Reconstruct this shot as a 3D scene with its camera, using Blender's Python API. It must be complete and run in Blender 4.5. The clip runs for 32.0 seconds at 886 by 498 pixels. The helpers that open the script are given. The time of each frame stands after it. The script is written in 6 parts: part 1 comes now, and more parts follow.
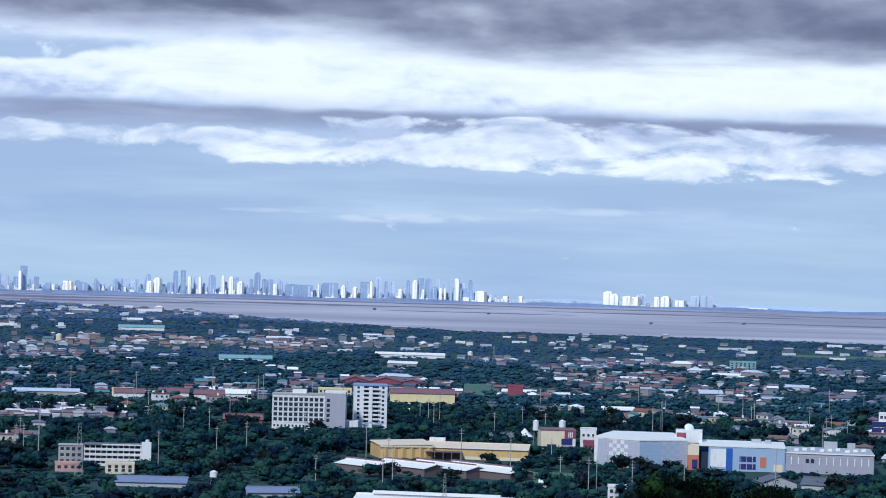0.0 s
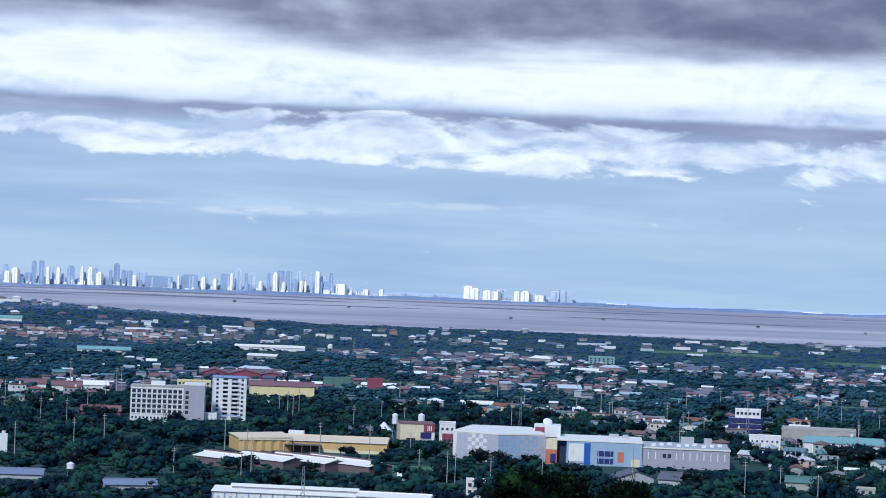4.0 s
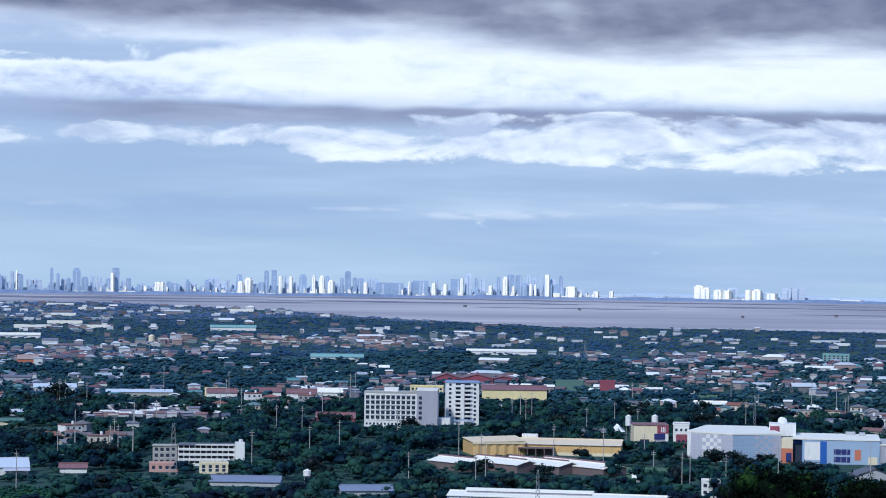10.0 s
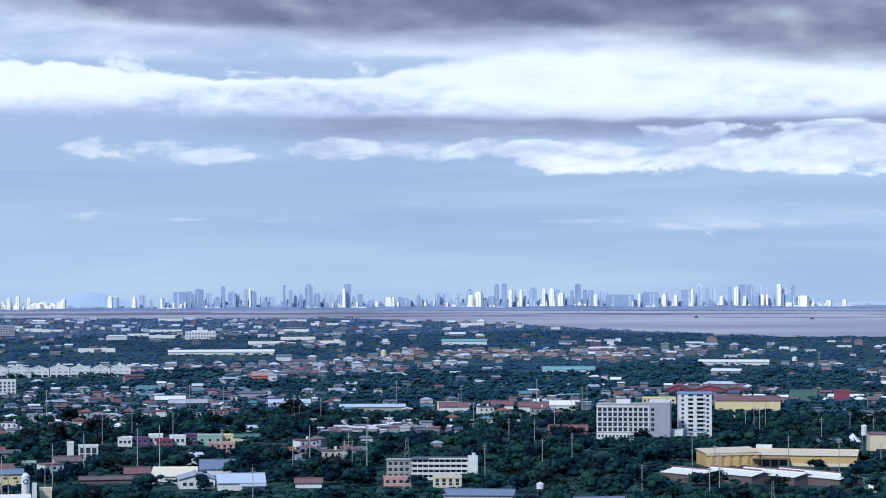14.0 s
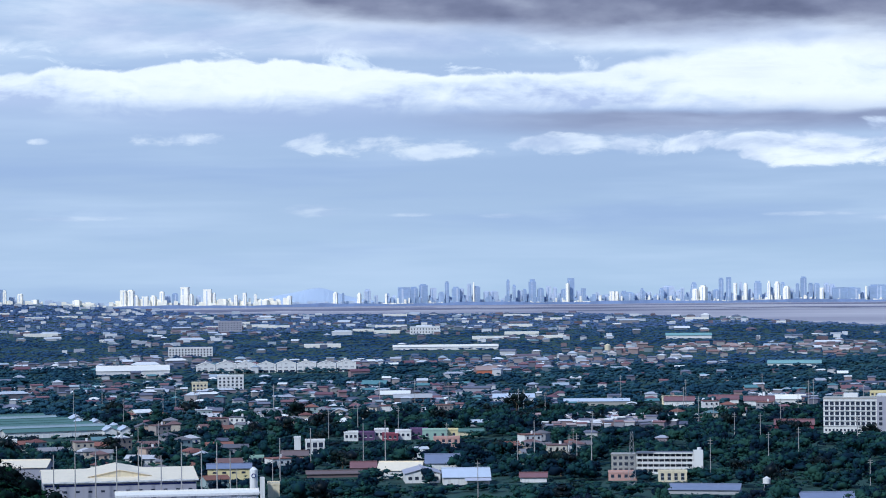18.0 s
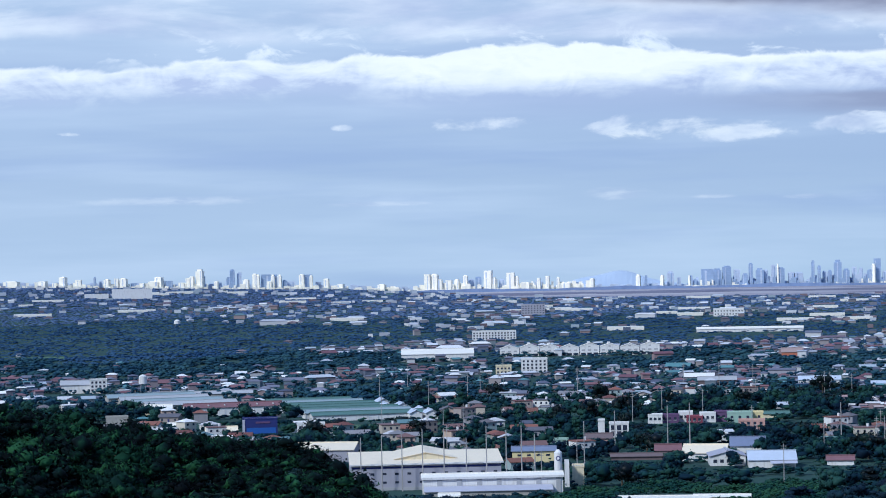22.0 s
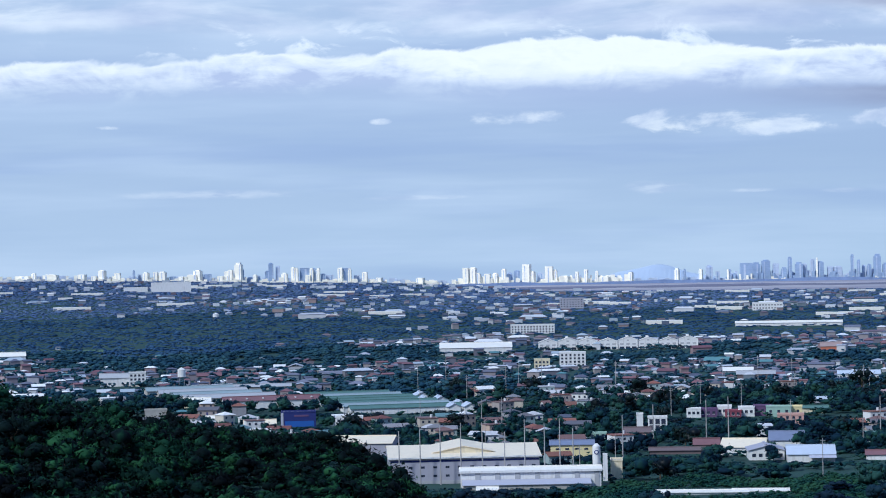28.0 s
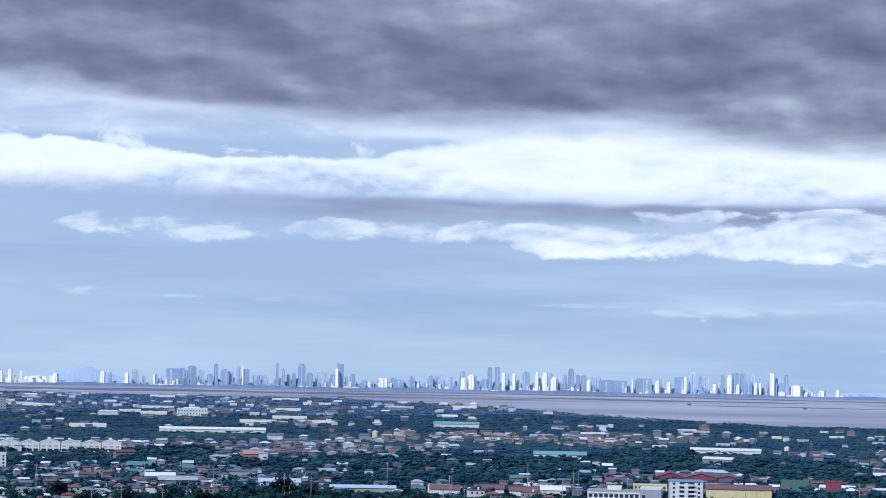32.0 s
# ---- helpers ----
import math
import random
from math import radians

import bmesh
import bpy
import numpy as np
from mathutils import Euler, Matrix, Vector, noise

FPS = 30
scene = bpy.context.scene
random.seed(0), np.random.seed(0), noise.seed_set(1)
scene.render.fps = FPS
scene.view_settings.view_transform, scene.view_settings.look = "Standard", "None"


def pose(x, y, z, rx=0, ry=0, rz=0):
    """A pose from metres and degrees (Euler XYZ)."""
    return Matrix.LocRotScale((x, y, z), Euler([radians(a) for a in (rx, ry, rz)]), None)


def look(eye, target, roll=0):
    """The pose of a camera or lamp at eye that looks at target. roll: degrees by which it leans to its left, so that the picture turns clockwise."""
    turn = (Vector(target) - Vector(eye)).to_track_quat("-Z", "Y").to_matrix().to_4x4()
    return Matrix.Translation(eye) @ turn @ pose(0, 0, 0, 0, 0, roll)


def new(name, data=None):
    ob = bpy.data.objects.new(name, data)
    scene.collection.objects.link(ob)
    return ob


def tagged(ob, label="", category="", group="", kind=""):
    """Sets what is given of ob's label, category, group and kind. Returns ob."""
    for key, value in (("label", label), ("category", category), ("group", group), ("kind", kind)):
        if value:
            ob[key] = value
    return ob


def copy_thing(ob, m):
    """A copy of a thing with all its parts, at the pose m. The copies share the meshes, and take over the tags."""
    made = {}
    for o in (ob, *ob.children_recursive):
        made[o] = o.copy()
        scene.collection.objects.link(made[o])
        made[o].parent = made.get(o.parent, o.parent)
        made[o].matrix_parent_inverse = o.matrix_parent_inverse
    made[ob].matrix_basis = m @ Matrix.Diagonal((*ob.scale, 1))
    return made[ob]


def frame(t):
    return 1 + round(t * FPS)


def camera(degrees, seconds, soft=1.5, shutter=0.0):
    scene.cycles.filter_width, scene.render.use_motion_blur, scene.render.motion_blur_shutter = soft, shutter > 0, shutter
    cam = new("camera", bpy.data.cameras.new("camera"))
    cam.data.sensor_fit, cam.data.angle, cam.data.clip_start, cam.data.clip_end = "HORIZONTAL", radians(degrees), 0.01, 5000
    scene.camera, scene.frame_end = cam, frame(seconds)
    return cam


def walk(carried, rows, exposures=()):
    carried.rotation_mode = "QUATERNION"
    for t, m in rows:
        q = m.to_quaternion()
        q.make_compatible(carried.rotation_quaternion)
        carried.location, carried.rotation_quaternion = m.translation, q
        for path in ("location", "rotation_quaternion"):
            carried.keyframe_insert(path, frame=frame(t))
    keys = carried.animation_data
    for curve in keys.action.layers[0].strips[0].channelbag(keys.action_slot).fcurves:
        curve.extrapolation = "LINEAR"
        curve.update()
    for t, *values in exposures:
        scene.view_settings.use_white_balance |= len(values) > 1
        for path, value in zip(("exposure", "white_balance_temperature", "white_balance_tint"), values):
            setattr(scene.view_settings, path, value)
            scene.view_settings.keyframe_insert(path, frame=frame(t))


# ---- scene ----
# ---- camera: it stands on a hill and only turns ----
EYE = 106.0
cam = camera(20.0, 32.0, soft=1.0)
ROWS = [
    (0, -6.123, -0.028, 1.572), (0.5, -6.648, -0.094, 1.727), (1, -7.160, -0.170, 1.845), (1.5, -7.640, -0.225, 1.940), (2, -8.028, -0.253, 2.004),
    (2.5, -8.334, -0.242, 2.025), (3, -8.603, -0.206, 2.073), (3.5, -8.904, -0.141, 2.055), (4, -9.294, -0.076, 2.166), (4.5, -9.746, -0.082, 2.298),
    (5, -10.175, -0.131, 2.420), (5.5, -10.497, -0.275, 2.505), (6, -10.528, -0.420, 2.494), (6.5, -10.083, -0.472, 2.329),
    (7, -9.495, -0.477, 2.034), (7.5, -8.591, -0.423, 1.806), (8, -7.602, -0.376, 1.457), (8.5, -6.578, -0.305, 1.224), (9, -5.616, -0.249, 1.029),
    (9.5, -4.783, -0.188, 0.883), (10, -4.079, -0.142, 0.756), (10.5, -3.410, -0.080, 0.651), (11, -2.710, 0.002, 0.547),
    (11.5, -1.951, 0.068, 0.380), (12, -1.229, 0.094, 0.218), (12.5, -0.597, 0.104, 0.128), (13, -0.000, 0.090, 0.000), (13.5, 0.551, 0.104, -0.119),
    (14, 1.149, 0.123, -0.209), (14.5, 1.764, 0.129, -0.367), (15, 2.396, 0.097, -0.441), (15.5, 3.056, 0.014, -0.447), (16, 3.711, -0.060, -0.433),
    (16.5, 4.326, -0.070, -0.448), (17, 4.881, -0.018, -0.541), (17.5, 5.496, 0.016, -0.539), (18, 6.235, 0.033, -0.624),
    (18.5, 7.123, 0.046, -0.733), (19, 8.120, 0.057, -0.896), (19.5, 9.120, 0.085, -1.091), (20, 10.078, 0.053, -1.229),
    (20.5, 10.934, 0.019, -1.389), (21, 11.723, -0.044, -1.451), (21.5, 12.452, -0.140, -1.411), (22, 13.127, -0.255, -1.166),
    (22.5, 13.744, -0.348, -0.960), (23, 14.332, -0.393, -0.728), (23.5, 14.961, -0.384, -0.643), (24, 15.608, -0.312, -0.692),
    (24.5, 16.189, -0.242, -0.717), (25, 16.744, -0.186, -0.774), (25.5, 17.104, -0.162, -0.858), (26, 17.153, -0.169, -0.952),
    (26.5, 16.777, -0.206, -1.039), (27, 16.387, -0.257, -1.163), (27.5, 15.520, -0.309, -1.192), (28, 14.006, -0.383, -1.117),
    (28.5, 11.989, -0.486, -0.882), (29, 9.621, -0.602, -0.555), (29.5, 7.257, -0.600, -0.108), (30, 5.122, -0.356, 0.310),
    (30.5, 3.410, 0.134, 0.539), (31, 2.189, 0.825, 0.761), (31.5, 1.457, 1.465, 1.012), (32, 1.048, 1.994, 1.051),
]
# seconds, turn to the left, look up, roll
walk(cam, [(t, pose(0, 0, EYE) @ pose(0, 0, 0, 0, 0, turn) @ pose(0, 0, 0, 90 + up) @ pose(0, 0, 0, 0, 0, roll)) for t, turn, up, roll in ROWS],
     exposures=[(0.0, 0.0, 5740, 4), (32.0, 0.0, 5740, 4)])

# ---- sky, clouds and sun ----
SUN_AZ, SUN_EL = -146.0, 42.0     # degrees to the right of the view's middle, and up
world = bpy.data.worlds.new("sky")
scene.world = world
world.use_nodes = True
wt = world.node_tree
wt.nodes.clear()


class Nodes:
    """Short forms for building a node tree."""

    def __init__(self, tree):
        self.t = tree

    def put(self, sock, v):
        if hasattr(v, "is_output"):
            self.t.links.new(v, sock)
        elif isinstance(v, (tuple, list)) and len(v) == 3 and sock.type == "RGBA":
            sock.default_value = (*v, 1)
        else:
            sock.default_value = v

    def m(self, op, a, b=0.0, c=0.0):
        n = self.t.nodes.new("ShaderNodeMath")
        n.operation = op
        for s, v in zip(n.inputs, (a, b, c)):
            self.put(s, v)
        return n.outputs[0]

    def step(self, v, lo, hi, to0=0.0, to1=1.0):
        n = self.t.nodes.new("ShaderNodeMapRange")
        n.interpolation_type = "SMOOTHSTEP"
        for s, x in zip(n.inputs, (v, lo, hi, to0, to1)):
            self.put(s, x)
        return n.outputs[0]

    def mix(self, f, a, b, kind="MIX"):
        n = self.t.nodes.new("ShaderNodeMix")
        n.data_type, n.blend_type = "RGBA", kind
        self.put(n.inputs[0], f), self.put(n.inputs[6], a), self.put(n.inputs[7], b)
        return n.outputs[2]

    def xyz(self, x, y, z=0.0):
        n = self.t.nodes.new("ShaderNodeCombineXYZ")
        for s, v in zip(n.inputs, (x, y, z)):
            self.put(s, v)
        return n.outputs[0]

    def split(self, v):
        n = self.t.nodes.new("ShaderNodeSeparateXYZ")
        self.put(n.inputs[0], v)
        return n.outputs

    def noise(self, vec, scale, detail=5.0, rough=0.55, warp=0.0):
        n = self.t.nodes.new("ShaderNodeTexNoise")
        self.put(n.inputs["Vector"], vec)
        n.inputs["Scale"].default_value, n.inputs["Detail"].default_value = scale, detail
        n.inputs["Roughness"].default_value, n.inputs["Distortion"].default_value = rough, warp
        return n.outputs[0]

    def ramp(self, v, stops, hard=False):
        n = self.t.nodes.new("ShaderNodeValToRGB")
        n.color_ramp.interpolation = "CONSTANT" if hard else "LINEAR"
        e = n.color_ramp.elements
        while len(e) < len(stops):
            e.new(0.5)
        for k, (p, c) in enumerate(stops):
            e[k].position, e[k].color = p, (*c, 1)
        self.put(n.inputs[0], v)
        return n.outputs[0]


w = Nodes(wt)
way = wt.nodes.new("ShaderNodeTexCoord").outputs["Generated"]
wx, wy, wz = w.split(way)
AZ = w.m("MULTIPLY", w.m("ARCTAN2", wx, wy), 57.2958)
EL = w.m("MULTIPLY", w.m("ARCSINE", wz), 57.2958)


def band(lo, hi, soft_lo, soft_hi, low_noise=0.0, high_noise=0.0):
    """A mask between two heights of the sky, whose edges wander by the noises given."""
    a = w.step(w.m("ADD", EL, low_noise), w.m("SUBTRACT", lo, soft_lo), w.m("ADD", lo, soft_lo))
    b = w.step(w.m("ADD", EL, high_noise), w.m("SUBTRACT", hi, soft_hi), w.m("ADD", hi, soft_hi), 1.0, 0.0)
    return w.m("MULTIPLY", a, b)


def fbm(sx, sy, seed, detail=5.0, rough=0.55, da=0.0, de=0.0, warp=0.0):
    """Noise over the sky, about zero; da and de shift it, for shading one side of a cloud against the other."""
    p = w.xyz(w.m("MULTIPLY", w.m("ADD", AZ, da), sx), w.m("MULTIPLY", w.m("ADD", EL, de), sy), seed)
    return w.m("SUBTRACT", w.noise(p, 1.0, detail, rough, warp), 0.5)


def times(a, k):
    return w.m("MULTIPLY", a, k)


def total(*vs):
    out = vs[0]
    for v in vs[1:]:
        out = w.m("ADD", out, v)
    return out


def line(at, per):
    """A height that changes evenly with the direction."""
    return w.m("MULTIPLY_ADD", AZ, per, at)


def relief(sx, sy, seed, detail, rough, da, de, warp=0.0):
    """How much the cloud swells towards the light: above zero on lit flanks."""
    return w.m("SUBTRACT", fbm(sx, sy, seed, detail, rough, 0, 0, warp), fbm(sx, sy, seed, detail, rough, da, de, warp))


sky = wt.nodes.new("ShaderNodeTexSky")
sky.sky_type, sky.sun_disc = "NISHITA", False
sky.sun_elevation, sky.sun_rotation = radians(SUN_EL), radians(SUN_AZ)
clear = w.mix(1.0, sky.outputs[0], (0.10, 0.10, 0.10), "MULTIPLY")
# thin high veil over the clear sky, pale near the horizon
veil = w.ramp(w.m("MULTIPLY_ADD", w.m("ADD", EL, times(fbm(0.07, 0.9, 3.0, 4.0), 1.0)), 1 / 14, 2.0 / 14),
              [(0.0, (0.50, 0.62, 0.80)), (0.08, (0.48, 0.61, 0.80)), (0.17, (0.46, 0.58, 0.78)), (0.27, (0.38, 0.49, 0.72)),
               (0.36, (0.40, 0.49, 0.73)), (0.42, (0.44, 0.52, 0.74)), (0.55, (0.42, 0.50, 0.71)), (1.0, (0.34, 0.40, 0.54))])
veil = w.mix(times(w.step(AZ, 2.0, -24.0), 0.45), veil, (0.53, 0.64, 0.84))
col = w.mix(0.88, clear, veil)
# faint broad streaks all over the open sky
col = w.mix(times(w.step(fbm(0.09, 0.95, 15.0, 4.0, 0.55), -0.08, 0.22), 0.50), col, (0.62, 0.71, 0.87))
col = w.mix(times(w.step(fbm(0.08, 0.85, 17.0, 4.0, 0.55), -0.04, 0.22), 0.55), col, (0.34, 0.44, 0.68))
# pale streaks low in the sky
low = times(band(0.70, 1.05, 0.28, 0.28, times(fbm(0.30, 1.4, 7.0), 0.8)), w.step(fbm(0.20, 0.8, 11.0), 0.0, 0.20))
col = w.mix(times(low, 0.55), col, (0.60, 0.69, 0.85))
# single small clouds low in the open sky: direction, height, half width, half height
for ca, ce, cw, ch in ((-9.15, 0.93, 0.75, 0.13), (-7.0, 0.82, 0.5, 0.05), (-19.3, 0.95, 1.9, 0.10), (5.6, 0.66, 2.2, 0.11), (2.2, 0.75, 1.1, 0.05), (-14.6, 0.80, 1.0, 0.06), (9.4, 0.9, 1.6, 0.09), (-4.9, 0.78, 0.5, 0.05), (4.4, 0.62, 0.9, 0.09)):
    fx = w.m("POWER", w.m("DIVIDE", w.m("SUBTRACT", AZ, ca), cw), 2.0)
    fy = w.m("POWER", w.m("DIVIDE", w.m("SUBTRACT", EL, ce), ch), 2.0)
    lump = w.step(total(fx, fy, times(fbm(1.3, 4.0, 80 + ca), 2.4)), 1.6, -0.3)
    col = w.mix(times(lump, 0.42), col, w.ramp(w.m("ADD", times(fbm(1.2, 6.0, 90 + ca, 4.0), 1.5), 0.5), [(0.35, (0.50, 0.57, 0.75)), (0.6, (0.80, 0.83, 0.92))]))

# torn pale cloud between the bank and the deck, thinner to one side
torn_low = w.m("ADD", 4.42, times(w.step(AZ, -14.0, -24.0), 0.3))
torn = times(w.step(w.m("ADD", EL, times(fbm(0.5, 1.2, 40.0), 0.5)), w.m("SUBTRACT", torn_low, 0.12), w.m("ADD", torn_low, 0.2)),
             w.step(total(fbm(0.17, 0.75, 41.0, 7.0, 0.58, 0, 0, 0.4), times(w.step(AZ, -12.0, 2.0), 0.12)), -0.11, 0.11))
col = w.mix(times(torn, 0.85), col, w.ramp(w.m("ADD", times(fbm(0.25, 0.9, 43.0, 6.0), 1.5), 0.5), [(0.2, (0.50, 0.56, 0.76)), (0.45, (0.70, 0.74, 0.88)), (0.75, (0.90, 0.93, 0.99))]))

# loose heaps standing over the bank
heap_on = times(w.step(AZ, -24.0, -18.0), w.step(AZ, 2.0, -4.0))
heap = times(times(band(4.05, 4.72, 0.25, 0.30), w.step(fbm(0.62, 1.25, 45.0, 7.0, 0.58, 0, 0, 0.5), 0.02, 0.13)), heap_on)
col = w.mix(heap, col, (0.84, 0.88, 0.97))

# the long white bank: heaped crisp top, flat soft foot
top = total(3.84, w.step(AZ, -28.0, -17.0, 0.0, 0.24), w.step(AZ, -16.0, -10.5, 0.0, 0.26), w.step(AZ, -10.5, -6.0, 0.0, -0.28), w.step(AZ, -3.5, 1.0, 0.0, 0.62))
swell = total(times(fbm(0.75, 1.3, 33.0, 8.0, 0.55, 0, 0, 0.6), 0.62), times(fbm(0.16, 0.3, 34.0, 2.0), 0.40))
foot = w.step(AZ, -8.0, 6.0, 3.30, 3.02)
foot_soft = w.step(AZ, -9.0, 0.0, 0.40, 0.14)
bank = band(foot, top, foot_soft, w.step(AZ, -4.0, 2.0, 0.055, 0.22), times(fbm(0.17, 0.8, 31.0, 6.0), 0.75), swell)
lit = total(times(relief(0.75, 1.3, 33.0, 6.0, 0.55, 0.10, -0.22, 0.6), 0.9), times(fbm(0.20, 0.95, 37.0, 6.0, 0.58), 1.6),
            times(w.m("SUBTRACT", EL, foot), w.step(AZ, -8.0, 2.0, 0.55, 0.16)), w.step(AZ, -8.0, 2.0, 0.14, 0.36))
bank_shade = w.ramp(lit, [(0.02, (0.52, 0.58, 0.79)), (0.20, (0.72, 0.77, 0.91)), (0.40, (0.90, 0.92, 0.985)), (0.60, (0.985, 0.985, 1.0)), (0.95, (0.93, 0.94, 0.98))])
col = w.mix(bank, col, bank_shade)

# grey-mauve folds through the thick end of the bank
fold = times(times(band(3.75, 4.9, 0.25, 0.3), w.step(fbm(0.11, 1.15, 81.0, 6.0, 0.58), 0.0, 0.17)), w.step(AZ, -4.0, 4.0))
col = w.mix(times(fold, 0.62), col, (0.56, 0.59, 0.72))

# dim shadowed foot of the bank, spread thin to one side and a firm grey strip to the other
dim = times(times(band(2.72, 3.30, 0.34, 0.22, times(fbm(0.14, 0.6, 50.0), 0.7), times(fbm(0.2, 0.8, 52.0), 0.5)), w.step(fbm(0.12, 0.5, 54.0), -0.2, 0.1)), w.step(AZ, -22.0, -9.0))
col = w.mix(times(dim, 0.45), col, (0.42, 0.49, 0.70))
strip = times(band(line(2.66, -0.006), line(3.10, -0.006), 0.24, 0.09, times(fbm(0.17, 0.8, 51.0, 6.0), 0.55), total(times(fbm(0.15, 0.5, 53.0, 3.0), 0.55), times(fbm(0.7, 1.6, 55.0, 5.0), 0.22))), w.step(AZ, -8.5, -1.5))
col = w.mix(times(strip, 0.95), col, w.ramp(w.m("ADD", times(fbm(0.22, 1.3, 57.0, 5.0), 1.4), 0.5), [(0.2, (0.255, 0.280, 0.420)), (0.5, (0.315, 0.340, 0.485)), (0.8, (0.44, 0.48, 0.64))]))

# heaped puffs in a row below the strip, single and thin to one side
mid = total(line(2.34, -0.010), times(fbm(0.10, 0.2, 20.0, 2.0), 0.35))
half = total(w.step(AZ, -10.5, -8.5, 0.0, 0.26), w.step(AZ, -1.0, 4.0, 0.0, 0.14), times(fbm(0.13, 0.2, 24.0, 2.0), 0.22))
bell = w.m("SUBTRACT", 1.0, w.m("POWER", w.m("DIVIDE", w.m("SUBTRACT", EL, mid), w.m("MAXIMUM", half, 0.02)), 2.0))
body = total(times(w.m("MAXIMUM", bell, -3.0), 0.13), times(fbm(0.48, 1.25, 21.0, 7.0, 0.58, 0, 0, 0.3), 1.55), w.step(AZ, -6.0, 3.0, -0.10, 0.06), w.step(AZ, -9.5, -11.0, 0.0, -1.0))
puff = w.step(body, -0.07, 0.12)
glow = total(times(relief(0.48, 1.25, 21.0, 6.0, 0.55, 0.16, 0.16, 0.5), 1.5), times(w.m("SUBTRACT", mid, EL), 0.30), times(fbm(0.45, 1.0, 29.0, 4.0), 1.1), 0.44)
puff_shade = w.ramp(glow, [(0.18, (0.53, 0.59, 0.77)), (0.38, (0.72, 0.76, 0.89)), (0.55, (0.88, 0.90, 0.97)), (0.70, (1.0, 1.0, 1.0))])
col = w.mix(times(puff, w.step(AZ, -8.0, 3.0, 0.6, 0.95)), col, puff_shade)
# two stray puffs farther along
for ca, ce, cw, ch in ((-12.2, 2.58, 1.1, 0.15), (-15.4, 2.55, 0.22, 0.07), (-21.5, 2.50, 0.3, 0.05)):
    fx = w.m("POWER", w.m("DIVIDE", w.m("SUBTRACT", AZ, ca), cw), 2.0)
    fy = w.m("POWER", w.m("DIVIDE", w.m("SUBTRACT", EL, ce), ch), 2.0)
    lump = w.step(total(fx, fy, times(fbm(1.5, 3.2, 180 + ca, 6.0, 0.6), 5.5)), 1.2, -0.6)
    col = w.mix(times(lump, 0.6), col, w.ramp(w.m("ADD", times(fbm(1.6, 3.2, 190 + ca, 4.0), 1.5), 0.55), [(0.35, (0.66, 0.72, 0.87)), (0.65, (0.93, 0.94, 0.99))]))

# the dark deck overhead, lower on one side, with a grey-white fringe
deck_low = total(6.25, w.step(AZ, -18.0, -6.0, 0.0, -1.15), w.step(AZ, -6.0, 10.0, 0.0, -0.55))
ragged = total(times(fbm(0.20, 0.8, 61.0, 7.0, 0.55), 1.15), times(fbm(0.07, 0.2, 62.0, 2.0), 0.8))
fringe = w.step(w.m("ADD", EL, ragged), w.m("SUBTRACT", deck_low, 0.40), w.m("ADD", deck_low, 0.10))
col = w.mix(times(fringe, 0.9), col, w.ramp(w.m("ADD", times(fbm(0.3, 0.9, 75.0, 5.0), 1.4), 0.5), [(0.2, (0.42, 0.45, 0.60)), (0.55, (0.60, 0.63, 0.76)), (0.85, (0.78, 0.80, 0.90))]))
deck = w.step(w.m("ADD", EL, ragged), w.m("SUBTRACT", deck_low, 0.12), w.m("ADD", deck_low, 0.38))
deck_lit = total(times(relief(0.30, 0.66, 67.0, 6.0, 0.50, 0.26, 0.30), 1.25), times(fbm(0.12, 0.48, 69.0, 5.0, 0.5), 0.95), 0.44)
deck_shade = w.ramp(deck_lit, [(0.14, (0.135, 0.145, 0.230)), (0.40, (0.215, 0.225, 0.330)), (0.58, (0.310, 0.320, 0.430)), (0.80, (0.50, 0.52, 0.62))])
deck_shade = w.mix(w.step(EL, 9.0, 25.0), deck_shade, (0.20, 0.33, 0.62))
col = w.mix(deck, col, deck_shade)
bg = wt.nodes.new("ShaderNodeBackground")
w.put(bg.inputs[0], col)
wt.links.new(bg.outputs[0], wt.nodes.new("ShaderNodeOutputWorld").inputs[0])

sun = new("sun", bpy.data.lights.new("sun", "SUN"))
sun.data.energy, sun.data.angle, sun.data.color = 3.2, radians(6), (1.0, 0.945, 0.87)
sun_from = Vector((math.sin(radians(SUN_AZ)) * math.cos(radians(SUN_EL)), math.cos(radians(SUN_AZ)) * math.cos(radians(SUN_EL)), math.sin(radians(SUN_EL))))
sun.matrix_world = look(sun_from * 300 + Vector((0, 0, EYE)), (0, 0, EYE))
tagged(sun, "veiled sun through thin cloud", "sun", kind="structure")

# ---- materials ----


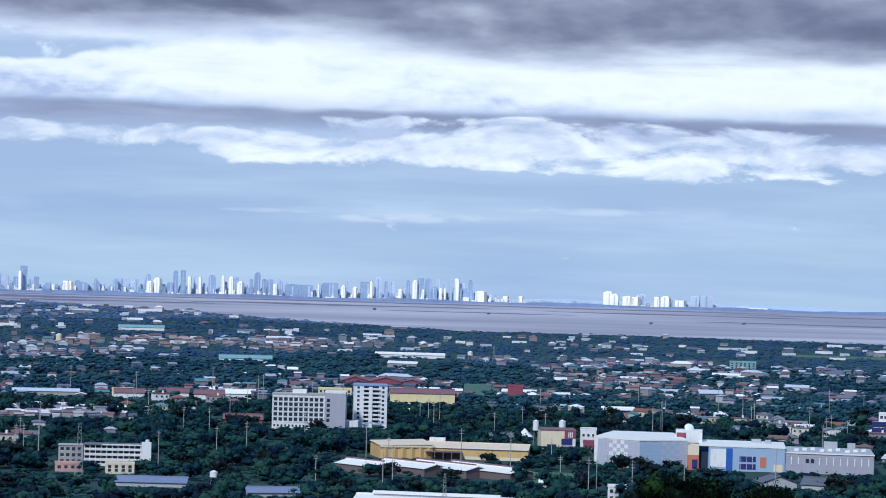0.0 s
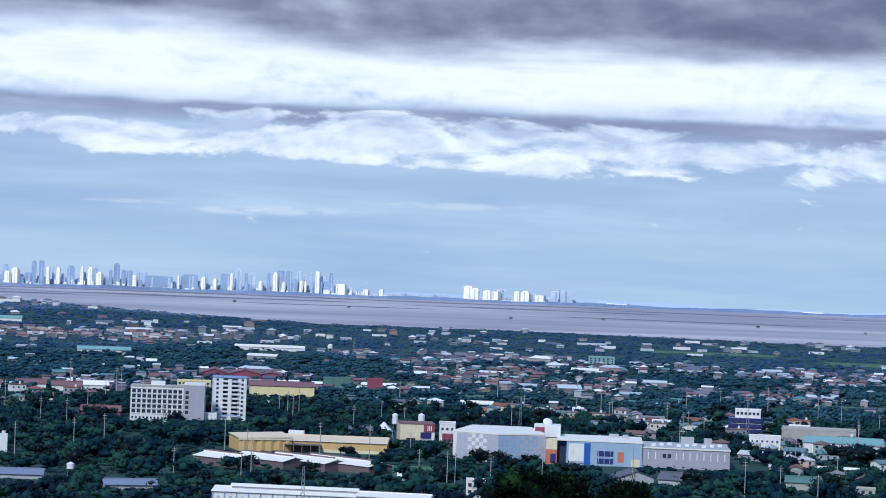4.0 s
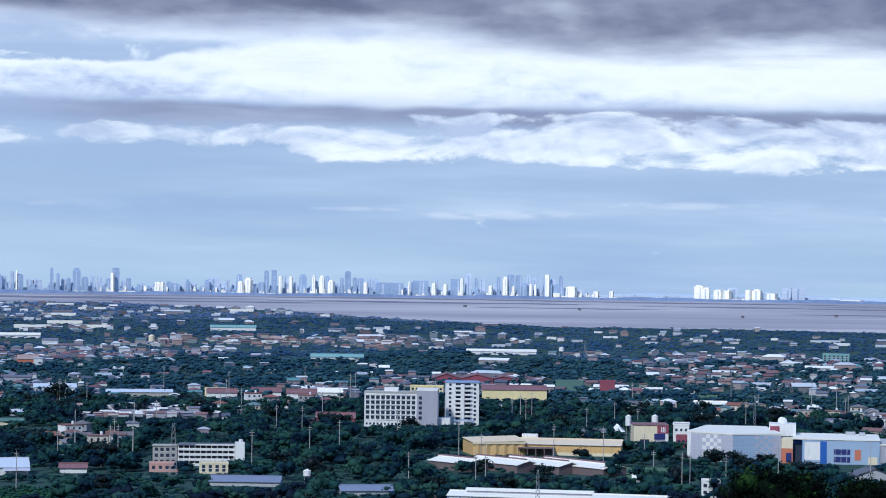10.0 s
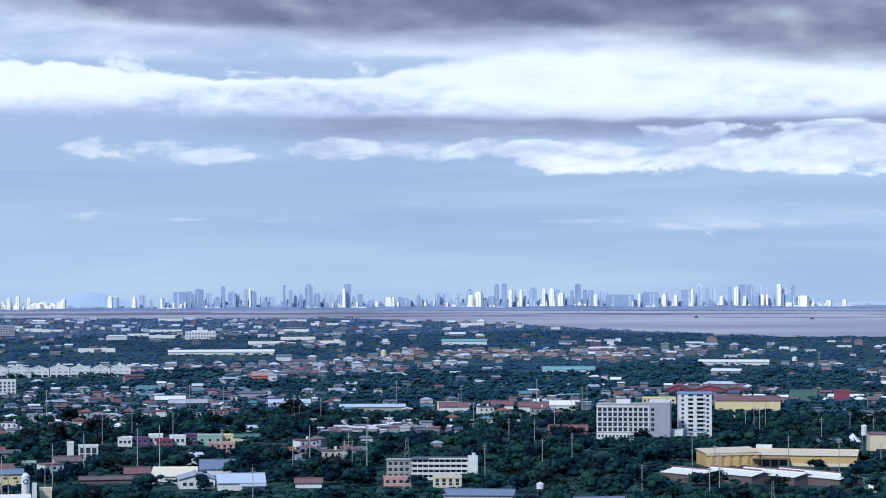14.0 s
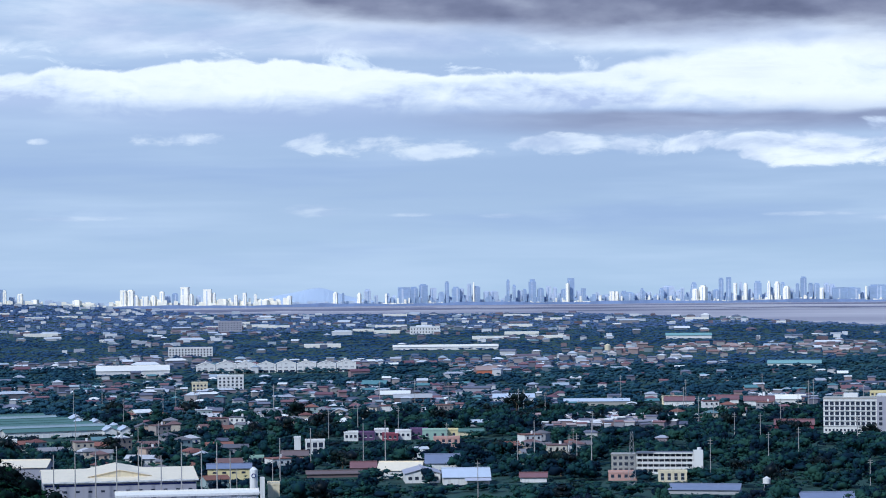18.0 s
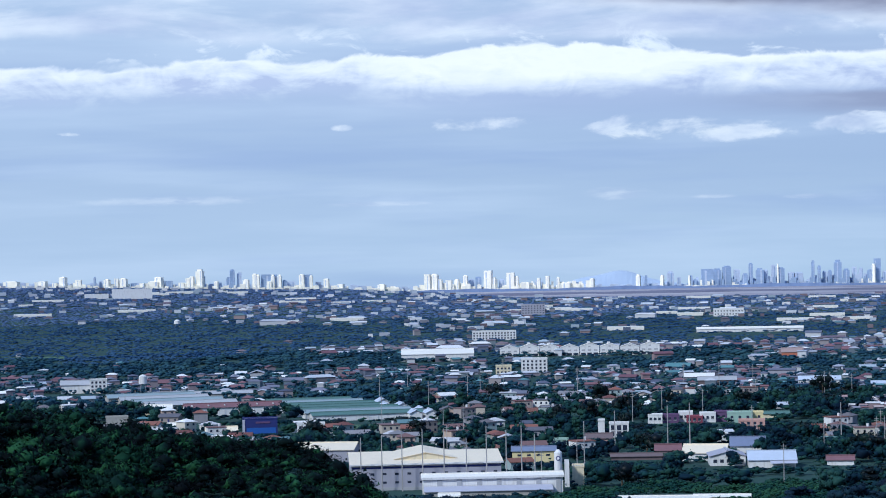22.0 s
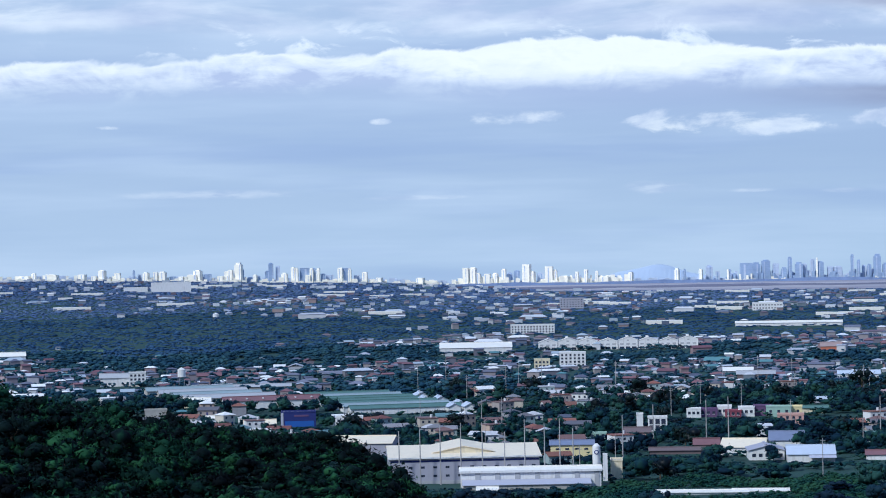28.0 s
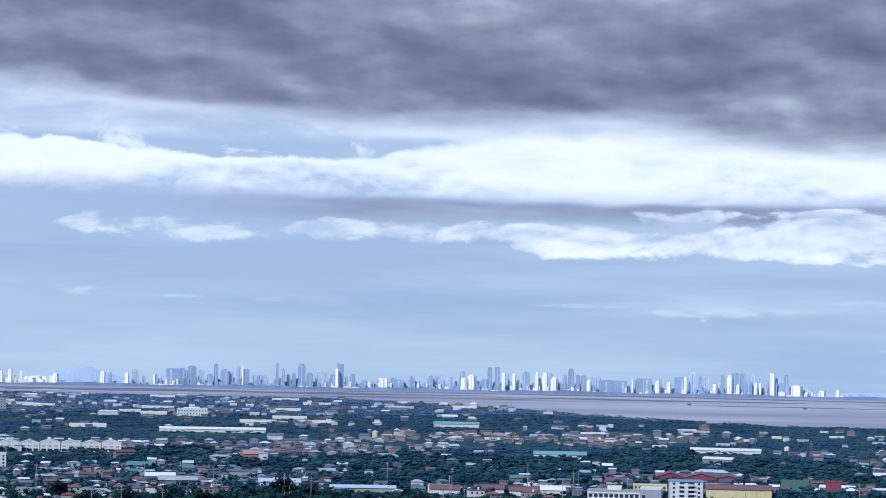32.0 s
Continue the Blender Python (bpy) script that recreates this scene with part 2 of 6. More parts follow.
def material(name, colour, rough=0.8, metal=0.0, vary=0.25, grain=0.6, bump=0.0, stops=None, rnd="", hard=True, spec=0.3, stretch=(1, 1, 1), stain=0.0):
    """A surface: colour (or a palette picked by object or by island), mottled at two scales, with relief and grime."""
    mat = bpy.data.materials.new(name)
    mat.use_nodes = True
    t = mat.node_tree
    n = Nodes(t)
    b = t.nodes["Principled BSDF"]
    geo = t.nodes.new("ShaderNodeNewGeometry")
    place_at = t.nodes.new("ShaderNodeMapping")
    t.links.new(geo.outputs["Position"], place_at.inputs[0])
    place_at.inputs["Scale"].default_value = stretch
    fine = n.noise(place_at.outputs[0], grain, 4.0, 0.6)
    broad = n.noise(place_at.outputs[0], grain * 0.13, 3.0)
    base = colour
    if stops:
        if rnd == "clump":
            pick = n.step(n.m("ADD", n.noise(place_at.outputs[0], grain * 0.28, 3.0, 0.6), n.m("MULTIPLY", geo.outputs["Random Per Island"], 0.16)), 0.36, 0.80)
        else:
            pick = t.nodes.new("ShaderNodeObjectInfo").outputs["Random"] if rnd == "object" else geo.outputs["Random Per Island"]
        base = n.ramp(pick, stops, hard)
    tone = n.m("ADD", n.m("MULTIPLY", n.m("SUBTRACT", fine, 0.5), vary * 2), n.m("MULTIPLY", n.m("SUBTRACT", broad, 0.5), vary * 1.6))
    tone = n.m("MAXIMUM", n.m("ADD", tone, 1.0), 0.05)
    c = n.mix(1.0, base, n.xyz(tone, tone, tone), "MULTIPLY")
    if stain:
        dirt = n.step(n.noise(n.xyz(*[n.m("MULTIPLY", s, k) for s, k in zip(n.split(geo.outputs["Position"]), (0.9, 0.9, 0.12))]), 1.0, 4.0), 0.5, 0.72)
        c = n.mix(n.m("MULTIPLY", dirt, stain), c, (0.22, 0.20, 0.18))
    n.put(b.inputs["Base Color"], c)
    b.inputs["Roughness"].default_value, b.inputs["Metallic"].default_value = rough, metal
    b.inputs["Specular IOR Level"].default_value = spec
    if bump:
        bn = t.nodes.new("ShaderNodeBump")
        bn.inputs["Strength"].default_value, bn.inputs["Distance"].default_value = bump, 0.3
        n.put(bn.inputs["Height"], fine)
        t.links.new(bn.outputs[0], b.inputs["Normal"])
    return mat


def even(*colours):
    return [(k / len(colours), c) for k, c in enumerate(colours)]


LEAF = even((0.002, 0.009, 0.024), (0.003, 0.015, 0.032), (0.005, 0.023, 0.040), (0.007, 0.031, 0.044), (0.010, 0.040, 0.046), (0.014, 0.050, 0.046), (0.021, 0.062, 0.050))
m_leaf = material("leaves", None, 0.75, vary=0.45, grain=0.9, stops=LEAF, rnd="object", spec=0.15)
m_leaf_isl = material("leaves_many", None, 0.8, vary=0.35, grain=0.22, stops=LEAF, rnd="clump", hard=False, spec=0.1)
# Aerial haze put into the leaf colours: bluer and paler with distance
FAR_LEAF_HAZE = even((0.023, 0.060, 0.140), (0.031, 0.075, 0.164), (0.037, 0.086, 0.182), (0.048, 0.102, 0.186))
FARTHEST_LEAF_HAZE = even((0.082, 0.140, 0.290), (0.098, 0.160, 0.318), (0.112, 0.176, 0.340), (0.126, 0.190, 0.342))
MID_LEAF_HAZE = even((0.010, 0.037, 0.070), (0.016, 0.050, 0.088), (0.022, 0.063, 0.100), (0.033, 0.083, 0.108))
m_leaf_far = material("hazed_leaves_far", None, 0.9, vary=0.16, grain=0.03, stops=FAR_LEAF_HAZE, rnd="clump", hard=False, spec=0.05)
m_leaf_farthest = material("hazed_leaves_farthest", None, 0.9, vary=0.16, grain=0.02, stops=FARTHEST_LEAF_HAZE, rnd="clump", hard=False, spec=0.05)
# Backlit crown's shade put into leaf colour; green stops are its brighter clumps
m_nearleaf = material("shaded_foreground_leaves", None, 0.85, vary=0.5, grain=2.2, stops=[(0.0, (0.0008, 0.0022, 0.0020)), (0.45, (0.0014, 0.0042, 0.0028)), (0.72, (0.0040, 0.0125, 0.0045)), (0.95, (0.018, 0.046, 0.011))], rnd="clump", hard=False, spec=0.06)
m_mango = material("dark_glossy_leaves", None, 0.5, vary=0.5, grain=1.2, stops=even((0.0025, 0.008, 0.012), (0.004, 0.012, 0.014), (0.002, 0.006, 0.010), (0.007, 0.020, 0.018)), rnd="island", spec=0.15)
m_leaf_mid = material("hazed_leaves_middle", None, 0.85, vary=0.3, grain=0.07, stops=MID_LEAF_HAZE, rnd="clump", hard=False, spec=0.08)
# Cloud shade on the spur put into leaf colour; brighter entries are top-lit clumps
SPUR_LEAF_SHADED = even((0.0006, 0.0025, 0.004), (0.0008, 0.0036, 0.005), (0.0012, 0.0055, 0.007), (0.0018, 0.008, 0.009), (0.002, 0.011, 0.011), (0.004, 0.020, 0.015), (0.007, 0.034, 0.020), (0.018, 0.068, 0.030))
m_leaf_spur = material("spur_leaves", None, 0.85, vary=0.5, grain=0.55, stops=SPUR_LEAF_SHADED, rnd="clump", hard=False, spec=0.08)
m_leaf_spur_tree = material("spur_tree_leaves", None, 0.85, vary=0.5, grain=0.55, stops=SPUR_LEAF_SHADED, rnd="object", spec=0.08)
m_brown = material("brown_sheet_wall", (0.15, 0.115, 0.125), 0.8, vary=0.2, grain=0.4, stain=0.2)
m_purple = material("purple_paint", (0.12, 0.07, 0.16), 0.6, vary=0.15, grain=0.4)
m_mint = material("mint_paint", (0.32, 0.47, 0.42), 0.7, vary=0.1, grain=0.4, stain=0.15)
m_pink = material("dusty_pink_paint", (0.55, 0.33, 0.30), 0.75, vary=0.12, grain=0.4, stain=0.2)
m_bark = material("bark", (0.10, 0.08, 0.06), 0.9, vary=0.4, grain=3)
m_white = material("white_paint", (0.73, 0.73, 0.75), 0.6, vary=0.06, grain=0.35, stain=0.22)
m_cream = material("cream_paint", (0.70, 0.62, 0.46), 0.7, vary=0.08, grain=0.3, stain=0.2)
m_tanroof = material("tan_sheet_roof", (0.72, 0.58, 0.42), 0.55, vary=0.08, grain=0.25, stain=0.15)
m_yellow = material("ochre_paint", (0.60, 0.40, 0.18), 0.7, vary=0.10, grain=0.3, stain=0.2)
m_paleyellow = material("pale_yellow_paint", (0.72, 0.62, 0.36), 0.7, vary=0.08, grain=0.3, stain=0.15)
m_grey = material("grey_paint", (0.40, 0.41, 0.45), 0.7, vary=0.10, grain=0.3, stain=0.2)
m_lilac = material("pale_grey_cladding", (0.37, 0.37, 0.45), 0.6, vary=0.08, grain=0.4, stain=0.12)
m_blue = material("pale_blue_cladding", (0.22, 0.31, 0.50), 0.55, vary=0.08, grain=0.3)
m_skyblue = material("sky_blue_cladding", (0.32, 0.42, 0.58), 0.55, vary=0.07, grain=0.3, stain=0.06)
m_palegrey = material("pale_lilac_panel", (0.43, 0.44, 0.54), 0.6, vary=0.06, grain=0.3)
m_deepblue = material("deep_blue_panel", (0.03, 0.11, 0.42), 0.5, vary=0.1, grain=0.3)
m_navy = material("navy_paint", (0.025, 0.035, 0.16), 0.5, vary=0.2, grain=0.4)
m_orange = material("orange_panel", (0.50, 0.17, 0.11), 0.55, vary=0.1, grain=0.4)
m_redpaint = material("red_paint", (0.24, 0.065, 0.10), 0.6, vary=0.15, grain=0.4)
m_sage = material("grey_green_sheet_roof", (0.27, 0.34, 0.38), 0.55, vary=0.18, grain=0.3)
m_teal = material("teal_sheet_roof", (0.20, 0.36, 0.38), 0.5, vary=0.15, grain=0.3)
m_green = material("green_sheet_roof", (0.095, 0.18, 0.17), 0.6, vary=0.2, grain=0.3)
m_blueroof = material("blue_sheet_roof", (0.19, 0.22, 0.33), 0.45, vary=0.18, grain=0.4)
m_redroof = material("red_sheet_roof", (0.20, 0.105, 0.12), 0.6, vary=0.2, grain=0.4)
m_whiteroof = material("white_sheet_roof", (0.80, 0.77, 0.72), 0.5, vary=0.07, grain=0.25, stain=0.12)
m_paleblueroof = material("pale_blue_sheet_roof", (0.50, 0.56, 0.68), 0.5, vary=0.08, grain=0.3, stain=0.1)
m_creamroof = material("cream_sheet_roof", (0.80, 0.70, 0.55), 0.5, vary=0.07, grain=0.25, stain=0.12)
m_darkroof = material("dark_sheet_roof", (0.11, 0.12, 0.15), 0.6, vary=0.2, grain=0.4)
m_glass = material("dark_window_glass", (0.035, 0.045, 0.075), 0.15, vary=0.2, grain=0.5, spec=0.5)
m_conc = material("weathered_concrete", (0.38, 0.37, 0.36), 0.9, vary=0.2, grain=0.5, stain=0.3)
m_steel = material("galvanised_steel", (0.34, 0.35, 0.38), 0.5, 0.6, vary=0.15, grain=1.0)
m_pole = material("concrete_pole", (0.36, 0.35, 0.36), 0.85, vary=0.15, grain=1.0)
WALLS = even((0.66, 0.65, 0.66), (0.50, 0.45, 0.40), (0.34, 0.30, 0.30), (0.58, 0.54, 0.48), (0.28, 0.28, 0.32), (0.50, 0.38, 0.32), (0.70, 0.70, 0.72), (0.32, 0.40, 0.42))
ROOFS = even((0.16, 0.065, 0.06), (0.20, 0.20, 0.23), (0.50, 0.50, 0.54), (0.20, 0.09, 0.07), (0.11, 0.11, 0.14), (0.72, 0.72, 0.74), (0.24, 0.10, 0.08), (0.26, 0.25, 0.28), (0.12, 0.21, 0.24), (0.17, 0.10, 0.10), (0.15, 0.14, 0.16))
m_housewall = material("house_render", None, 0.85, vary=0.12, grain=0.4, stops=WALLS, rnd="object", stain=0.25)
m_houseroof = material("house_roofing", None, 0.7, vary=0.2, grain=0.5, stops=ROOFS, rnd="object", stain=0.15)
# Wall colours muted and blued to carry haze over the far houses
HAZED_WALLS = even((0.40, 0.41, 0.46), (0.26, 0.25, 0.28), (0.17, 0.17, 0.20), (0.32, 0.30, 0.31), (0.15, 0.16, 0.20), (0.28, 0.22, 0.23), (0.54, 0.55, 0.60), (0.18, 0.22, 0.26))
m_wall_isl = material("town_walls", None, 0.9, vary=0.1, grain=0.1, stops=HAZED_WALLS, rnd="island")
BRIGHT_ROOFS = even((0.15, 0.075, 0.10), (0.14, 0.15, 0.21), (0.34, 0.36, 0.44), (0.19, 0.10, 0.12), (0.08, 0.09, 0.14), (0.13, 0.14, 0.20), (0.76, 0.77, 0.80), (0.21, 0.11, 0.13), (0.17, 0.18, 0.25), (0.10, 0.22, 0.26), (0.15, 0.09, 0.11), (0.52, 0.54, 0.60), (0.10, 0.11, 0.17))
# Far roofs likewise greyed for haze in their base colour
HAZED_ROOFS = even((0.15, 0.12, 0.16), (0.15, 0.17, 0.24), (0.36, 0.39, 0.48), (0.19, 0.15, 0.18), (0.10, 0.12, 0.18), (0.60, 0.63, 0.70), (0.20, 0.155, 0.18), (0.19, 0.20, 0.25), (0.11, 0.18, 0.22), (0.13, 0.10, 0.12), (0.12, 0.12, 0.16))
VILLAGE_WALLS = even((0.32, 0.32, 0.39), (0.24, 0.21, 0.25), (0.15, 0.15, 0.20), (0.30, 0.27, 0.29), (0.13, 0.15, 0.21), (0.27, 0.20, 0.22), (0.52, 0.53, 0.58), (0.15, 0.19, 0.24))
m_roof_isl = material("town_roofs", None, 0.8, vary=0.15, grain=0.1, stops=HAZED_ROOFS, rnd="island")
m_roof_near_isl = material("village_roofs", None, 0.75, vary=0.15, grain=0.2, stops=BRIGHT_ROOFS, rnd="island")
m_wall_near_isl = material("village_walls", None, 0.9, vary=0.1, grain=0.2, stops=VILLAGE_WALLS, rnd="island")
TERRA = even((0.19, 0.11, 0.12), (0.24, 0.15, 0.145), (0.17, 0.10, 0.115), (0.33, 0.25, 0.25), (0.50, 0.46, 0.46), (0.16, 0.10, 0.10))
m_terra_isl = material("terracotta_roofs", None, 0.85, vary=0.15, grain=0.1, stops=TERRA, rnd="island")
m_lightroof_isl = material("pale_roofs", None, 0.7, vary=0.1, grain=0.1, stops=even((0.66, 0.67, 0.72), (0.46, 0.50, 0.58), (0.72, 0.71, 0.72), (0.34, 0.40, 0.48), (0.40, 0.42, 0.50)), rnd="island")
m_shackroof = material("shack_roofs", None, 0.8, vary=0.15, grain=0.2, stops=even((0.60, 0.60, 0.64), (0.26, 0.26, 0.33), (0.38, 0.27, 0.28), (0.72, 0.71, 0.72), (0.16, 0.16, 0.22), (0.46, 0.38, 0.38), (0.22, 0.12, 0.13)), rnd="island")
# Warm sun on white, haze on blue and grey, put into tower base colours
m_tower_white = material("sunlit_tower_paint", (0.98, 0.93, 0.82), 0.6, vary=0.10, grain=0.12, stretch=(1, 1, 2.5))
m_tower_blue = material("haze_blue_tower", (0.34, 0.44, 0.63), 0.5, vary=0.22, grain=0.12, stretch=(1, 1, 2.5))
m_tower_grey = material("haze_grey_tower", (0.55, 0.62, 0.77), 0.6, vary=0.2, grain=0.12, stretch=(1, 1, 2.5))
m_ground = material("scrub_ground", None, 0.95, vary=0.35, grain=0.05, stops=[(0, (0.022, 0.058, 0.052)), (1, (0.022, 0.058, 0.052))], rnd="object")
m_field = material("grass_field", (0.075, 0.140, 0.085), 0.95, vary=0.3, grain=0.08)
m_soil = material("bare_soil", (0.20, 0.16, 0.13), 0.95, vary=0.3, grain=0.1)
m_road = material("asphalt", (0.08, 0.08, 0.085), 0.9, vary=0.2, grain=0.2)
# Haze blue is put into the base colour of shore woods, headland and mountain
m_shorewood = material("hazed_far_shore_leaves", (0.17, 0.23, 0.39), 0.9, vary=0.35, grain=0.05)
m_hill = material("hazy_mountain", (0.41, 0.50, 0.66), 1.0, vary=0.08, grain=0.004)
m_water = material("muddy_water", (0.36, 0.33, 0.37), 0.6, vary=0.12, grain=0.02, stretch=(0.05, 1, 1), spec=0.25)
wn = Nodes(m_water.node_tree)
wp = wn.split(m_water.node_tree.nodes.new("ShaderNodeNewGeometry").outputs["Position"])
current = wn.noise(wn.xyz(wn.m("MULTIPLY", wp[0], 0.0011), wn.m("MULTIPLY", wp[1], 0.0055), 4.0), 1.0, 3.0, 0.5)
wn.put(m_water.node_tree.nodes["Principled BSDF"].inputs["Base Color"], wn.ramp(current, [(0.36, (0.30, 0.28, 0.33)), (0.48, (0.36, 0.335, 0.38)), (0.56, (0.43, 0.40, 0.435)), (0.66, (0.52, 0.485, 0.51))]))

# ---- mesh helpers ----


class Shape:
    """Gathers boxes, roofs, beams and lumps into one mesh."""

    def __init__(self):
        self.v, self.f = [], []

    def add(self, verts, faces, m=None):
        k = len(self.v)
        self.v += [tuple(m @ Vector(p)) for p in verts] if m else [tuple(p) for p in verts]
        self.f += [tuple(i + k for i in f) for f in faces]
        return self

    def box(self, x0, x1, y0, y1, z0, z1, m=None):
        return self.add([(x0, y0, z0), (x1, y0, z0), (x1, y1, z0), (x0, y1, z0), (x0, y0, z1), (x1, y0, z1), (x1, y1, z1), (x0, y1, z1)],
                        [(3, 2, 1, 0), (4, 5, 6, 7), (0, 1, 5, 4), (1, 2, 6, 5), (2, 3, 7, 6), (3, 0, 4, 7)], m)

    def gable(self, x0, x1, y0, y1, z, rise, over=0.5, along="x", thick=0.18, m=None):
        """A two-sided roof with its ridge along x or y."""
        if along == "y":
            turn = pose(0, 0, 0, 0, 0, 90)
            return self.gable(y0, y1, -x1, -x0, z, rise, over, "x", thick, (m @ turn) if m else turn)
        a, b, c, d, mid = x0 - over, x1 + over, y0 - over, y1 + over, (y0 + y1) / 2
        v = [(a, c, z), (b, c, z), (b, mid, z + rise), (a, mid, z + rise), (b, d, z), (a, d, z)]
        v += [(p[0], p[1], p[2] - thick) for p in v]
        return self.add(v, [(0, 1, 2, 3), (3, 2, 4, 5), (9, 8, 7, 6), (11, 10, 8, 9), (0, 6, 7, 1), (5, 4, 10, 11), (1, 7, 8, 2), (2, 8, 10, 4), (0, 3, 9, 6), (3, 5, 11, 9)], m)

    def hip(self, x0, x1, y0, y1, z, rise, over=0.5, inset=0.5, m=None):
        a, b, c, d, mid = x0 - over, x1 + over, y0 - over, y1 + over, (y0 + y1) / 2
        i = (d - c) * inset
        v = [(a, c, z), (b, c, z), (b, d, z), (a, d, z), (a + i, mid, z + rise), (b - i, mid, z + rise)]
        return self.add(v, [(3, 2, 1, 0), (0, 1, 5, 4), (2, 3, 4, 5), (1, 2, 5), (3, 0, 4)], m)

    def cyl(self, x, y, z0, z1, r0, r1=None, n=10, m=None):
        r1 = r0 if r1 is None else r1
        a = [2 * math.pi * k / n for k in range(n)]
        v = [(x + r0 * math.cos(t), y + r0 * math.sin(t), z0) for t in a] + [(x + r1 * math.cos(t), y + r1 * math.sin(t), z1) for t in a]
        return self.add(v, [tuple(range(n - 1, -1, -1)), tuple(range(n, 2 * n))] + [(k, (k + 1) % n, n + (k + 1) % n, n + k) for k in range(n)], m)

    def beam(self, p, q, r, n=4):
        p, q = Vector(p), Vector(q)
        m = Matrix.Translation(p) @ (q - p).to_track_quat("Z", "Y").to_matrix().to_4x4()
        return self.cyl(0, 0, 0, (q - p).length, r, r, n, m)

    def mesh(self, name, mat, smooth=False):
        me = bpy.data.meshes.new(name)
        me.from_pydata(self.v, [], self.f)
        if smooth:
            me.polygons.foreach_set("use_smooth", [True] * len(me.polygons))
        me.materials.append(mat)
        return me


def part(name, shape, mat, parent, label="", smooth=False):
    ob = new(name, shape.mesh(name, mat, smooth))
    ob.parent = parent
    return tagged(ob, label)


def spot(az, dist):
    return dist * math.sin(radians(az)), dist * math.cos(radians(az))


def smooth_step(a, b, x):
    u = np.clip((np.asarray(x, float) - a) / (b - a), 0, 1)
    return u * u * (3 - 2 * u)


SHORE_AZ, SHORE_D = (-40, -17, -13.4, -11.5, -9, -3.3, 0.5, 3, 6.7, 10.8, 16.6, 30, 45), (5200, 4950, 4880, 4380, 4260, 4180, 3800, 3490, 3230, 3250, 3180, 3080, 3080)


def shore(az):
    return np.interp(az, SHORE_AZ, SHORE_D)


def ground_z(az, d):
    """Height of the land: the viewer's hill, the wooded spur beside it, the plain, the bay and the far shore."""
    az, d = np.asarray(az, float), np.asarray(d, float)
    z = (EYE - 1.7) * np.exp(-(d / 235.0) ** 1.5)
    crest = 48.8 * smooth_step(-11.5, -17.0, az) + 14 * smooth_step(-17, -26, az)
    crest = crest * smooth_step(-60, -40, az)
    z = z + crest * np.exp(-((d - 620) / 175.0) ** 2)
    z = z - 4.0 * smooth_step(-15, 25, d - shore(az)) * (1 - smooth_step(4865, 4885, d)) * smooth_step(-17, -15, az)
    far = smooth_step(3100, 4950, d) * (9 * smooth_step(-12.8, -16, az) + 19 * smooth_step(-14, -25, az))
    return z + far


def ground_at(az, d):
    return float(ground_z(az, d))


def thing(name, az, d, turn=0.0, z=None):
    """An empty at the base of a thing that faces the viewer, turned by some degrees."""
    ob = new(name)
    x, y = spot(az, d)
    ob.empty_display_size = 1.0
    ob.matrix_world = pose(x, y, ground_at(az, d) if z is None else z, 0, 0, turn - az)
    return ob


# ---- ground and bay ----
azs = np.concatenate([np.arange(-180, -34, 8.0), np.arange(-34, 34.01, 0.4), np.arange(40, 180, 8.0)])
rs = np.concatenate([[0.5, 3, 8, 15], np.arange(25, 1000, 25), np.arange(1000, 3000, 100), np.arange(3000, 4860, 20), [4865, 4870, 4875, 4880, 4885, 4900, 4930, 4970]])
A, D = np.meshgrid(azs, rs)
Z = ground_z(A, D) + np.where(D < 700, 0.6, 0.15) * np.sin(A * 9.1) * np.sin(D * 0.071)
verts = np.stack([D * np.sin(np.radians(A)), D * np.cos(np.radians(A)), Z], -1).reshape(-1, 3)
na, nr = len(azs), len(rs)
faces = [(r * na + a, r * na + (a + 1) % na, (r + 1) * na + (a + 1) % na, (r + 1) * na + a) for r in range(nr - 1) for a in range(na)]
faces.append(tuple(range(na - 1, -1, -1)))
me = bpy.data.meshes.new("ground")
me.from_pydata([tuple(p) for p in verts], [], faces)
me.materials.append(m_ground)
tagged(new("ground", me), "green and brown scrubby plain below a wooded hill", "ground", kind="structure")

s = Shape()
wa = np.arange(-16, 45.1, 1.0)
for k, a in enumerate(wa[:-1]):
    b = wa[k + 1]
    p = [(*spot(a, 3030), -0.6), (*spot(b, 3030), -0.6), (*spot(b, 4890), -0.6), (*spot(a, 4890), -0.6)]
    s.add(p, [(3, 2, 1, 0)])
tagged(new("water", s.mesh("water", m_water)), "calm muddy grey-mauve bay water", "water", kind="structure")

# mud banks that lie bare at low water: direction, distance, half length in degrees, half depth in metres
m_mud = material("wet_mud", (0.185, 0.180, 0.245), 0.7, vary=0.25, grain=0.01, spec=0.2)
q = random.Random(5)
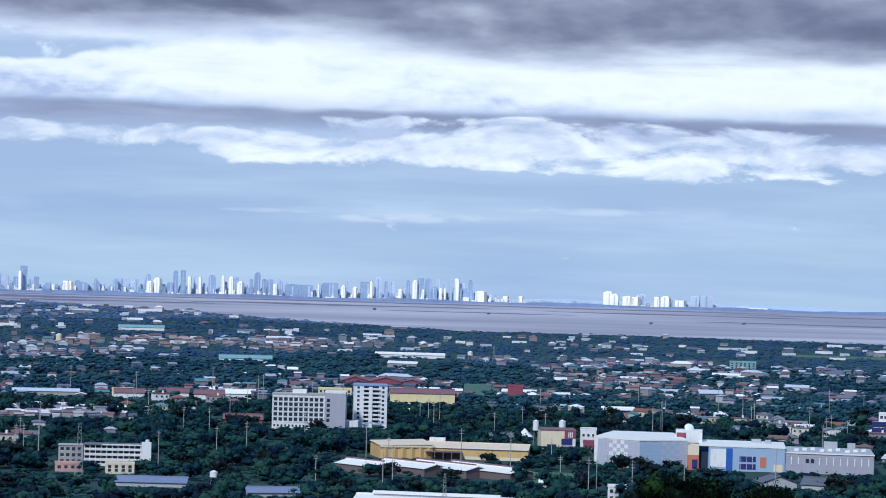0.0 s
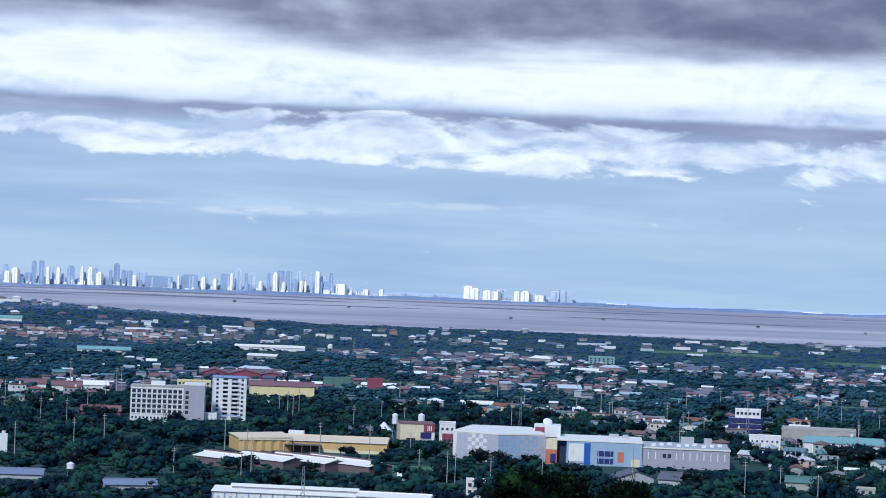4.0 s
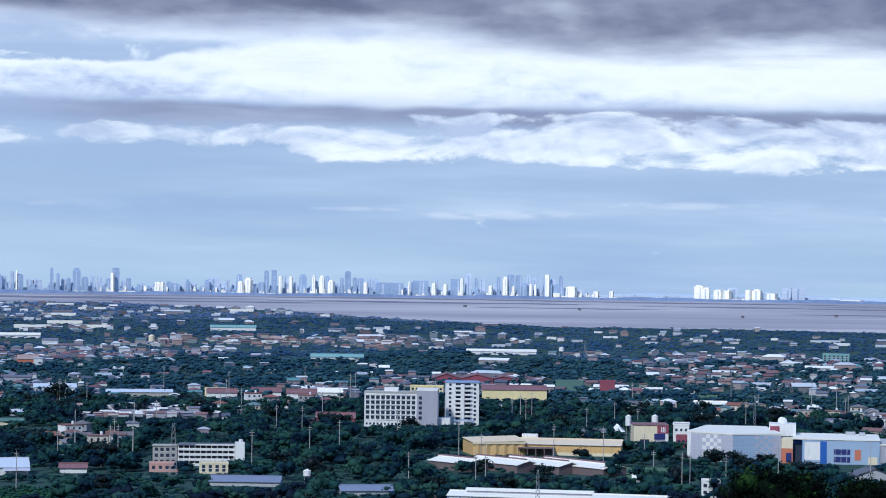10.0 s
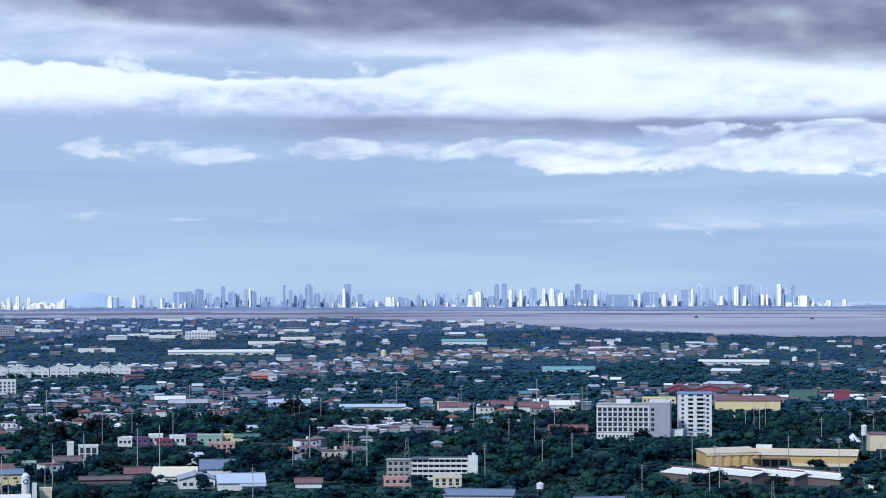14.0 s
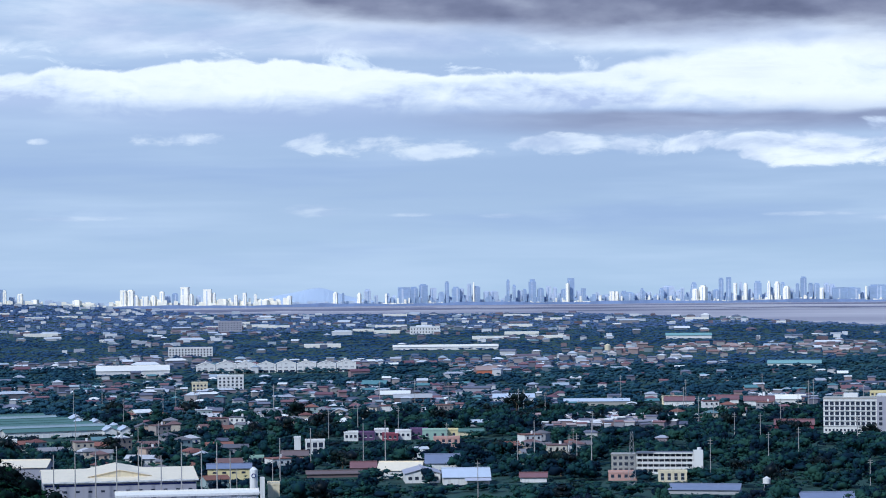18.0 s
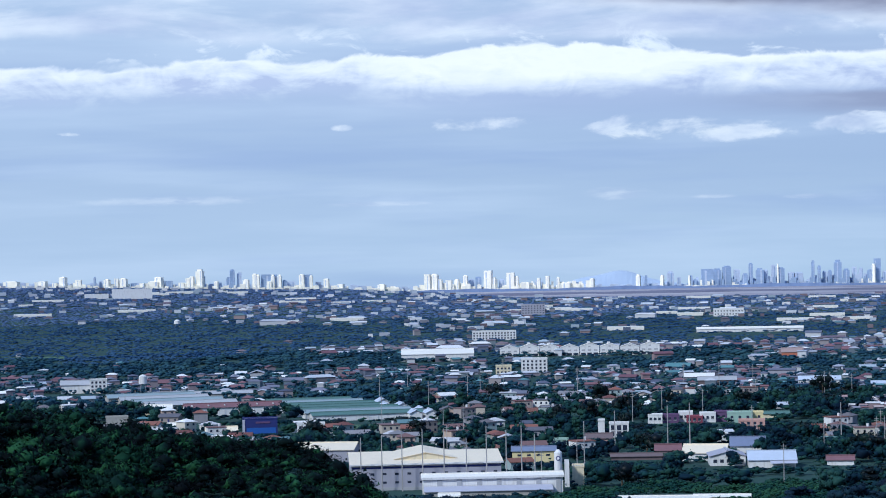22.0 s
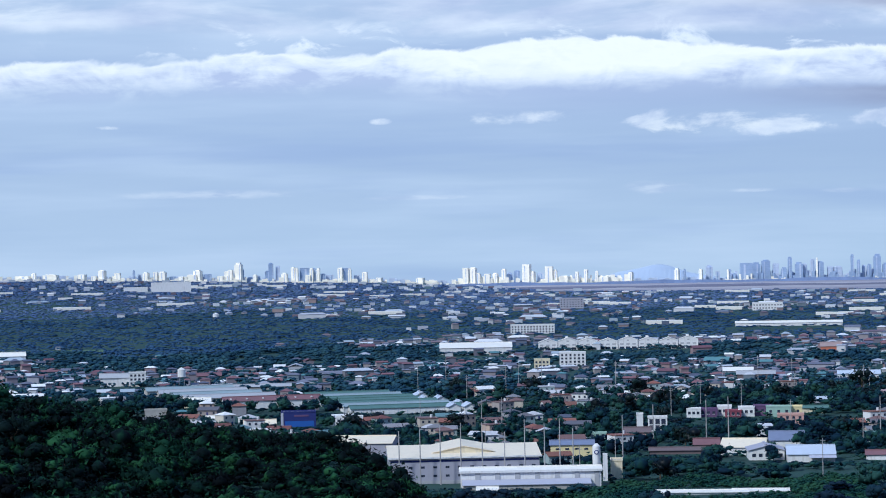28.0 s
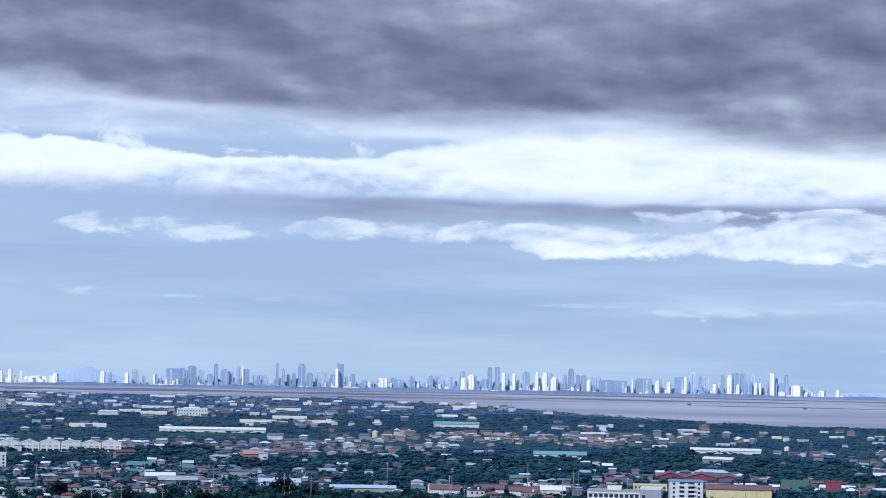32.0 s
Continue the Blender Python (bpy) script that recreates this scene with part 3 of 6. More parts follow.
for a0, d0, ra, rd in ((1.5, 4740, 5.5, 34), (9.5, 4690, 4.5, 30), (-5.0, 4560, 5.0, 60), (3.8, 4470, 3.6, 48), (-9.5, 4640, 4.0, 70), (11.5, 4400, 3.0, 34), (16.5, 4560, 4.0, 26), (-1.5, 4350, 2.6, 30), (7.0, 4180, 2.2, 26), (15.0, 4020, 3.0, 22), (-12.5, 4560, 2.6, 60)):
    n = 44
    edge = []
    for k in range(n):
        t = 2 * math.pi * k / n
        wob = 1 + 0.35 * math.sin(5 * t + a0) + q.uniform(-0.25, 0.25)
        edge.append((*spot(a0 + ra * math.cos(t) * (1 + 0.06 * math.sin(9 * t)), d0 + rd * math.sin(t) * wob), -0.35))
    s = Shape().add(edge + [(*spot(a0, d0), -0.25)], [(k, (k + 1) % n, n) for k in range(n)][::-1])
    tagged(new("mud_bank", s.mesh("mud_bank", m_mud)), "long low bank of bare wet mud in the bay", "mud bank", kind="structure")

# grass fields between the woods: direction from, to, distance from, to
FIELDS = [(7.2, 9.4, 1835, 1885), (9.6, 13.6, 1770, 1800), (17.9, 20.6, 1800, 1850), (8.1, 9.6, 1135, 1200), (-22.9, -21.7, 2380, 2420), (-15.6, -13.2, 1400, 1436), (14.0, 17.0, 2700, 2760), (18.0, 21.0, 2560, 2640)]
for a0, a1, d0, d1 in FIELDS:
    s = Shape()
    n = 16
    for k in range(n):
        a, b = a0 + (a1 - a0) * k / n, a0 + (a1 - a0) * (k + 1) / n
        s.add([(*spot(a, d0), 0.3), (*spot(b, d0), 0.3), (*spot(b, d1), 0.3), (*spot(a, d1), 0.3), (*spot(a, d0), -0.5), (*spot(b, d0), -0.5)], [(3, 2, 1, 0), (0, 1, 5, 4)])
    tagged(new("grass_field", s.mesh("grass_field", m_field)), "flat open field of rough green grass", "field", kind="structure")


def in_field(az, d):
    return any(a0 < az < a1 and d0 < d < d1 for a0, a1, d0, d1 in FIELDS)


def in_scrub(az, d):
    return -11.6 < az < -4.4 and 940 < d < 1058 + 14 * math.sin(az * 2.1)


# ---- fast joined meshes ----


def ico(level):
    bm = bmesh.new()
    bmesh.ops.create_icosphere(bm, subdivisions=level, radius=1.0)
    v = np.array([p.co[:] for p in bm.verts])
    f = np.array([[q.index for q in p.verts] for p in bm.faces])
    bm.free()
    return v, f


def fast_mesh(name, v, f, mat, smooth=False):
    """A mesh from arrays of corners and of triangles or quads."""
    me = bpy.data.meshes.new(name)
    k = f.shape[1]
    me.vertices.add(len(v)), me.loops.add(f.size), me.polygons.add(len(f))
    me.vertices.foreach_set("co", np.ascontiguousarray(v, np.float32).ravel())
    me.loops.foreach_set("vertex_index", np.ascontiguousarray(f, np.int32).ravel())
    me.polygons.foreach_set("loop_start", np.arange(0, f.size, k, dtype=np.int32))
    me.materials.append(mat)
    if smooth:
        me.polygons.foreach_set("use_smooth", np.ones(len(f), bool))
    me.update(calc_edges=True)
    return me


rng = np.random.default_rng(7)
ICO1, ICO2 = ico(1), ico(2)


def crown_shape(big, small, leaves, squash=0.75, seed=1, leafy=False, rugged=0.35):
    """A crown about one unit wide: lumps of foliage over a loose shell of single leaf sprays. Its foot is at z 0."""
    r = np.random.default_rng(seed)
    vs, fs, k = [], [], 0
    lumps = []
    for i in range(big + small):
        level = ICO2 if i < big and not leafy else ICO1
        a, rad = r.uniform(0, 6.283), r.uniform(0.05, 0.30 if i < big else 0.42)
        c = np.array([rad * math.cos(a), rad * math.sin(a), r.uniform(0.30, 0.66)])
        size = r.uniform(0.19, 0.28) if i < big else r.uniform(0.09, 0.17)
        v = level[0] * size * r.uniform(0.90 - rugged, 0.90 + rugged, (len(level[0]), 1)) * np.array([1, 1, squash]) + c
        vs.append(v), fs.append(level[1] + k)
        k += len(v)
        lumps.append((c, size))
    if leaves:
        pick = r.integers(0, len(lumps), leaves)
        c = np.array([lumps[i][0] for i in pick])
        s = np.array([lumps[i][1] for i in pick])[:, None]
        d = r.normal(size=(leaves, 3))
        d /= np.linalg.norm(d, axis=1)[:, None]
        p = c + d * s * np.array([1, 1, squash]) * r.uniform(0.8, 1.65 if leafy else 1.4, (leaves, 1))
        e1, e2 = r.normal(size=(leaves, 3)), r.normal(size=(leaves, 3))
        q = r.uniform(0.028, 0.060, (leaves, 1)) if leaves < 300 else r.uniform(0.020, 0.044, (leaves, 1)) if leaves < 1500 else r.uniform(0.010, 0.024, (leaves, 1))
        if leafy:
            q = r.uniform(0.022, 0.058, (leaves, 1)) if leaves < 2000 else r.uniform(0.012, 0.036, (leaves, 1))
        tri = np.stack([p, p + e1 * q, p + e2 * q], 1).reshape(-1, 3)
        vs.append(tri), fs.append(np.arange(leaves * 3).reshape(-1, 3) + k)
    return np.concatenate(vs), np.concatenate(fs)


def scatter(shapes, spots, mat, name, label, category, smooth=False):
    """Many crowns joined: rows of x, y, z, width, height, turn."""
    vs, fs, k = [], [], 0
    for i, (x, y, z, wide, high, turn) in enumerate(spots):
        v, f = shapes[i % len(shapes)]
        c, sn = math.cos(turn), math.sin(turn)
        vs.append(np.stack([(v[:, 0] * c - v[:, 1] * sn) * wide + x, (v[:, 0] * sn + v[:, 1] * c) * wide + y, v[:, 2] * high + z], -1))
        fs.append(f + k)
        k += len(v)
    return tagged(new(name, fast_mesh(name, np.concatenate(vs), np.concatenate(fs), mat, smooth)), label, category, kind="stuff")


# ---- what stands free in the view: direction from, to, distance, height above its foot that shows ----
CLEAR = [(2.0, 5.1, 1437, 3.0), (4.8, 6.6, 1692, 4), (4.3, 8.2, 1257, 1.5), (3.9, 8.0, 1150, 1.5), (-9.6, -8.2, 1180, 0.5), (-4.9, -0.5, 1145, 0.8), (-9, -4.6, 1400, 1.5), (-4.2, -0.9, 1500, 1.5), (-2.7, 0.1, 1181, 4.6), (-1.2, 0.7, 1075, 2.2), (1.6, 3.2, 1050, 2.2),
         (9.6, 12.0, 1245, 4.0), (12.0, 17.0, 1250, 2.0), (8.1, 9.9, 1342, 3), (15.6, 17.1, 1490, 4), (17.4, 19.6, 1340, 3), (4.2, 10.4, 990, 3), (13.2, 15.2, 1145, 3),
         (-7.9, -5.0, 1139, 1.0), (-10.1, -9.0, 1305, 2), (-11.8, -10.4, 1165, 3), (-15.6, -11.6, 1040, 0.5), (-13.9, -10.3, 1050, 1.0), (-23.0, -13.2, 1480, 2.0), (-17.9, -16.8, 1390, 1),
         (-16.8, -14.6, 1180, 3), (-12.0, -8.2, 2200, 2), (-14.4, -12.5, 2140, 2), (-22.1, -20.6, 1800, 2), (-7.6, -4.4, 2650, 1.5), (4.6, 6.4, 2370, 1.0), (-3, 4, 1690, 3)]


def free_height(az, d):
    h = 99.0
    for a, b, far_d, show in CLEAR:
        if a <= az <= b and d < far_d:
            h = min(h, EYE - (EYE - show) * d / far_d)
    return h


TAKEN = []   # x, y, radius of what stands


def take(az, d, r):
    TAKEN.append((*spot(az, d), r))


def is_free(x, y, r=0.0):
    return all((x - a) ** 2 + (y - b) ** 2 > (q + r) ** 2 for a, b, q in TAKEN)


def town(az, d):
    """How densely built the plain is here, 0 to 1."""
    x, y = spot(az, d)
    n = noise.noise((x / 210, y / 260, 3.3)) * 1.25 + noise.noise((x / 75, y / 110, 9.1)) * 0.65
    v = 0.44 + n
    for a0, d0, ra, rd, gain in TOWN_SPOTS:
        v += gain * math.exp(-((az - a0) / ra) ** 2 - ((d - d0) / rd) ** 2)
    return v


TOWN_SPOTS = [(-22, 2750, 5, 520, -1.6), (-20, 1880, 7, 120, 1.2), (-9, 1390, 4.0, 110, -0.9), (11, 1990, 7, 200, 0.5), (0, 2560, 3.0, 130, 0.8), (-7, 1780, 6, 260, 0.38), (-5, 1300, 5.0, 90, 0.35), (12, 1100, 4.5, 110, -1.2),
              (1.5, 1540, 3, 90, -0.5), (3, 1300, 6, 130, -0.8), (14, 1700, 6, 90, -0.7), (0, 1080, 7, 110, -0.9), (15, 1120, 5, 60, -0.2), (-11, 2300, 4, 250, 0.3), (18, 1300, 3, 130, 0.7),
              (4, 2100, 4, 160, -0.5), (8, 3000, 14, 330, -0.15), (-8, 1080, 5, 60, -0.9), (-1.2, 1540, 2.2, 40, 0.9), (16, 2350, 5, 250, 0.25)]

# ---- buildings ----


def facade_windows(parent, x0, x1, z0, z1, cols, rows, y, wide, high, mat=None, name="window", skip=()):
    """Window panes in a grid on the face at y, each a part with its sill."""
    pane = Shape().box(-wide / 2, wide / 2, -0.04, 0.06, 0, high).mesh(name, mat or m_glass)
    sill = Shape().box(-wide / 2 - 0.1, wide / 2 + 0.1, -0.22, 0.0, -0.18, 0.0).mesh("sill", m_white)
    for r in range(rows):
        for c in range(cols):
            if (c, r) in skip:
                continue
            ob = new(name, pane)
            ob.parent = parent
            ob.matrix_basis = pose(x0 + (x1 - x0) * (c + 0.5) / cols, y, z0 + (z1 - z0) * (r + 0.5) / rows - high / 2)
            si = new("sill", sill)
            si.parent = ob


def block(name, az, d, wide, deep, high, wall, label, category="building", turn=0.0, cols=0, rows=0, roof=None, parapet=0.8, win=(1.5, 1.5), z0=1.0, group=""):
    """A flat-roofed building: walls, roof slab with parapet, windows."""
    ob = tagged(thing(name, az, d, turn), label, category, group)
    part("wall", Shape().box(-wide / 2, wide / 2, 0, deep, -1.0, high), wall, ob)
    p = Shape()
    for a, b, c, e in ((-wide / 2 - 0.15, wide / 2 + 0.15, -0.15, 0.25), (-wide / 2 - 0.15, wide / 2 + 0.15, deep - 0.25, deep + 0.15), (-wide / 2 - 0.15, -wide / 2 + 0.25, 0.25, deep - 0.25), (wide / 2 - 0.25, wide / 2 + 0.15, 0.25, deep - 0.25)):
        p.box(a, b, c, e, high, high + parapet)
    part("parapet", p, wall, ob)
    part("roof", Shape().box(-wide / 2 + 0.3, wide / 2 - 0.3, 0.3, deep - 0.3, high + 0.01, high + 0.2), roof or m_conc, ob)
    if cols:
        facade_windows(ob, -wide / 2 + 0.4, wide / 2 - 0.4, z0, high - 0.2, cols, rows, 0, *win)
    take(az, d + deep / 2, max(wide, deep) * 0.55)
    return ob


def shed(name, az, d, wide, deep, high, rise, wall, roof, label, turn=0.0, along="x", bays=0, category="warehouse", group="", over=0.6, doors=0):
    """A hall: walls with gables, a two-sided sheet roof with ridge cap and ribs, wall posts, doors."""
    ob = tagged(thing(name, az, d, turn), label, category, group)
    s = Shape().box(-wide / 2, wide / 2, 0, deep, -1.0, high)
    t = rise * 0.97
    if along == "x":
        for x in (-wide / 2, wide / 2):
            s.add([(x, 0.0, high - 0.02), (x, deep, high - 0.02), (x, deep / 2, high + t)], [(0, 1, 2) if x > 0 else (2, 1, 0)])
    else:
        for y in (0.0, deep):
            s.add([(-wide / 2, y, high - 0.02), (wide / 2, y, high - 0.02), (0, y, high + t)], [(0, 1, 2) if y == 0 else (2, 1, 0)])
    part("wall", s, wall, ob)
    part("roof", Shape().gable(-wide / 2, wide / 2, 0, deep, high + 0.2, rise, over, along), roof, ob)
    cap = Shape()
    if along == "x":
        cap.box(-wide / 2 - over, wide / 2 + over, deep / 2 - 0.5, deep / 2 + 0.5, high + rise + 0.05, high + rise + 0.5)
    else:
        cap.box(-0.5, 0.5, -over, deep + over, high + rise + 0.05, high + rise + 0.5)
    part("ridge_vent", cap, roof, ob)
    for k in range(bays + 1 if bays else 0):
        x = -wide / 2 + wide * k / bays
        part("post", Shape().box(x - 0.25, x + 0.25, -0.22, 0, -1, high - 0.05), wall, ob)
    for k in range(doors):
        x = -wide / 2 + wide * (k + 0.5) / doors
        part("shutter", Shape().box(x - 2, x + 2, -0.06, 0.05, 0, min(4.2, high * 0.6)), m_grey, ob)
    take(az, d + deep / 2, max(wide, deep) * 0.55)
    return ob


# tall white-fronted complex: wide slab block and slim tower
def hospital():
    ob = tagged(thing("slab_building", 2.93, 1437, -4), "white six-storey slab building with rows of square dark windows", "building")
    part("wall", Shape().box(-15, 15, 0, 14, -1, 19.6), m_white, ob)
    part("roof", Shape().box(-15.2, 15.2, -0.2, 14.2, 19.6, 20.4), m_conc, ob)
    facade_windows(ob, -14.6, 14.6, 4.3, 18.6, 10, 5, 0, 2.05, 1.95)
    facade_windows(ob, -14.6, 14.6, 0.6, 3.6, 14, 1, 0, 1.1, 1.2)
    for k in range(6):
        z = 4.3 + k * 2.86
        part("ledge", Shape().box(-15.1, 15.1, -0.3, 0, z - 0.12, z + 0.12), m_white, ob)
    part("stair_block", Shape().box(15.02, 27.0, -1.5, 13, -1, 21.2), m_lilac, ob, "blank pale grey stair block")
    facade_windows(ob, 15.6, 18.6, 4.3, 18.6, 1, 5, -1.5, 1.8, 1.9)
    part("stair_parapet", Shape().box(14.9, 27.1, -1.6, 13.1, 21.2, 22.2), m_white, ob)
    part("low_link", Shape().box(27.02, 34, 3, 12, -1, 5.5), m_white, ob)
    part("roof_room", Shape().box(-4, 4, 5, 11, 20.4, 22.6), m_white, ob)
    take(2.93, 1444, 20), take(3.74, 1444, 10)

    tw = tagged(thing("tower_building", 4.57, 1461, 3), "slim white nine-storey tower with stacked balconies and blue-trimmed roof", "building")
    part("wall", Shape().box(-9.6, 9.6, 0, 15, -1, 24.6), m_white, tw)
    part("roof_trim", Shape().box(-9.9, 9.9, -0.3, 15.3, 24.6, 25.3), m_blue, tw, "blue roof trim")
    for k in range(9):
        z = 2.4 + k * 2.5
        b = part("balcony", Shape().box(-4.4, 5.0, -1.3, 0, z - 0.1, z + 0.12), m_white, tw)
        part("balcony_rail", Shape().box(-4.4, 5.0, -1.3, -1.18, z + 0.12, z + 0.95), m_white, b)
        part("glazing", Shape().box(-4.0, 4.6, -0.05, 0.05, z + 0.12, z + 2.1), m_glass, tw)
        for x in (-7.2, 7.2):
            part("window", Shape().box(x - 0.7, x + 0.7, -0.05, 0.05, z + 0.5, z + 1.8), m_glass, tw)
    part("stair_shaft", Shape().box(-1.2, 1.0, -1.7, 0, -1, 24.0), m_white, tw)
    c = tagged(thing("entrance_canopy", 4.61, 1440, 3), "pale blue arched entrance canopy before a tower", "canopy")
    part("roof", Shape().gable(-5.6, 5.6, -4, 4, 4.0, 1.0, 0.3, "y"), m_blue, c)
    for x in (-5.2, 5.2):
        for y in (-3.6, 3.6):
            part("post", Shape().box(x - 0.2, x + 0.2, y - 0.2, y + 0.2, -0.5, 3.85), m_white, c)
    take(4.57, 1455, 17)


hospital()


def school_hall():
    shed("school_hall", 5.75, 1692, 43, 18, 7.4, 2.6, m_paleyellow, m_redroof, "long pale yellow school hall with red sheet roof", turn=2, bays=10, category="school")
    for k, (a, d, wd, h, r) in enumerate(((4.2, 1905, 22, 3, 3.6), (4.9, 1890, 24, 4, 3.2), (5.5, 1900, 22, 3, 2.4))):
        shed("red_gabled_hall", a, d, wd, 30, h, r, m_redpaint, m_redroof, "red-roofed hall with a steep front gable", along="y", group="red halls behind the school")
    block("pale_annex", 3.75, 1740, 23, 10, 6.0, m_paleyellow, "pale yellow two-storey annex", cols=8, rows=2)


school_hall()


def ochre_warehouse():
    ob = shed("ochre_warehouse", 7.0, 1262, 52, 30, 5.6, 1.5, m_yellow, m_tanroof, "long ochre warehouse with a pale cream roof", turn=-4, bays=10)
    part("dado", Shape().box(-25.8, 25.8, -0.3, -0.24, -0.5, 1.6), m_cream, ob)
    part("canopy_roof", Shape().box(-25, -7, -6, -0.3, 3.6, 4.1), m_brown, ob, "brown loading canopy")
    for k in range(5):
        part("canopy_post", Shape().box(-24.8 + k * 4.3, -24.4 + k * 4.3, -5.8, -5.4, -0.5, 3.6), m_brown, ob)
    # Brown sheet on the wall stands for the shade under the loading canopy
    part("dock_shadow_wall", Shape().box(-24.6, -7.4, -0.36, -0.31, 0, 3.4), m_brown, ob)
    part("roof_room", Shape().box(-25, -17, 16, 20, 6.8, 9.2), m_white, ob)
    part("gutter", Shape().box(-26.4, 26.4, -0.75, -0.55, 5.4, 5.75), m_white, ob)
    take(7.0, 1270, 30)
    wing = tagged(thing("ochre_wing", 5.42, 1258, 14), "ochre side wing with a folded panel front", "warehouse")
    for k in range(6):
        x = -13.5 + k * 4.5
        part("folded_panel", Shape().add([(x, 0, -1), (x + 2.6, -0.6, -1), (x + 4.5, 0, -1), (x, 0, 6.4), (x + 2.6, -0.6, 6.4), (x + 4.5, 0, 6.4), (x, 1, 6.4), (x + 4.5, 1, 6.4)], [(0, 1, 4, 3), (1, 2, 5, 4), (3, 4, 5, 7, 6)]), m_yellow, wing)
    part("wall_band", Shape().box(-13.6, 13.6, -0.75, 0.9, 5.6, 6.45), m_cream, wing, "cream band under the eaves")
    part("body", Shape().box(-13.5, 13.5, 1.02, 22, -1, 6.4), m_yellow, wing)
    part("roof", Shape().add([(-14, 0.2, 6.5), (14, 0.2, 6.9), (14, 22.5, 7.9), (-14, 22.5, 7.2), (-14, 0.2, 6.8), (14, 0.2, 7.2), (14, 22.5, 8.2), (-14, 22.5, 7.5)], [(3, 2, 1, 0), (4, 5, 6, 7), (0, 1, 5, 4), (1, 2, 6, 5), (2, 3, 7, 6), (3, 0, 4, 7)]), m_tanroof, wing)
    take(5.42, 1272, 16)


ochre_warehouse()
for k, (a, d, long) in enumerate(((4.25, 1172, 26), (5.25, 1172, 34), (6.1, 1170, 40), (7.0, 1164, 46))):
    low = shed("low_shed", a, d, long, 15, 3.6, 1.6, m_brown, m_whiteroof, "low brown-walled shed with a pale sheet roof", turn=-46, group="row of low sheds")
    part("ridge_strip", Shape().box(-long / 2 - 2, long / 2 - 4, 7.6, 10.6, 4.4, 6.0), m_redroof, low, "rust-red raised ridge strip")


def school_block():
    ob = tagged(thing("school_block", -1.2, 1181, -3), "four-storey white school with open galleries and dark roof", "school")
    part("wall", Shape().box(-14, 16, 2.2, 12, -1, 9.6), m_white, ob)
    part("roof", Shape().box(-14.5, 16.5, -0.4, 12.4, 9.6, 10.0), m_darkroof, ob)
    part("white_roof_edge", Shape().box(-6, 14, -0.5, -0.42, 9.7, 10.3), m_white, ob)
    part("roof_tank", Shape().cyl(15, 6, 10.0, 12.2, 1.0, 1.0, 10), m_white, ob)
    part("end_tower", Shape().box(12.5, 17, -0.8, 2.15, -1, 11.4), m_white, ob)
    for k in range(4):
        z = 0.2 + k * 2.4
        g = part("gallery", Shape().box(-14.2, 12.4, 0, 2.15, z - 0.15, z + 0.1), m_white, ob)
        part("gallery_rail", Shape().box(-14.2, 12.4, 0, 0.12, z + 0.1, z + 1.0), m_white, g)
        part("window_band", Shape().box(-13.8, 12.2, 2.1, 2.18, z + 0.3, z + 2.0), m_glass, ob)
    for k in range(11):
        x = -14 + k * 2.6
        part("column", Shape().box(x - 0.15, x + 0.15, 0.15, 0.45, -1, 9.55), m_white, ob)
    part("low_wing", Shape().box(-26, -14.6, 1, 9, -1, 9.2), m_conc, ob, "unfinished grey wing")
    part("low_wing_roof", Shape().box(-26.4, -14.55, 0.6, 9.4, 9.2, 9.5), m_conc, ob)
    facade_windows(ob, -25.6, -15, 0.5, 9, 4, 3, 1, 1.6, 1.6)
    take(-1.33, 1187, 24)


school_block()
shed("blue_roofed_hall", -0.37, 1085, 30, 16, 1.8, 1.8, m_grey, m_blueroof, "low hall with a slate-blue sheet roof", turn=-6)
shed("blue_roofed_hall", 2.46, 1050, 23, 14, 1.8, 1.8, m_grey, m_blueroof, "low hall with a slate-blue sheet roof", turn=8)


def water_tower(az, d, high, r, tank, label, legs=True, cone=True):
    ob = tagged(thing("water_tower", az, d), label, "water tower")
    t = Shape().cyl(0, 0, high * 0.62, high, r, r, 14)
    part("tank", t, tank, ob)
    if cone:
        part("tank_lid", Shape().cyl(0, 0, high, high + r * 0.5, r * 1.05, 0.2, 14), tank, ob)
    part("platform", Shape().cyl(0, 0, high * 0.60, high * 0.62 - 0.01, r * 1.15, r * 1.15, 14), m_steel, ob)
    for k in range(4):
        a = math.pi / 4 + k * math.pi / 2
        part("leg", Shape().beam((r * 1.1 * math.cos(a), r * 1.1 * math.sin(a), -0.5), (r * 0.8 * math.cos(a), r * 0.8 * math.sin(a), high * 0.6), 0.2), m_steel, ob)
    return ob


water_tower(1.05, 1099, 5.6, 1.7, m_white, "white steel water tank on a short stand")
water_tower(1.32, 1095, 4.4, 1.1, m_white, "small white water tank on a short stand")
water_tower(-20.0, 1769, 13.4, 2.8, m_white, "white round water tank on a tall steel stand")
water_tower(-2.51, 2428, 13.0, 2.9, m_cream, "cream water tank on a tall stand")
water_tower(6.81, 2380, 8.0, 2.4, m_white, "white water tank beside a long shed")
water_tower(8.35, 1370, 13.0, 1.6, m_white, "white water tank behind a coloured building")
water_tower(8.95, 1375, 13.0, 1.8, m_white, "white water tank behind a coloured building")
water_tower(-19.2, 3150, 9.0, 4.0, m_white, "white water tank in far woodland")


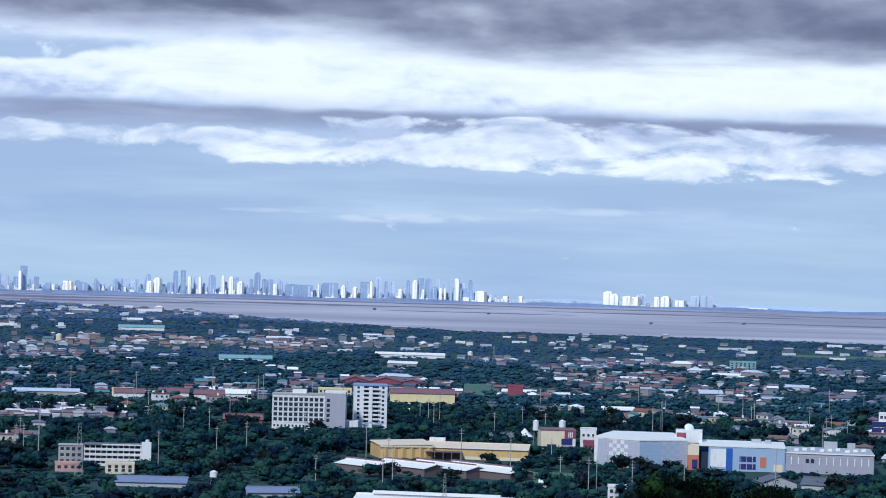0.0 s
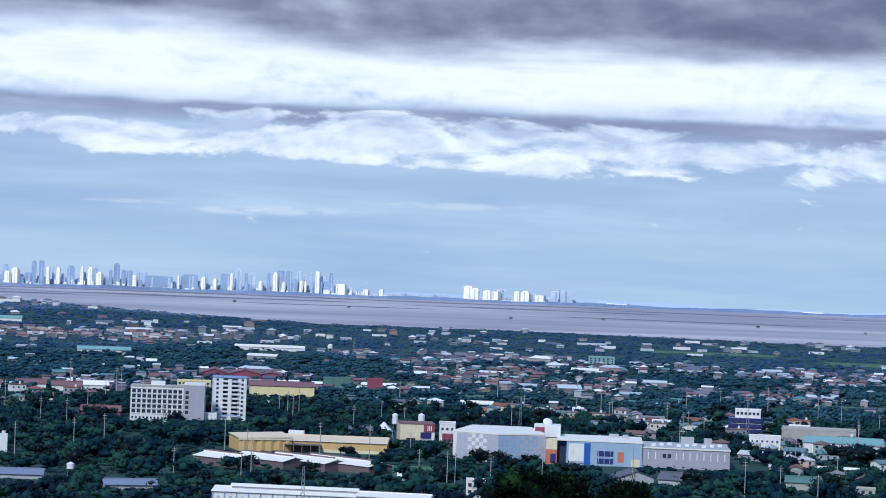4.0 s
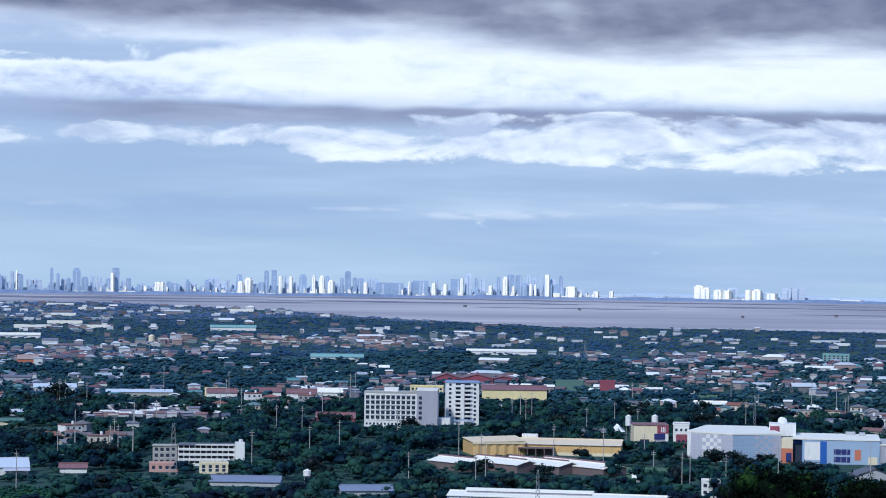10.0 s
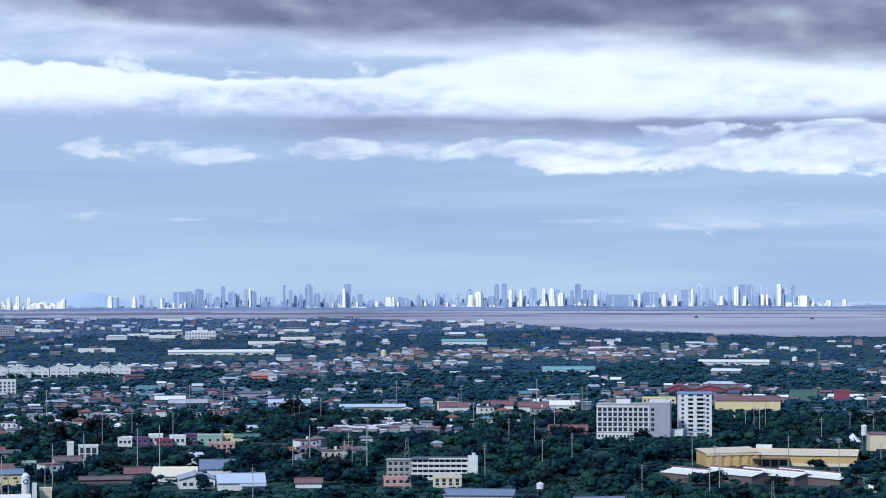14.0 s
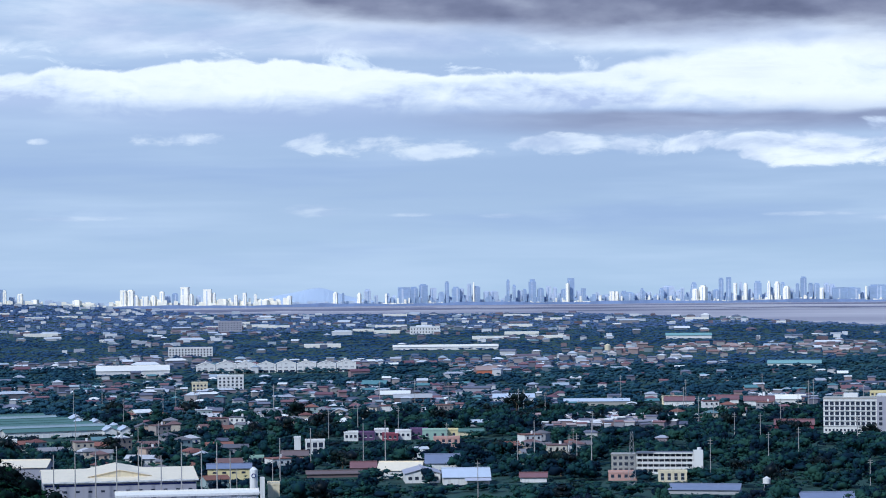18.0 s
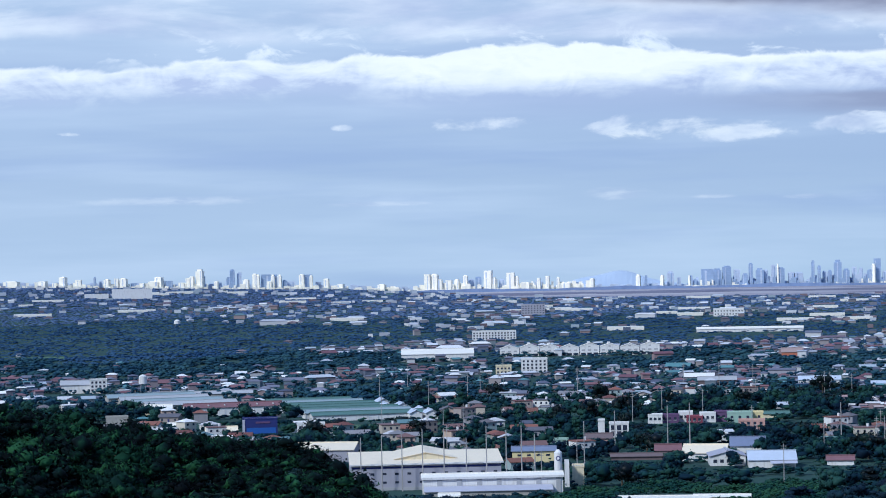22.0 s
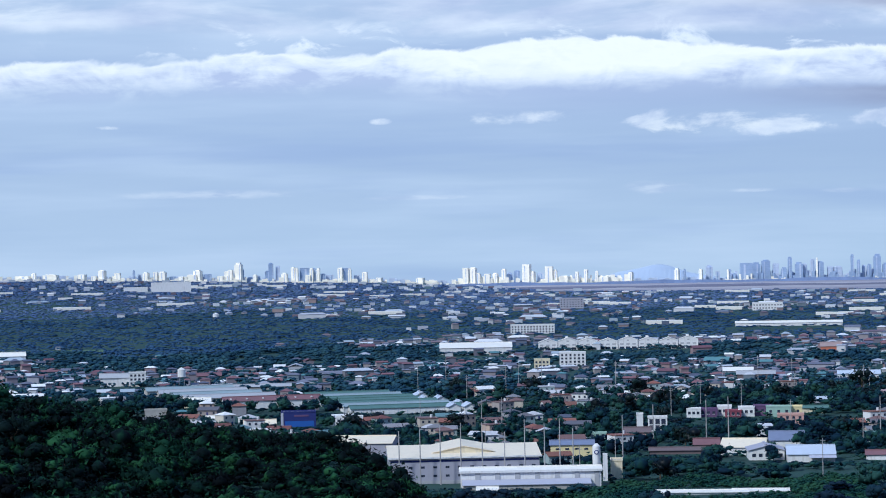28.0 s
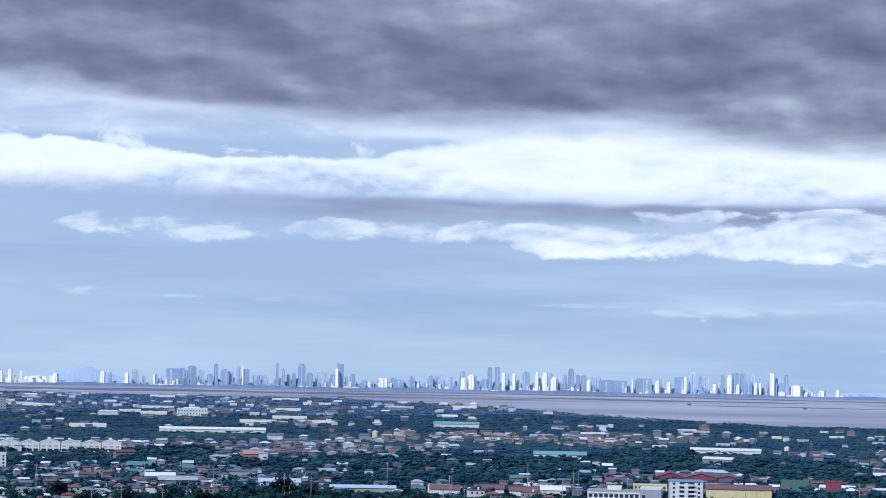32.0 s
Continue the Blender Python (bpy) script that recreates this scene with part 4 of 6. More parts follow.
def mall():
    """Large shopping hall: chequered white hall, orange pier, blue front with panels, long grey wing."""
    ob = tagged(thing("shopping_hall", 12.3, 1245, 0), "large shopping hall with chequered, orange, blue and grey cladding", "mall")
    # front left corner, turned so that two faces show
    part("hall_wall", Shape().add([(-60, 6, -1), (-36, -8, -1), (-11.3, 2, -1), (-20, 52, -1), (-52, 52, -1), (-60, 6, 16.4), (-36, -8, 16.4), (-11.3, 2, 16.4), (-20, 52, 16.4), (-52, 52, 16.4)],
                                  [(0, 1, 6, 5), (1, 2, 7, 6), (2, 3, 8, 7), (3, 4, 9, 8), (4, 0, 5, 9), (5, 6, 7, 8, 9)]), m_white, ob)
    part("hall_roof", Shape().add([(-60.4, 6, 16.42), (-36, -8.4, 16.42), (-10.8, 2, 16.42), (-20, 52, 16.42), (-52, 52, 16.42), (-60.4, 6, 17.2), (-36, -8.4, 17.2), (-10.8, 2, 17.2), (-20, 52, 17.2), (-52, 52, 17.2)],
                                  [(0, 1, 6, 5), (1, 2, 7, 6), (2, 3, 8, 7), (3, 4, 9, 8), (4, 0, 5, 9), (5, 6, 7, 8, 9)]), m_whiteroof, ob)
    # chequer panels on both faces
    r = random.Random(5)
    for (p, q, cols, mats) in (((-60, 6), (-36, -8), 12, (m_palegrey, m_skyblue)), ((-36, -8), (-11.3, 2), 11, (m_skyblue, m_palegrey))):
        n = Vector((q[1] - p[1], p[0] - q[0], 0)).normalized()
        yaw = math.degrees(math.atan2(q[1] - p[1], q[0] - p[0]))
        length = math.hypot(q[0] - p[0], q[1] - p[1])
        cw, rows = length / cols, 7
        ch = 16.0 / rows
        pane = {m: Shape().box(0.03, cw - 0.03, -0.12, 0.0, 0.03, ch - 0.03).mesh("panel", m) for m in (m_white, *mats)}
        for c in range(cols):
            for k in range(rows):
                if p[0] < -50:
                    m = m_white if (c + k) % 2 and 3 < c < 9 or c == 0 else mats[0]
                else:
                    m = mats[0] if c < 5 or (c + k) % 2 == 0 and c < 9 else mats[1]
                o = new("panel", pane[m])
                o.parent = ob
                o.matrix_basis = pose(p[0] + (q[0] - p[0]) * c / cols, p[1] + (q[1] - p[1]) * c / cols, k * ch, 0, 0, yaw)
    part("orange_pier", Shape().box(-11.2, -5.4, 0.5, 12, -1, 8.6), m_orange, ob, "orange corner pier")
    part("cream_pier", Shape().box(-11.2, -5.4, 0.5, 12, 8.62, 14.4), m_cream, ob, "cream upper pier")
    part("pier_glass", Shape().box(-8.8, -6.0, 0.3, 0.48, 0.6, 6.0), m_navy, ob)
    part("front_recess", Shape().box(-5.35, -0.5, 4, 30, -1, 13.0), m_deepblue, ob)
    part("recess_glazing", Shape().box(-5.0, -0.9, 3.9, 4.02, 0.5, 11.5), m_glass, ob)
    part("blue_front", Shape().box(-0.45, 38.9, 1.0, 40, -1, 14.0), m_skyblue, ob, "pale blue clad front")
    part("front_roof", Shape().box(-5.6, 39.2, 0.7, 40.3, 14.02, 14.7), m_whiteroof, ob)
    part("white_panel", Shape().box(0.6, 8.6, 0.86, 0.99, 2.2, 12.6), m_white, ob, "large white poster panel")
    part("blue_panel", Shape().box(8.7, 12.0, 0.86, 0.99, 0.2, 13.2), m_deepblue, ob, "deep blue panel")
    for z in (1.2, 5.6):
        wnd = part("window_band", Shape().box(15.6, 24.0, 0.86, 0.99, z, z + 3.2), m_navy, ob)
        for k in range(3):
            part("mullion", Shape().box(16.2 + k * 3.0, 16.36 + k * 3.0, 0.78, 0.85, z, z + 3.2), m_white, wnd)
    part("orange_panel", Shape().box(26.2, 29.4, 0.86, 0.99, 2.6, 8.6), m_orange, ob, "faded orange panel")
    part("beige_panel", Shape().box(33.2, 37.8, 0.86, 0.99, 0.2, 4.6), m_cream, ob)
    part("grey_wing", Shape().box(38.95, 84.5, 2.0, 44, -1, 11.4), m_lilac, ob, "long grey wing")
    part("wing_roof", Shape().box(38.6, 84.9, 1.7, 44.3, 11.42, 12.0), m_grey, ob)
    for k in range(12):
        x = 42 + k * 3.6
        if k not in (2, 3):
            part("fin", Shape().box(x, x + 0.5, 1.75, 1.98, 5.2, 9.6), m_white, ob)
    for k in range(2):
        part("window", Shape().box(49.6 + k * 2.6, 51.4 + k * 2.6, 1.86, 1.99, 6.2, 8.6), m_glass, ob)
    for k in range(6):
        z = 1.2 + k * 1.7
        part("cladding_rib", Shape().box(39.0, 84.4, 1.88, 1.99, z, z + 0.12), m_grey, ob)
    for k in range(9):
        x = 44 + k * 4.4
        u = part("roof_unit", Shape().box(x, x + 2.2, 14 + k % 3 * 5, 16.4 + k % 3 * 5, 12.0, 13.4), m_white, ob)
    for x, y, wd in ((22, 30, 5), (29, 26, 3), (60, 30, 7), (72, 24, 4)):
        part("roof_plant", Shape().box(x, x + wd, y, y + 4, 11.9, 16.6), m_grey, ob, "grey rooftop plant room")
    part("roof_edge", Shape().box(38.7, 84.8, 1.5, 1.72, 11.5, 12.3), m_whiteroof, ob, "pale roof edge")
    # rooftop sign room with a dish
    part("roof_room", Shape().box(-18, -4, 22, 36, 14.0, 21.0), m_white, ob)
    part("red_sign", Shape().box(-17.5, -12.5, 21.86, 21.98, 15.5, 19.8), m_redpaint, ob, "red sign panel")
    part("dish", Shape().cyl(0, 0, 0, 0.6, 2.6, 1.2, 14, pose(-11, 27, 22.6, 60, 0, 20)), m_white, ob)
    take(12.9, 1265, 75), take(10.6, 1260, 34), take(15.2, 1265, 36)
    ob.matrix_world = ob.matrix_world @ Matrix.Diagonal((0.95, 0.95, 0.84, 1))


mall()


def coloured_store():
    ob = tagged(thing("coloured_store", 9.0, 1337, 6), "tan store with a red and navy front", "store")
    part("wall", Shape().box(-12.2, 6.2, 0, 18, -1, 10.6), m_cream, ob)
    part("roof", Shape().box(-12.5, 6.5, -0.3, 18.3, 10.6, 11.0), m_redroof, ob)
    part("red_fascia", Shape().box(0.2, 6.2, -0.3, -0.01, 6.4, 10.4), m_redpaint, ob, "red sign fascia with pale bars")
    for k in range(3):
        part("pale_bar", Shape().box(2.2 + k * 0.9, 2.7 + k * 0.9, -0.36, -0.31, 7.0, 9.8), m_white, ob)
    part("navy_band", Shape().box(-1.4, 4.4, -0.4, -0.01, 3.2, 6.3), m_navy, ob, "navy sign band")
    part("white_pillar", Shape().box(4.5, 6.1, -0.3, -0.01, 0, 6.3), m_white, ob)
    part("shop_glass", Shape().box(-1.2, 4.3, -0.1, -0.01, 0.1, 3.0), m_lilac, ob)
    part("side_window", Shape().box(-9, -4, -0.1, -0.01, 1.0, 3.2), m_glass, ob)
    take(9.0, 1346, 15)
    block("white_shop", 9.55, 1340, 8.5, 14, 10.8, m_white, "white shop block with a small roof hut", cols=3, rows=1, z0=6, win=(1.2, 1.4))
    block("red_shop", 9.6, 1326, 7.6, 8, 5.6, m_redpaint, "low dull red shop with pale windows", cols=3, rows=1)
    tent = tagged(thing("peaked_tent", 8.1, 1400, 0), "white peaked tent roof on posts", "tent")
    part("canopy", Shape().add([(-4.4, -4, 2.4), (4.4, -4, 2.4), (4.4, 4, 2.4), (-4.4, 4, 2.4), (-0.4, 0, 6.6), (0.4, 0, 6.6), (-2.2, -2, 3.7), (2.2, -2, 3.7)], [(0, 1, 7, 6), (6, 7, 5, 4), (1, 2, 5, 7), (2, 3, 4, 5), (3, 0, 6, 4)]), m_white, tent)
    for x in (-4.2, 4.2):
        for y in (-3.8, 3.8):
            part("post", Shape().cyl(x, y, -0.5, 2.4, 0.12, 0.12, 6), m_steel, tent)
    shed("dark_red_house", 7.5, 1387, 16, 10, 2.4, 1.8, m_brown, m_darkroof, "brown house with a dark roof beside a tent", category="house")


coloured_store()
block("navy_building", 16.3, 1490, 20, 14, 10.5, m_navy, "navy and white building with a rooftop terrace", cols=5, rows=3, win=(3.0, 1.3))
block("white_terrace_block", 16.35, 1496, 15, 9, 15.4, m_white, "white rooftop block with open terrace", cols=6, rows=1, win=(1.6, 1.6), z0=12)
shed("teal_roofed_hall", 18.5, 1395, 43, 22, 5.6, 2.6, m_white, m_teal, "white hall with a pale teal roof", bays=8)
shed("pale_canopy", 18.8, 1272, 38, 8, 1.6, 0.5, m_conc, m_whiteroof, "long low pale roof beside a teal-roofed hall")
shed("dark_roofed_house", 13.9, 1150, 16, 14, 3.4, 3.0, m_grey, m_darkroof, "house with a dark grey sheet roof", along="y", turn=15, category="house")
shed("dark_roofed_house", 14.75, 1146, 15, 13, 3.4, 3.0, m_grey, m_darkroof, "house with a dark grey sheet roof", along="x", turn=-12, category="house")
shed("green_roofed_hall", 17.77, 1164, 21, 12, 3.4, 2.4, m_conc, m_green, "low hall with a dark green roof")
tan = block("tan_block", 17.95, 1452, 42, 20, 8.4, m_conc, "long tan concrete block with ribbed front")
for k in range(14):
    part("rib", Shape().box(-20.5 + k * 1.2, -20.1 + k * 1.2, -0.4, 0, -0.5, 8.3), m_conc, tan)
block("white_flats_house", 16.75, 1372, 17, 11, 8.8, m_white, "white three-storey house with small dark windows", cols=6, rows=2, win=(1.0, 1.0), category="house")
block("mint_hall", 19.9, 1397, 18, 10, 5.6, m_mint, "low mint-green walled hall with flat roof")
shed("red_brick_house", 19.95, 1496, 13, 9, 3.4, 2.2, m_pink, m_redroof, "pink house with a red roof", category="house")
shed("red_gabled_house", 19.0, 1194, 7, 8, 3.4, 2.0, m_redpaint, m_redroof, "small red house with a steep gable", along="y", category="house")
block("grey_house", 18.9, 1131, 14, 9, 4.6, m_conc, "grey two-storey house with dark windows", cols=4, rows=2, category="house")
shed("white_cottage", 19.6, 1071, 9, 8, 2.4, 2.0, m_white, m_redroof, "white cottage with a red roof", category="house")
shed("pale_cottage", 17.0, 1137, 11, 8, 2.2, 1.4, m_cream, m_teal, "cream cottage with a pale teal roof", category="house")
shed("tent_roof", 10.2, 1662, 21, 14, 2.0, 1.6, m_white, m_whiteroof, "white tent-like roof among dark trees")
block("red_cube", 7.86, 1791, 11, 10, 8.6, m_redpaint, "square dark red building beside a green hall")
block("green_hall", 7.0, 1815, 20, 10, 7.0, m_green, "dark green hall beside a red one")
block("glass_block", 13.0, 2304, 24, 14, 9.0, m_teal, "teal-glazed mid-rise block above low houses", cols=6, rows=4)


def bottom_hall():
    def piers(ob, wide, high, n):
        for k in range(n + 1):
            x = -wide / 2 + wide * k / n
            part("pilaster", Shape().box(x - 0.28, x + 0.28, -0.3, -0.02, -1, high), m_blue, ob)
        for k in range(n):
            x = -wide / 2 + wide * (k + 0.5) / n
            part("doorway", Shape().box(x - 0.75, x + 0.75, -0.08, 0.03, 0.0, high * 0.45), m_glass, ob)
            part("vent_window", Shape().box(x - 0.6, x + 0.6, -0.08, 0.03, high * 0.62, high * 0.76), m_grey, ob)
    ob = shed("white_hall", 5.9, 985, 57, 16, 6.4, 1.2, m_white, m_whiteroof, "long white hall with grey-blue pilasters and pale roof", turn=-8)
    part("roof_monitor", Shape().gable(-22, 28, 5, 11, 8.4, 0.8, 0.4), m_whiteroof, ob, "raised white roof monitor")
    part("monitor_wall", Shape().box(-21.8, 27.8, 5.1, 10.9, 6.8, 8.3), m_lilac, ob)
    piers(ob, 57, 6.2, 12)
    ob = shed("white_hall_middle", 8.35, 972, 28, 18, 7.6, 0.9, m_white, m_whiteroof, "taller white hall section with pale roof", turn=-8)
    piers(ob, 28, 7.4, 6)
    ob = shed("white_hall_annex", 9.6, 968, 24, 15, 3.4, 1.4, m_white, m_redroof, "low white annex with a rust-red roof", turn=-8)
    piers(ob, 24, 3.2, 6)
    part("roof_tank", Shape().box(9.5, 12.0, 3, 5.5, 4.2, 6.8), m_grey, ob)


bottom_hall()
shed("pale_roofed_house", 8.73, 1118, 10, 9, 2.6, 2.2, m_white, m_whiteroof, "small house with a bright pale roof", category="house")
block("small_white_block", 10.24, 1062, 8, 7, 7.0, m_white, "small white two-storey block", cols=3, rows=2, category="house")
shed("pale_hall", 16.1, 1020, 30, 20, 3.4, 2.2, m_white, m_whiteroof, "low white hall with a pale roof")

# middle distance, towards the other side
shed("white_roofed_hall", -7.3, 1172, 20, 24, 3.4, 3.2, m_white, m_creamroof, "white hall with a broad cream roof", turn=-6)
hall = shed("windowed_hall", -6.75, 1146, 16, 20, 4.2, 2.2, m_white, m_lilac, "white gabled hall with a row of dark windows", along="y", turn=4)
for k in range(5):
    part("window", Shape().box(-6.6 + k * 3, -4.9 + k * 3, -0.06, 0.04, 1.4, 2.9), m_glass, hall)
shed("blue_roofed_shop", -6.3, 1195, 16, 20, 4.6, 3.6, m_white, m_blueroof, "white hall with a blue sheet roof")
hall = shed("pale_blue_hall", -5.75, 1134, 21, 18, 3.4, 3.4, m_white, m_paleblueroof, "low hall with a pale lilac-blue roof", turn=3)
part("front_skirt", Shape().add([(-1, -3.2, 2.2), (11, -3.2, 2.2), (11, -0.05, 3.4), (-1, -0.05, 3.4)], [(0, 1, 2, 3)]), m_palegrey, hall)
shed("brown_long_roof", -8.76, 1180, 26, 8, 1.6, 1.2, m_brown, m_brown, "long low brown-roofed wall building", turn=2)
shed("maroon_house", -8.1, 1196, 12, 10, 2.8, 2.6, m_brown, m_redroof, "house with a dark maroon roof", category="house")
shed("brown_house", -9.66, 1258, 13, 10, 4.0, 2.2, m_pink, m_brown, "dusty pink house with a brown roof", category="house")
block("white_stub_house", -6.82, 1268, 4.7, 6, 4.4, m_white, "small white blank house end", category="house", turn=14)
block("flat_green_house", -10.7, 1270, 15, 8, 2.6, m_mint, "low mint-green flat-roofed house", cols=5, rows=1, category="house")
for k, (dx, wd, h, m, c) in enumerate(((-4.6, 8, 4.6, m_white, "white"), (-3.6, 10, 4.0, m_purple, "purple"), (-2.5, 8, 5.2, m_white, "white"), (-1.9, 9, 3.4, m_redpaint, "dull red"), (-1.0, 9, 4.8, m_white, "white"), (0.1, 10, 5.2, m_purple, "purple"), (1.2, 14, 5.4, m_mint, "mint green"), (2.0, 13, 5.0, m_paleyellow, "pale yellow"))):
    block("row_shop", -6.86 + dx * 0.33 * 1.0, 1404 + (k % 3) * 5, wd, 8, h, m, c + " low shop in a coloured row", cols=3, rows=1, category="shop", group="row of coloured shops", roof=m_lightroof_isl)
block("pink_house", -6.2, 1346, 14, 9, 5.2, m_pink, "dusty pink two-storey house", cols=4, rows=2, category="house")
shed("grey_long_house", -6.96, 1738, 26, 12, 4.2, 2.2, m_brown, m_grey, "long house with a grey sheet roof", category="house")
shed("white_villa_row", -4.66, 1717, 28, 12, 4.8, 2.2, m_white, m_paleblueroof, "white two-storey villa with pale roofs", bays=6, category="house")
shed("long_pale_row", -2.77, 1701, 44, 12, 2.8, 1.4, m_conc, m_paleblueroof, "long row of low units with dull pale roofs", bays=9, category="row house")
block("cream_house", -1.06, 1697, 14, 9, 5.4, m_cream, "cream two-storey house beside red roofs", cols=4, rows=2, category="house")
shed("red_low_house", -4.48, 1515, 15, 10, 2.6, 2.4, m_white, m_redroof, "low white house with a red roof", category="house")
shed("maroon_cottage", -4.23, 1144, 12, 8, 2.2, 1.8, m_white, m_redroof, "small white house with a maroon roof", category="house")
block("pink_flat_house", -2.2, 1150, 13, 8, 3.4, m_pink, "low dusty pink flat-roofed house", cols=4, rows=1, category="house")
block("cream_front_house", -1.07, 1142, 13, 8, 4.2, m_cream, "cream two-storey house before a school", cols=4, rows=2, category="house")
block("teal_house", -4.47, 1230, 11, 9, 4.6, m_teal, "pale teal two-storey house", cols=3, rows=2, category="house")
block("shell_house", -9.2, 1305, 10, 9, 7.6, m_white, "white framed three-storey house with open dark bays", cols=3, rows=2, win=(2.2, 2.6), category="house")
block("shell_house_stair", -9.6, 1303, 3.4, 8, 9.4, m_white, "white stair block of a framed house")
hall = shed("beige_hall", -11.15, 1160, 20, 14, 6.6, 1.6, m_paleyellow, m_blueroof, "beige hall with a blue roof")
for k in range(4):
    part("window", Shape().box(-7.6 + k * 4.4, -5.8 + k * 4.4, -0.06, 0.04, 4.4, 5.3), m_glass, hall)
shed("arched_terrace_end", -5.94, 1429, 29, 8, 2.8, 1.2, m_cream, m_green, "long row with a pale green roof", category="row house")


def factory():
    ob = tagged(thing("factory_hall", -13.6, 1058, 3), "large grey factory with a broad low-pitched cream roof", "factory")
    part("wall", Shape().box(-31.5, 31.5, 0, 55, -1, 11.0), m_lilac, ob)
    part("roof", Shape().gable(-31.5, 31.5, 0, 54, 11.2, 3.2, 1.0, "x", 0.3), m_creamroof, ob, "pale cream sheet roof")
    part("roof_gable", Shape().gable(-13, 13, 8, 46, 12.6, 2.6, 0.4, "y", 0.2), m_creamroof, ob, "raised roof bay with a low front gable")
    part("gable_face", Shape().add([(-12.6, 8.1, 12.0), (12.6, 8.1, 12.0), (12.6, 8.1, 12.5), (0, 8.1, 15.0), (-12.6, 8.1, 12.5)], [(0, 1, 2, 3, 4)]), m_cream, ob)
    part("eaves", Shape().box(-32.5, 32.5, -1.05, -0.7, 10.7, 11.3), m_white, ob)
    for k in range(12):
        for z in (3.0, 6.6):
            part("window", Shape().box(-29 + k * 5.2, -27.4 + k * 5.2, -0.06, 0.04, z, z + 0.9), m_glass, ob)
    # Navy strip paints the shade that the eaves throw on the wall
    part("shadow_strip", Shape().box(-31.4, 31.4, -0.1, -0.01, 9.3, 10.0), m_navy, ob, "dark strip painted for the shade under the eaves")
    part("plinth", Shape().box(-31.7, 31.7, -0.3, -0.01, -1, 1.4), m_grey, ob)
    part("downpipe", Shape().box(-31.9, -31.55, -0.3, 0.0, -1, 11), m_grey, ob)
    take(-13.6, 1080, 44)
    hall = shed("long_white_hall", -12.1, 1036, 58, 12, 6.8, 1.2, m_white, m_whiteroof, "long white hall with buttressed bays and pale roof", turn=2)
    part("fascia", Shape().box(-29.4, 29.4, -0.9, -0.62, 6.4, 7.3), m_white, hall)
    for k in range(7):
        x = -22 + k * 8.2
        part("pilaster", Shape().box(x - 1.0, x + 1.0, -0.3, -0.02, -1, 6.6), m_grey, hall)
    part("lean_to", Shape().box(-28, 24, -8, -0.4, -1, 2.2), m_conc, hall)
    part("lean_to_roof", Shape().add([(-28.5, -8.6, 2.0), (24.5, -8.6, 2.0), (24.5, -0.25, 3.4), (-28.5, -0.25, 3.4), (-28.5, -8.6, 2.2), (24.5, -8.6, 2.2), (24.5, -0.25, 3.6), (-28.5, -0.25, 3.6)],
                                     [(3, 2, 1, 0), (4, 5, 6, 7), (0, 1, 5, 4), (1, 2, 6, 5), (3, 0, 4, 7)]), m_palegrey, hall)
    si = tagged(thing("silo", -10.6, 1060, 0), "white round silo beside a hall", "silo")
    part("shaft", Shape().cyl(0, 0, -1, 14.6, 1.7, 1.7, 16), m_white, si, smooth=False)
    part("dome", Shape().cyl(0, 0, 14.6, 15.8, 1.7, 0.5, 16), m_white, si)
    part("emblem", Shape().cyl(0, 0, 0, 0.15, 1.0, 1.0, 16, pose(0, -1.66, 12.2, 90)), m_navy, si, "round dark emblem")
    part("emblem_centre", Shape().cyl(0, 0, 0, 0.12, 0.6, 0.6, 16, pose(0, -1.8, 12.2, 90)), m_white, si)
    part("side_column", Shape().box(2.6, 4.6, -0.8, 1.0, -1, 11.5), m_white, si)
    block("side_wing", -10.15, 1066, 5, 10, 7.5, m_cream, "narrow cream annex beside a silo")
    shed("grey_warehouse", -16.0, 1172, 30, 30, 8.0, 2.4, m_lilac, m_creamroof, "grey warehouse with a pale roof", turn=-8)
    shed("small_pale_shed", -13.1, 1005, 8, 6, 2.2, 1.0, m_white, m_whiteroof, "small white-roofed outbuilding before a factory")
    shed("pale_roof_bottom", -8.2, 1000, 36, 10, 0.8, 0.4, m_white, m_whiteroof, "long low shed with a white roof")
    shed("pale_roof_bottom", -6.9, 1003, 22, 10, 0.8, 0.4, m_white, m_whiteroof, "long low shed with a white roof")


factory()

# rows of long sheds with green, grey and red roofs
for k in range(7):
    d = 1475 + k * 22
    roof = (m_green, m_sage, m_green, m_green, m_green, m_sage, m_green)[k]
    a = -14.6 - k * 0.22
    shed("market_shed", a - 0.3, d, 66 - k * 2, 15, 3.4, 1.5, m_white, roof, "long white shed with a green sheet roof", bays=12, turn=10, group="rows of market sheds")
    for j in range(2 if k in (0, 3) else 1 if k in (1, 5) else 0):
        shed("shed_gable", a + 1.15 - j * 0.36, d - 4, 7, 14, 3.4, 2.0, m_white, m_paleblueroof, "small white gabled unit before the sheds", along="y", turn=10, group="white gabled units")
for k in range(4):
    shed("grey_shed", -18.9 - k * 0.3, 1590 + k * 30, 58, 15, 4.2, 2.0, m_conc, m_sage if k % 2 else m_grey, "long shed with a grey sheet roof", bays=10, turn=10, group="rows of grey sheds")
shed("red_shed", -17.95, 1545, 60, 13, 4.8, 2.4, m_white, m_redroof, "long white shed with a red sheet roof", bays=10, turn=8)
for o in [o for o in bpy.data.objects if o.name == "red_shed"]:
    for k in range(6):
        part("skylight", Shape().box(-26 + k * 10, -25.2 + k * 10, 1.2, 4.2, 5.9, 6.6), m_white, o)
shed("cream_shed", -19.66, 1540, 16, 12, 5.4, 2.0, m_cream, m_whiteroof, "cream shed beside long grey sheds")
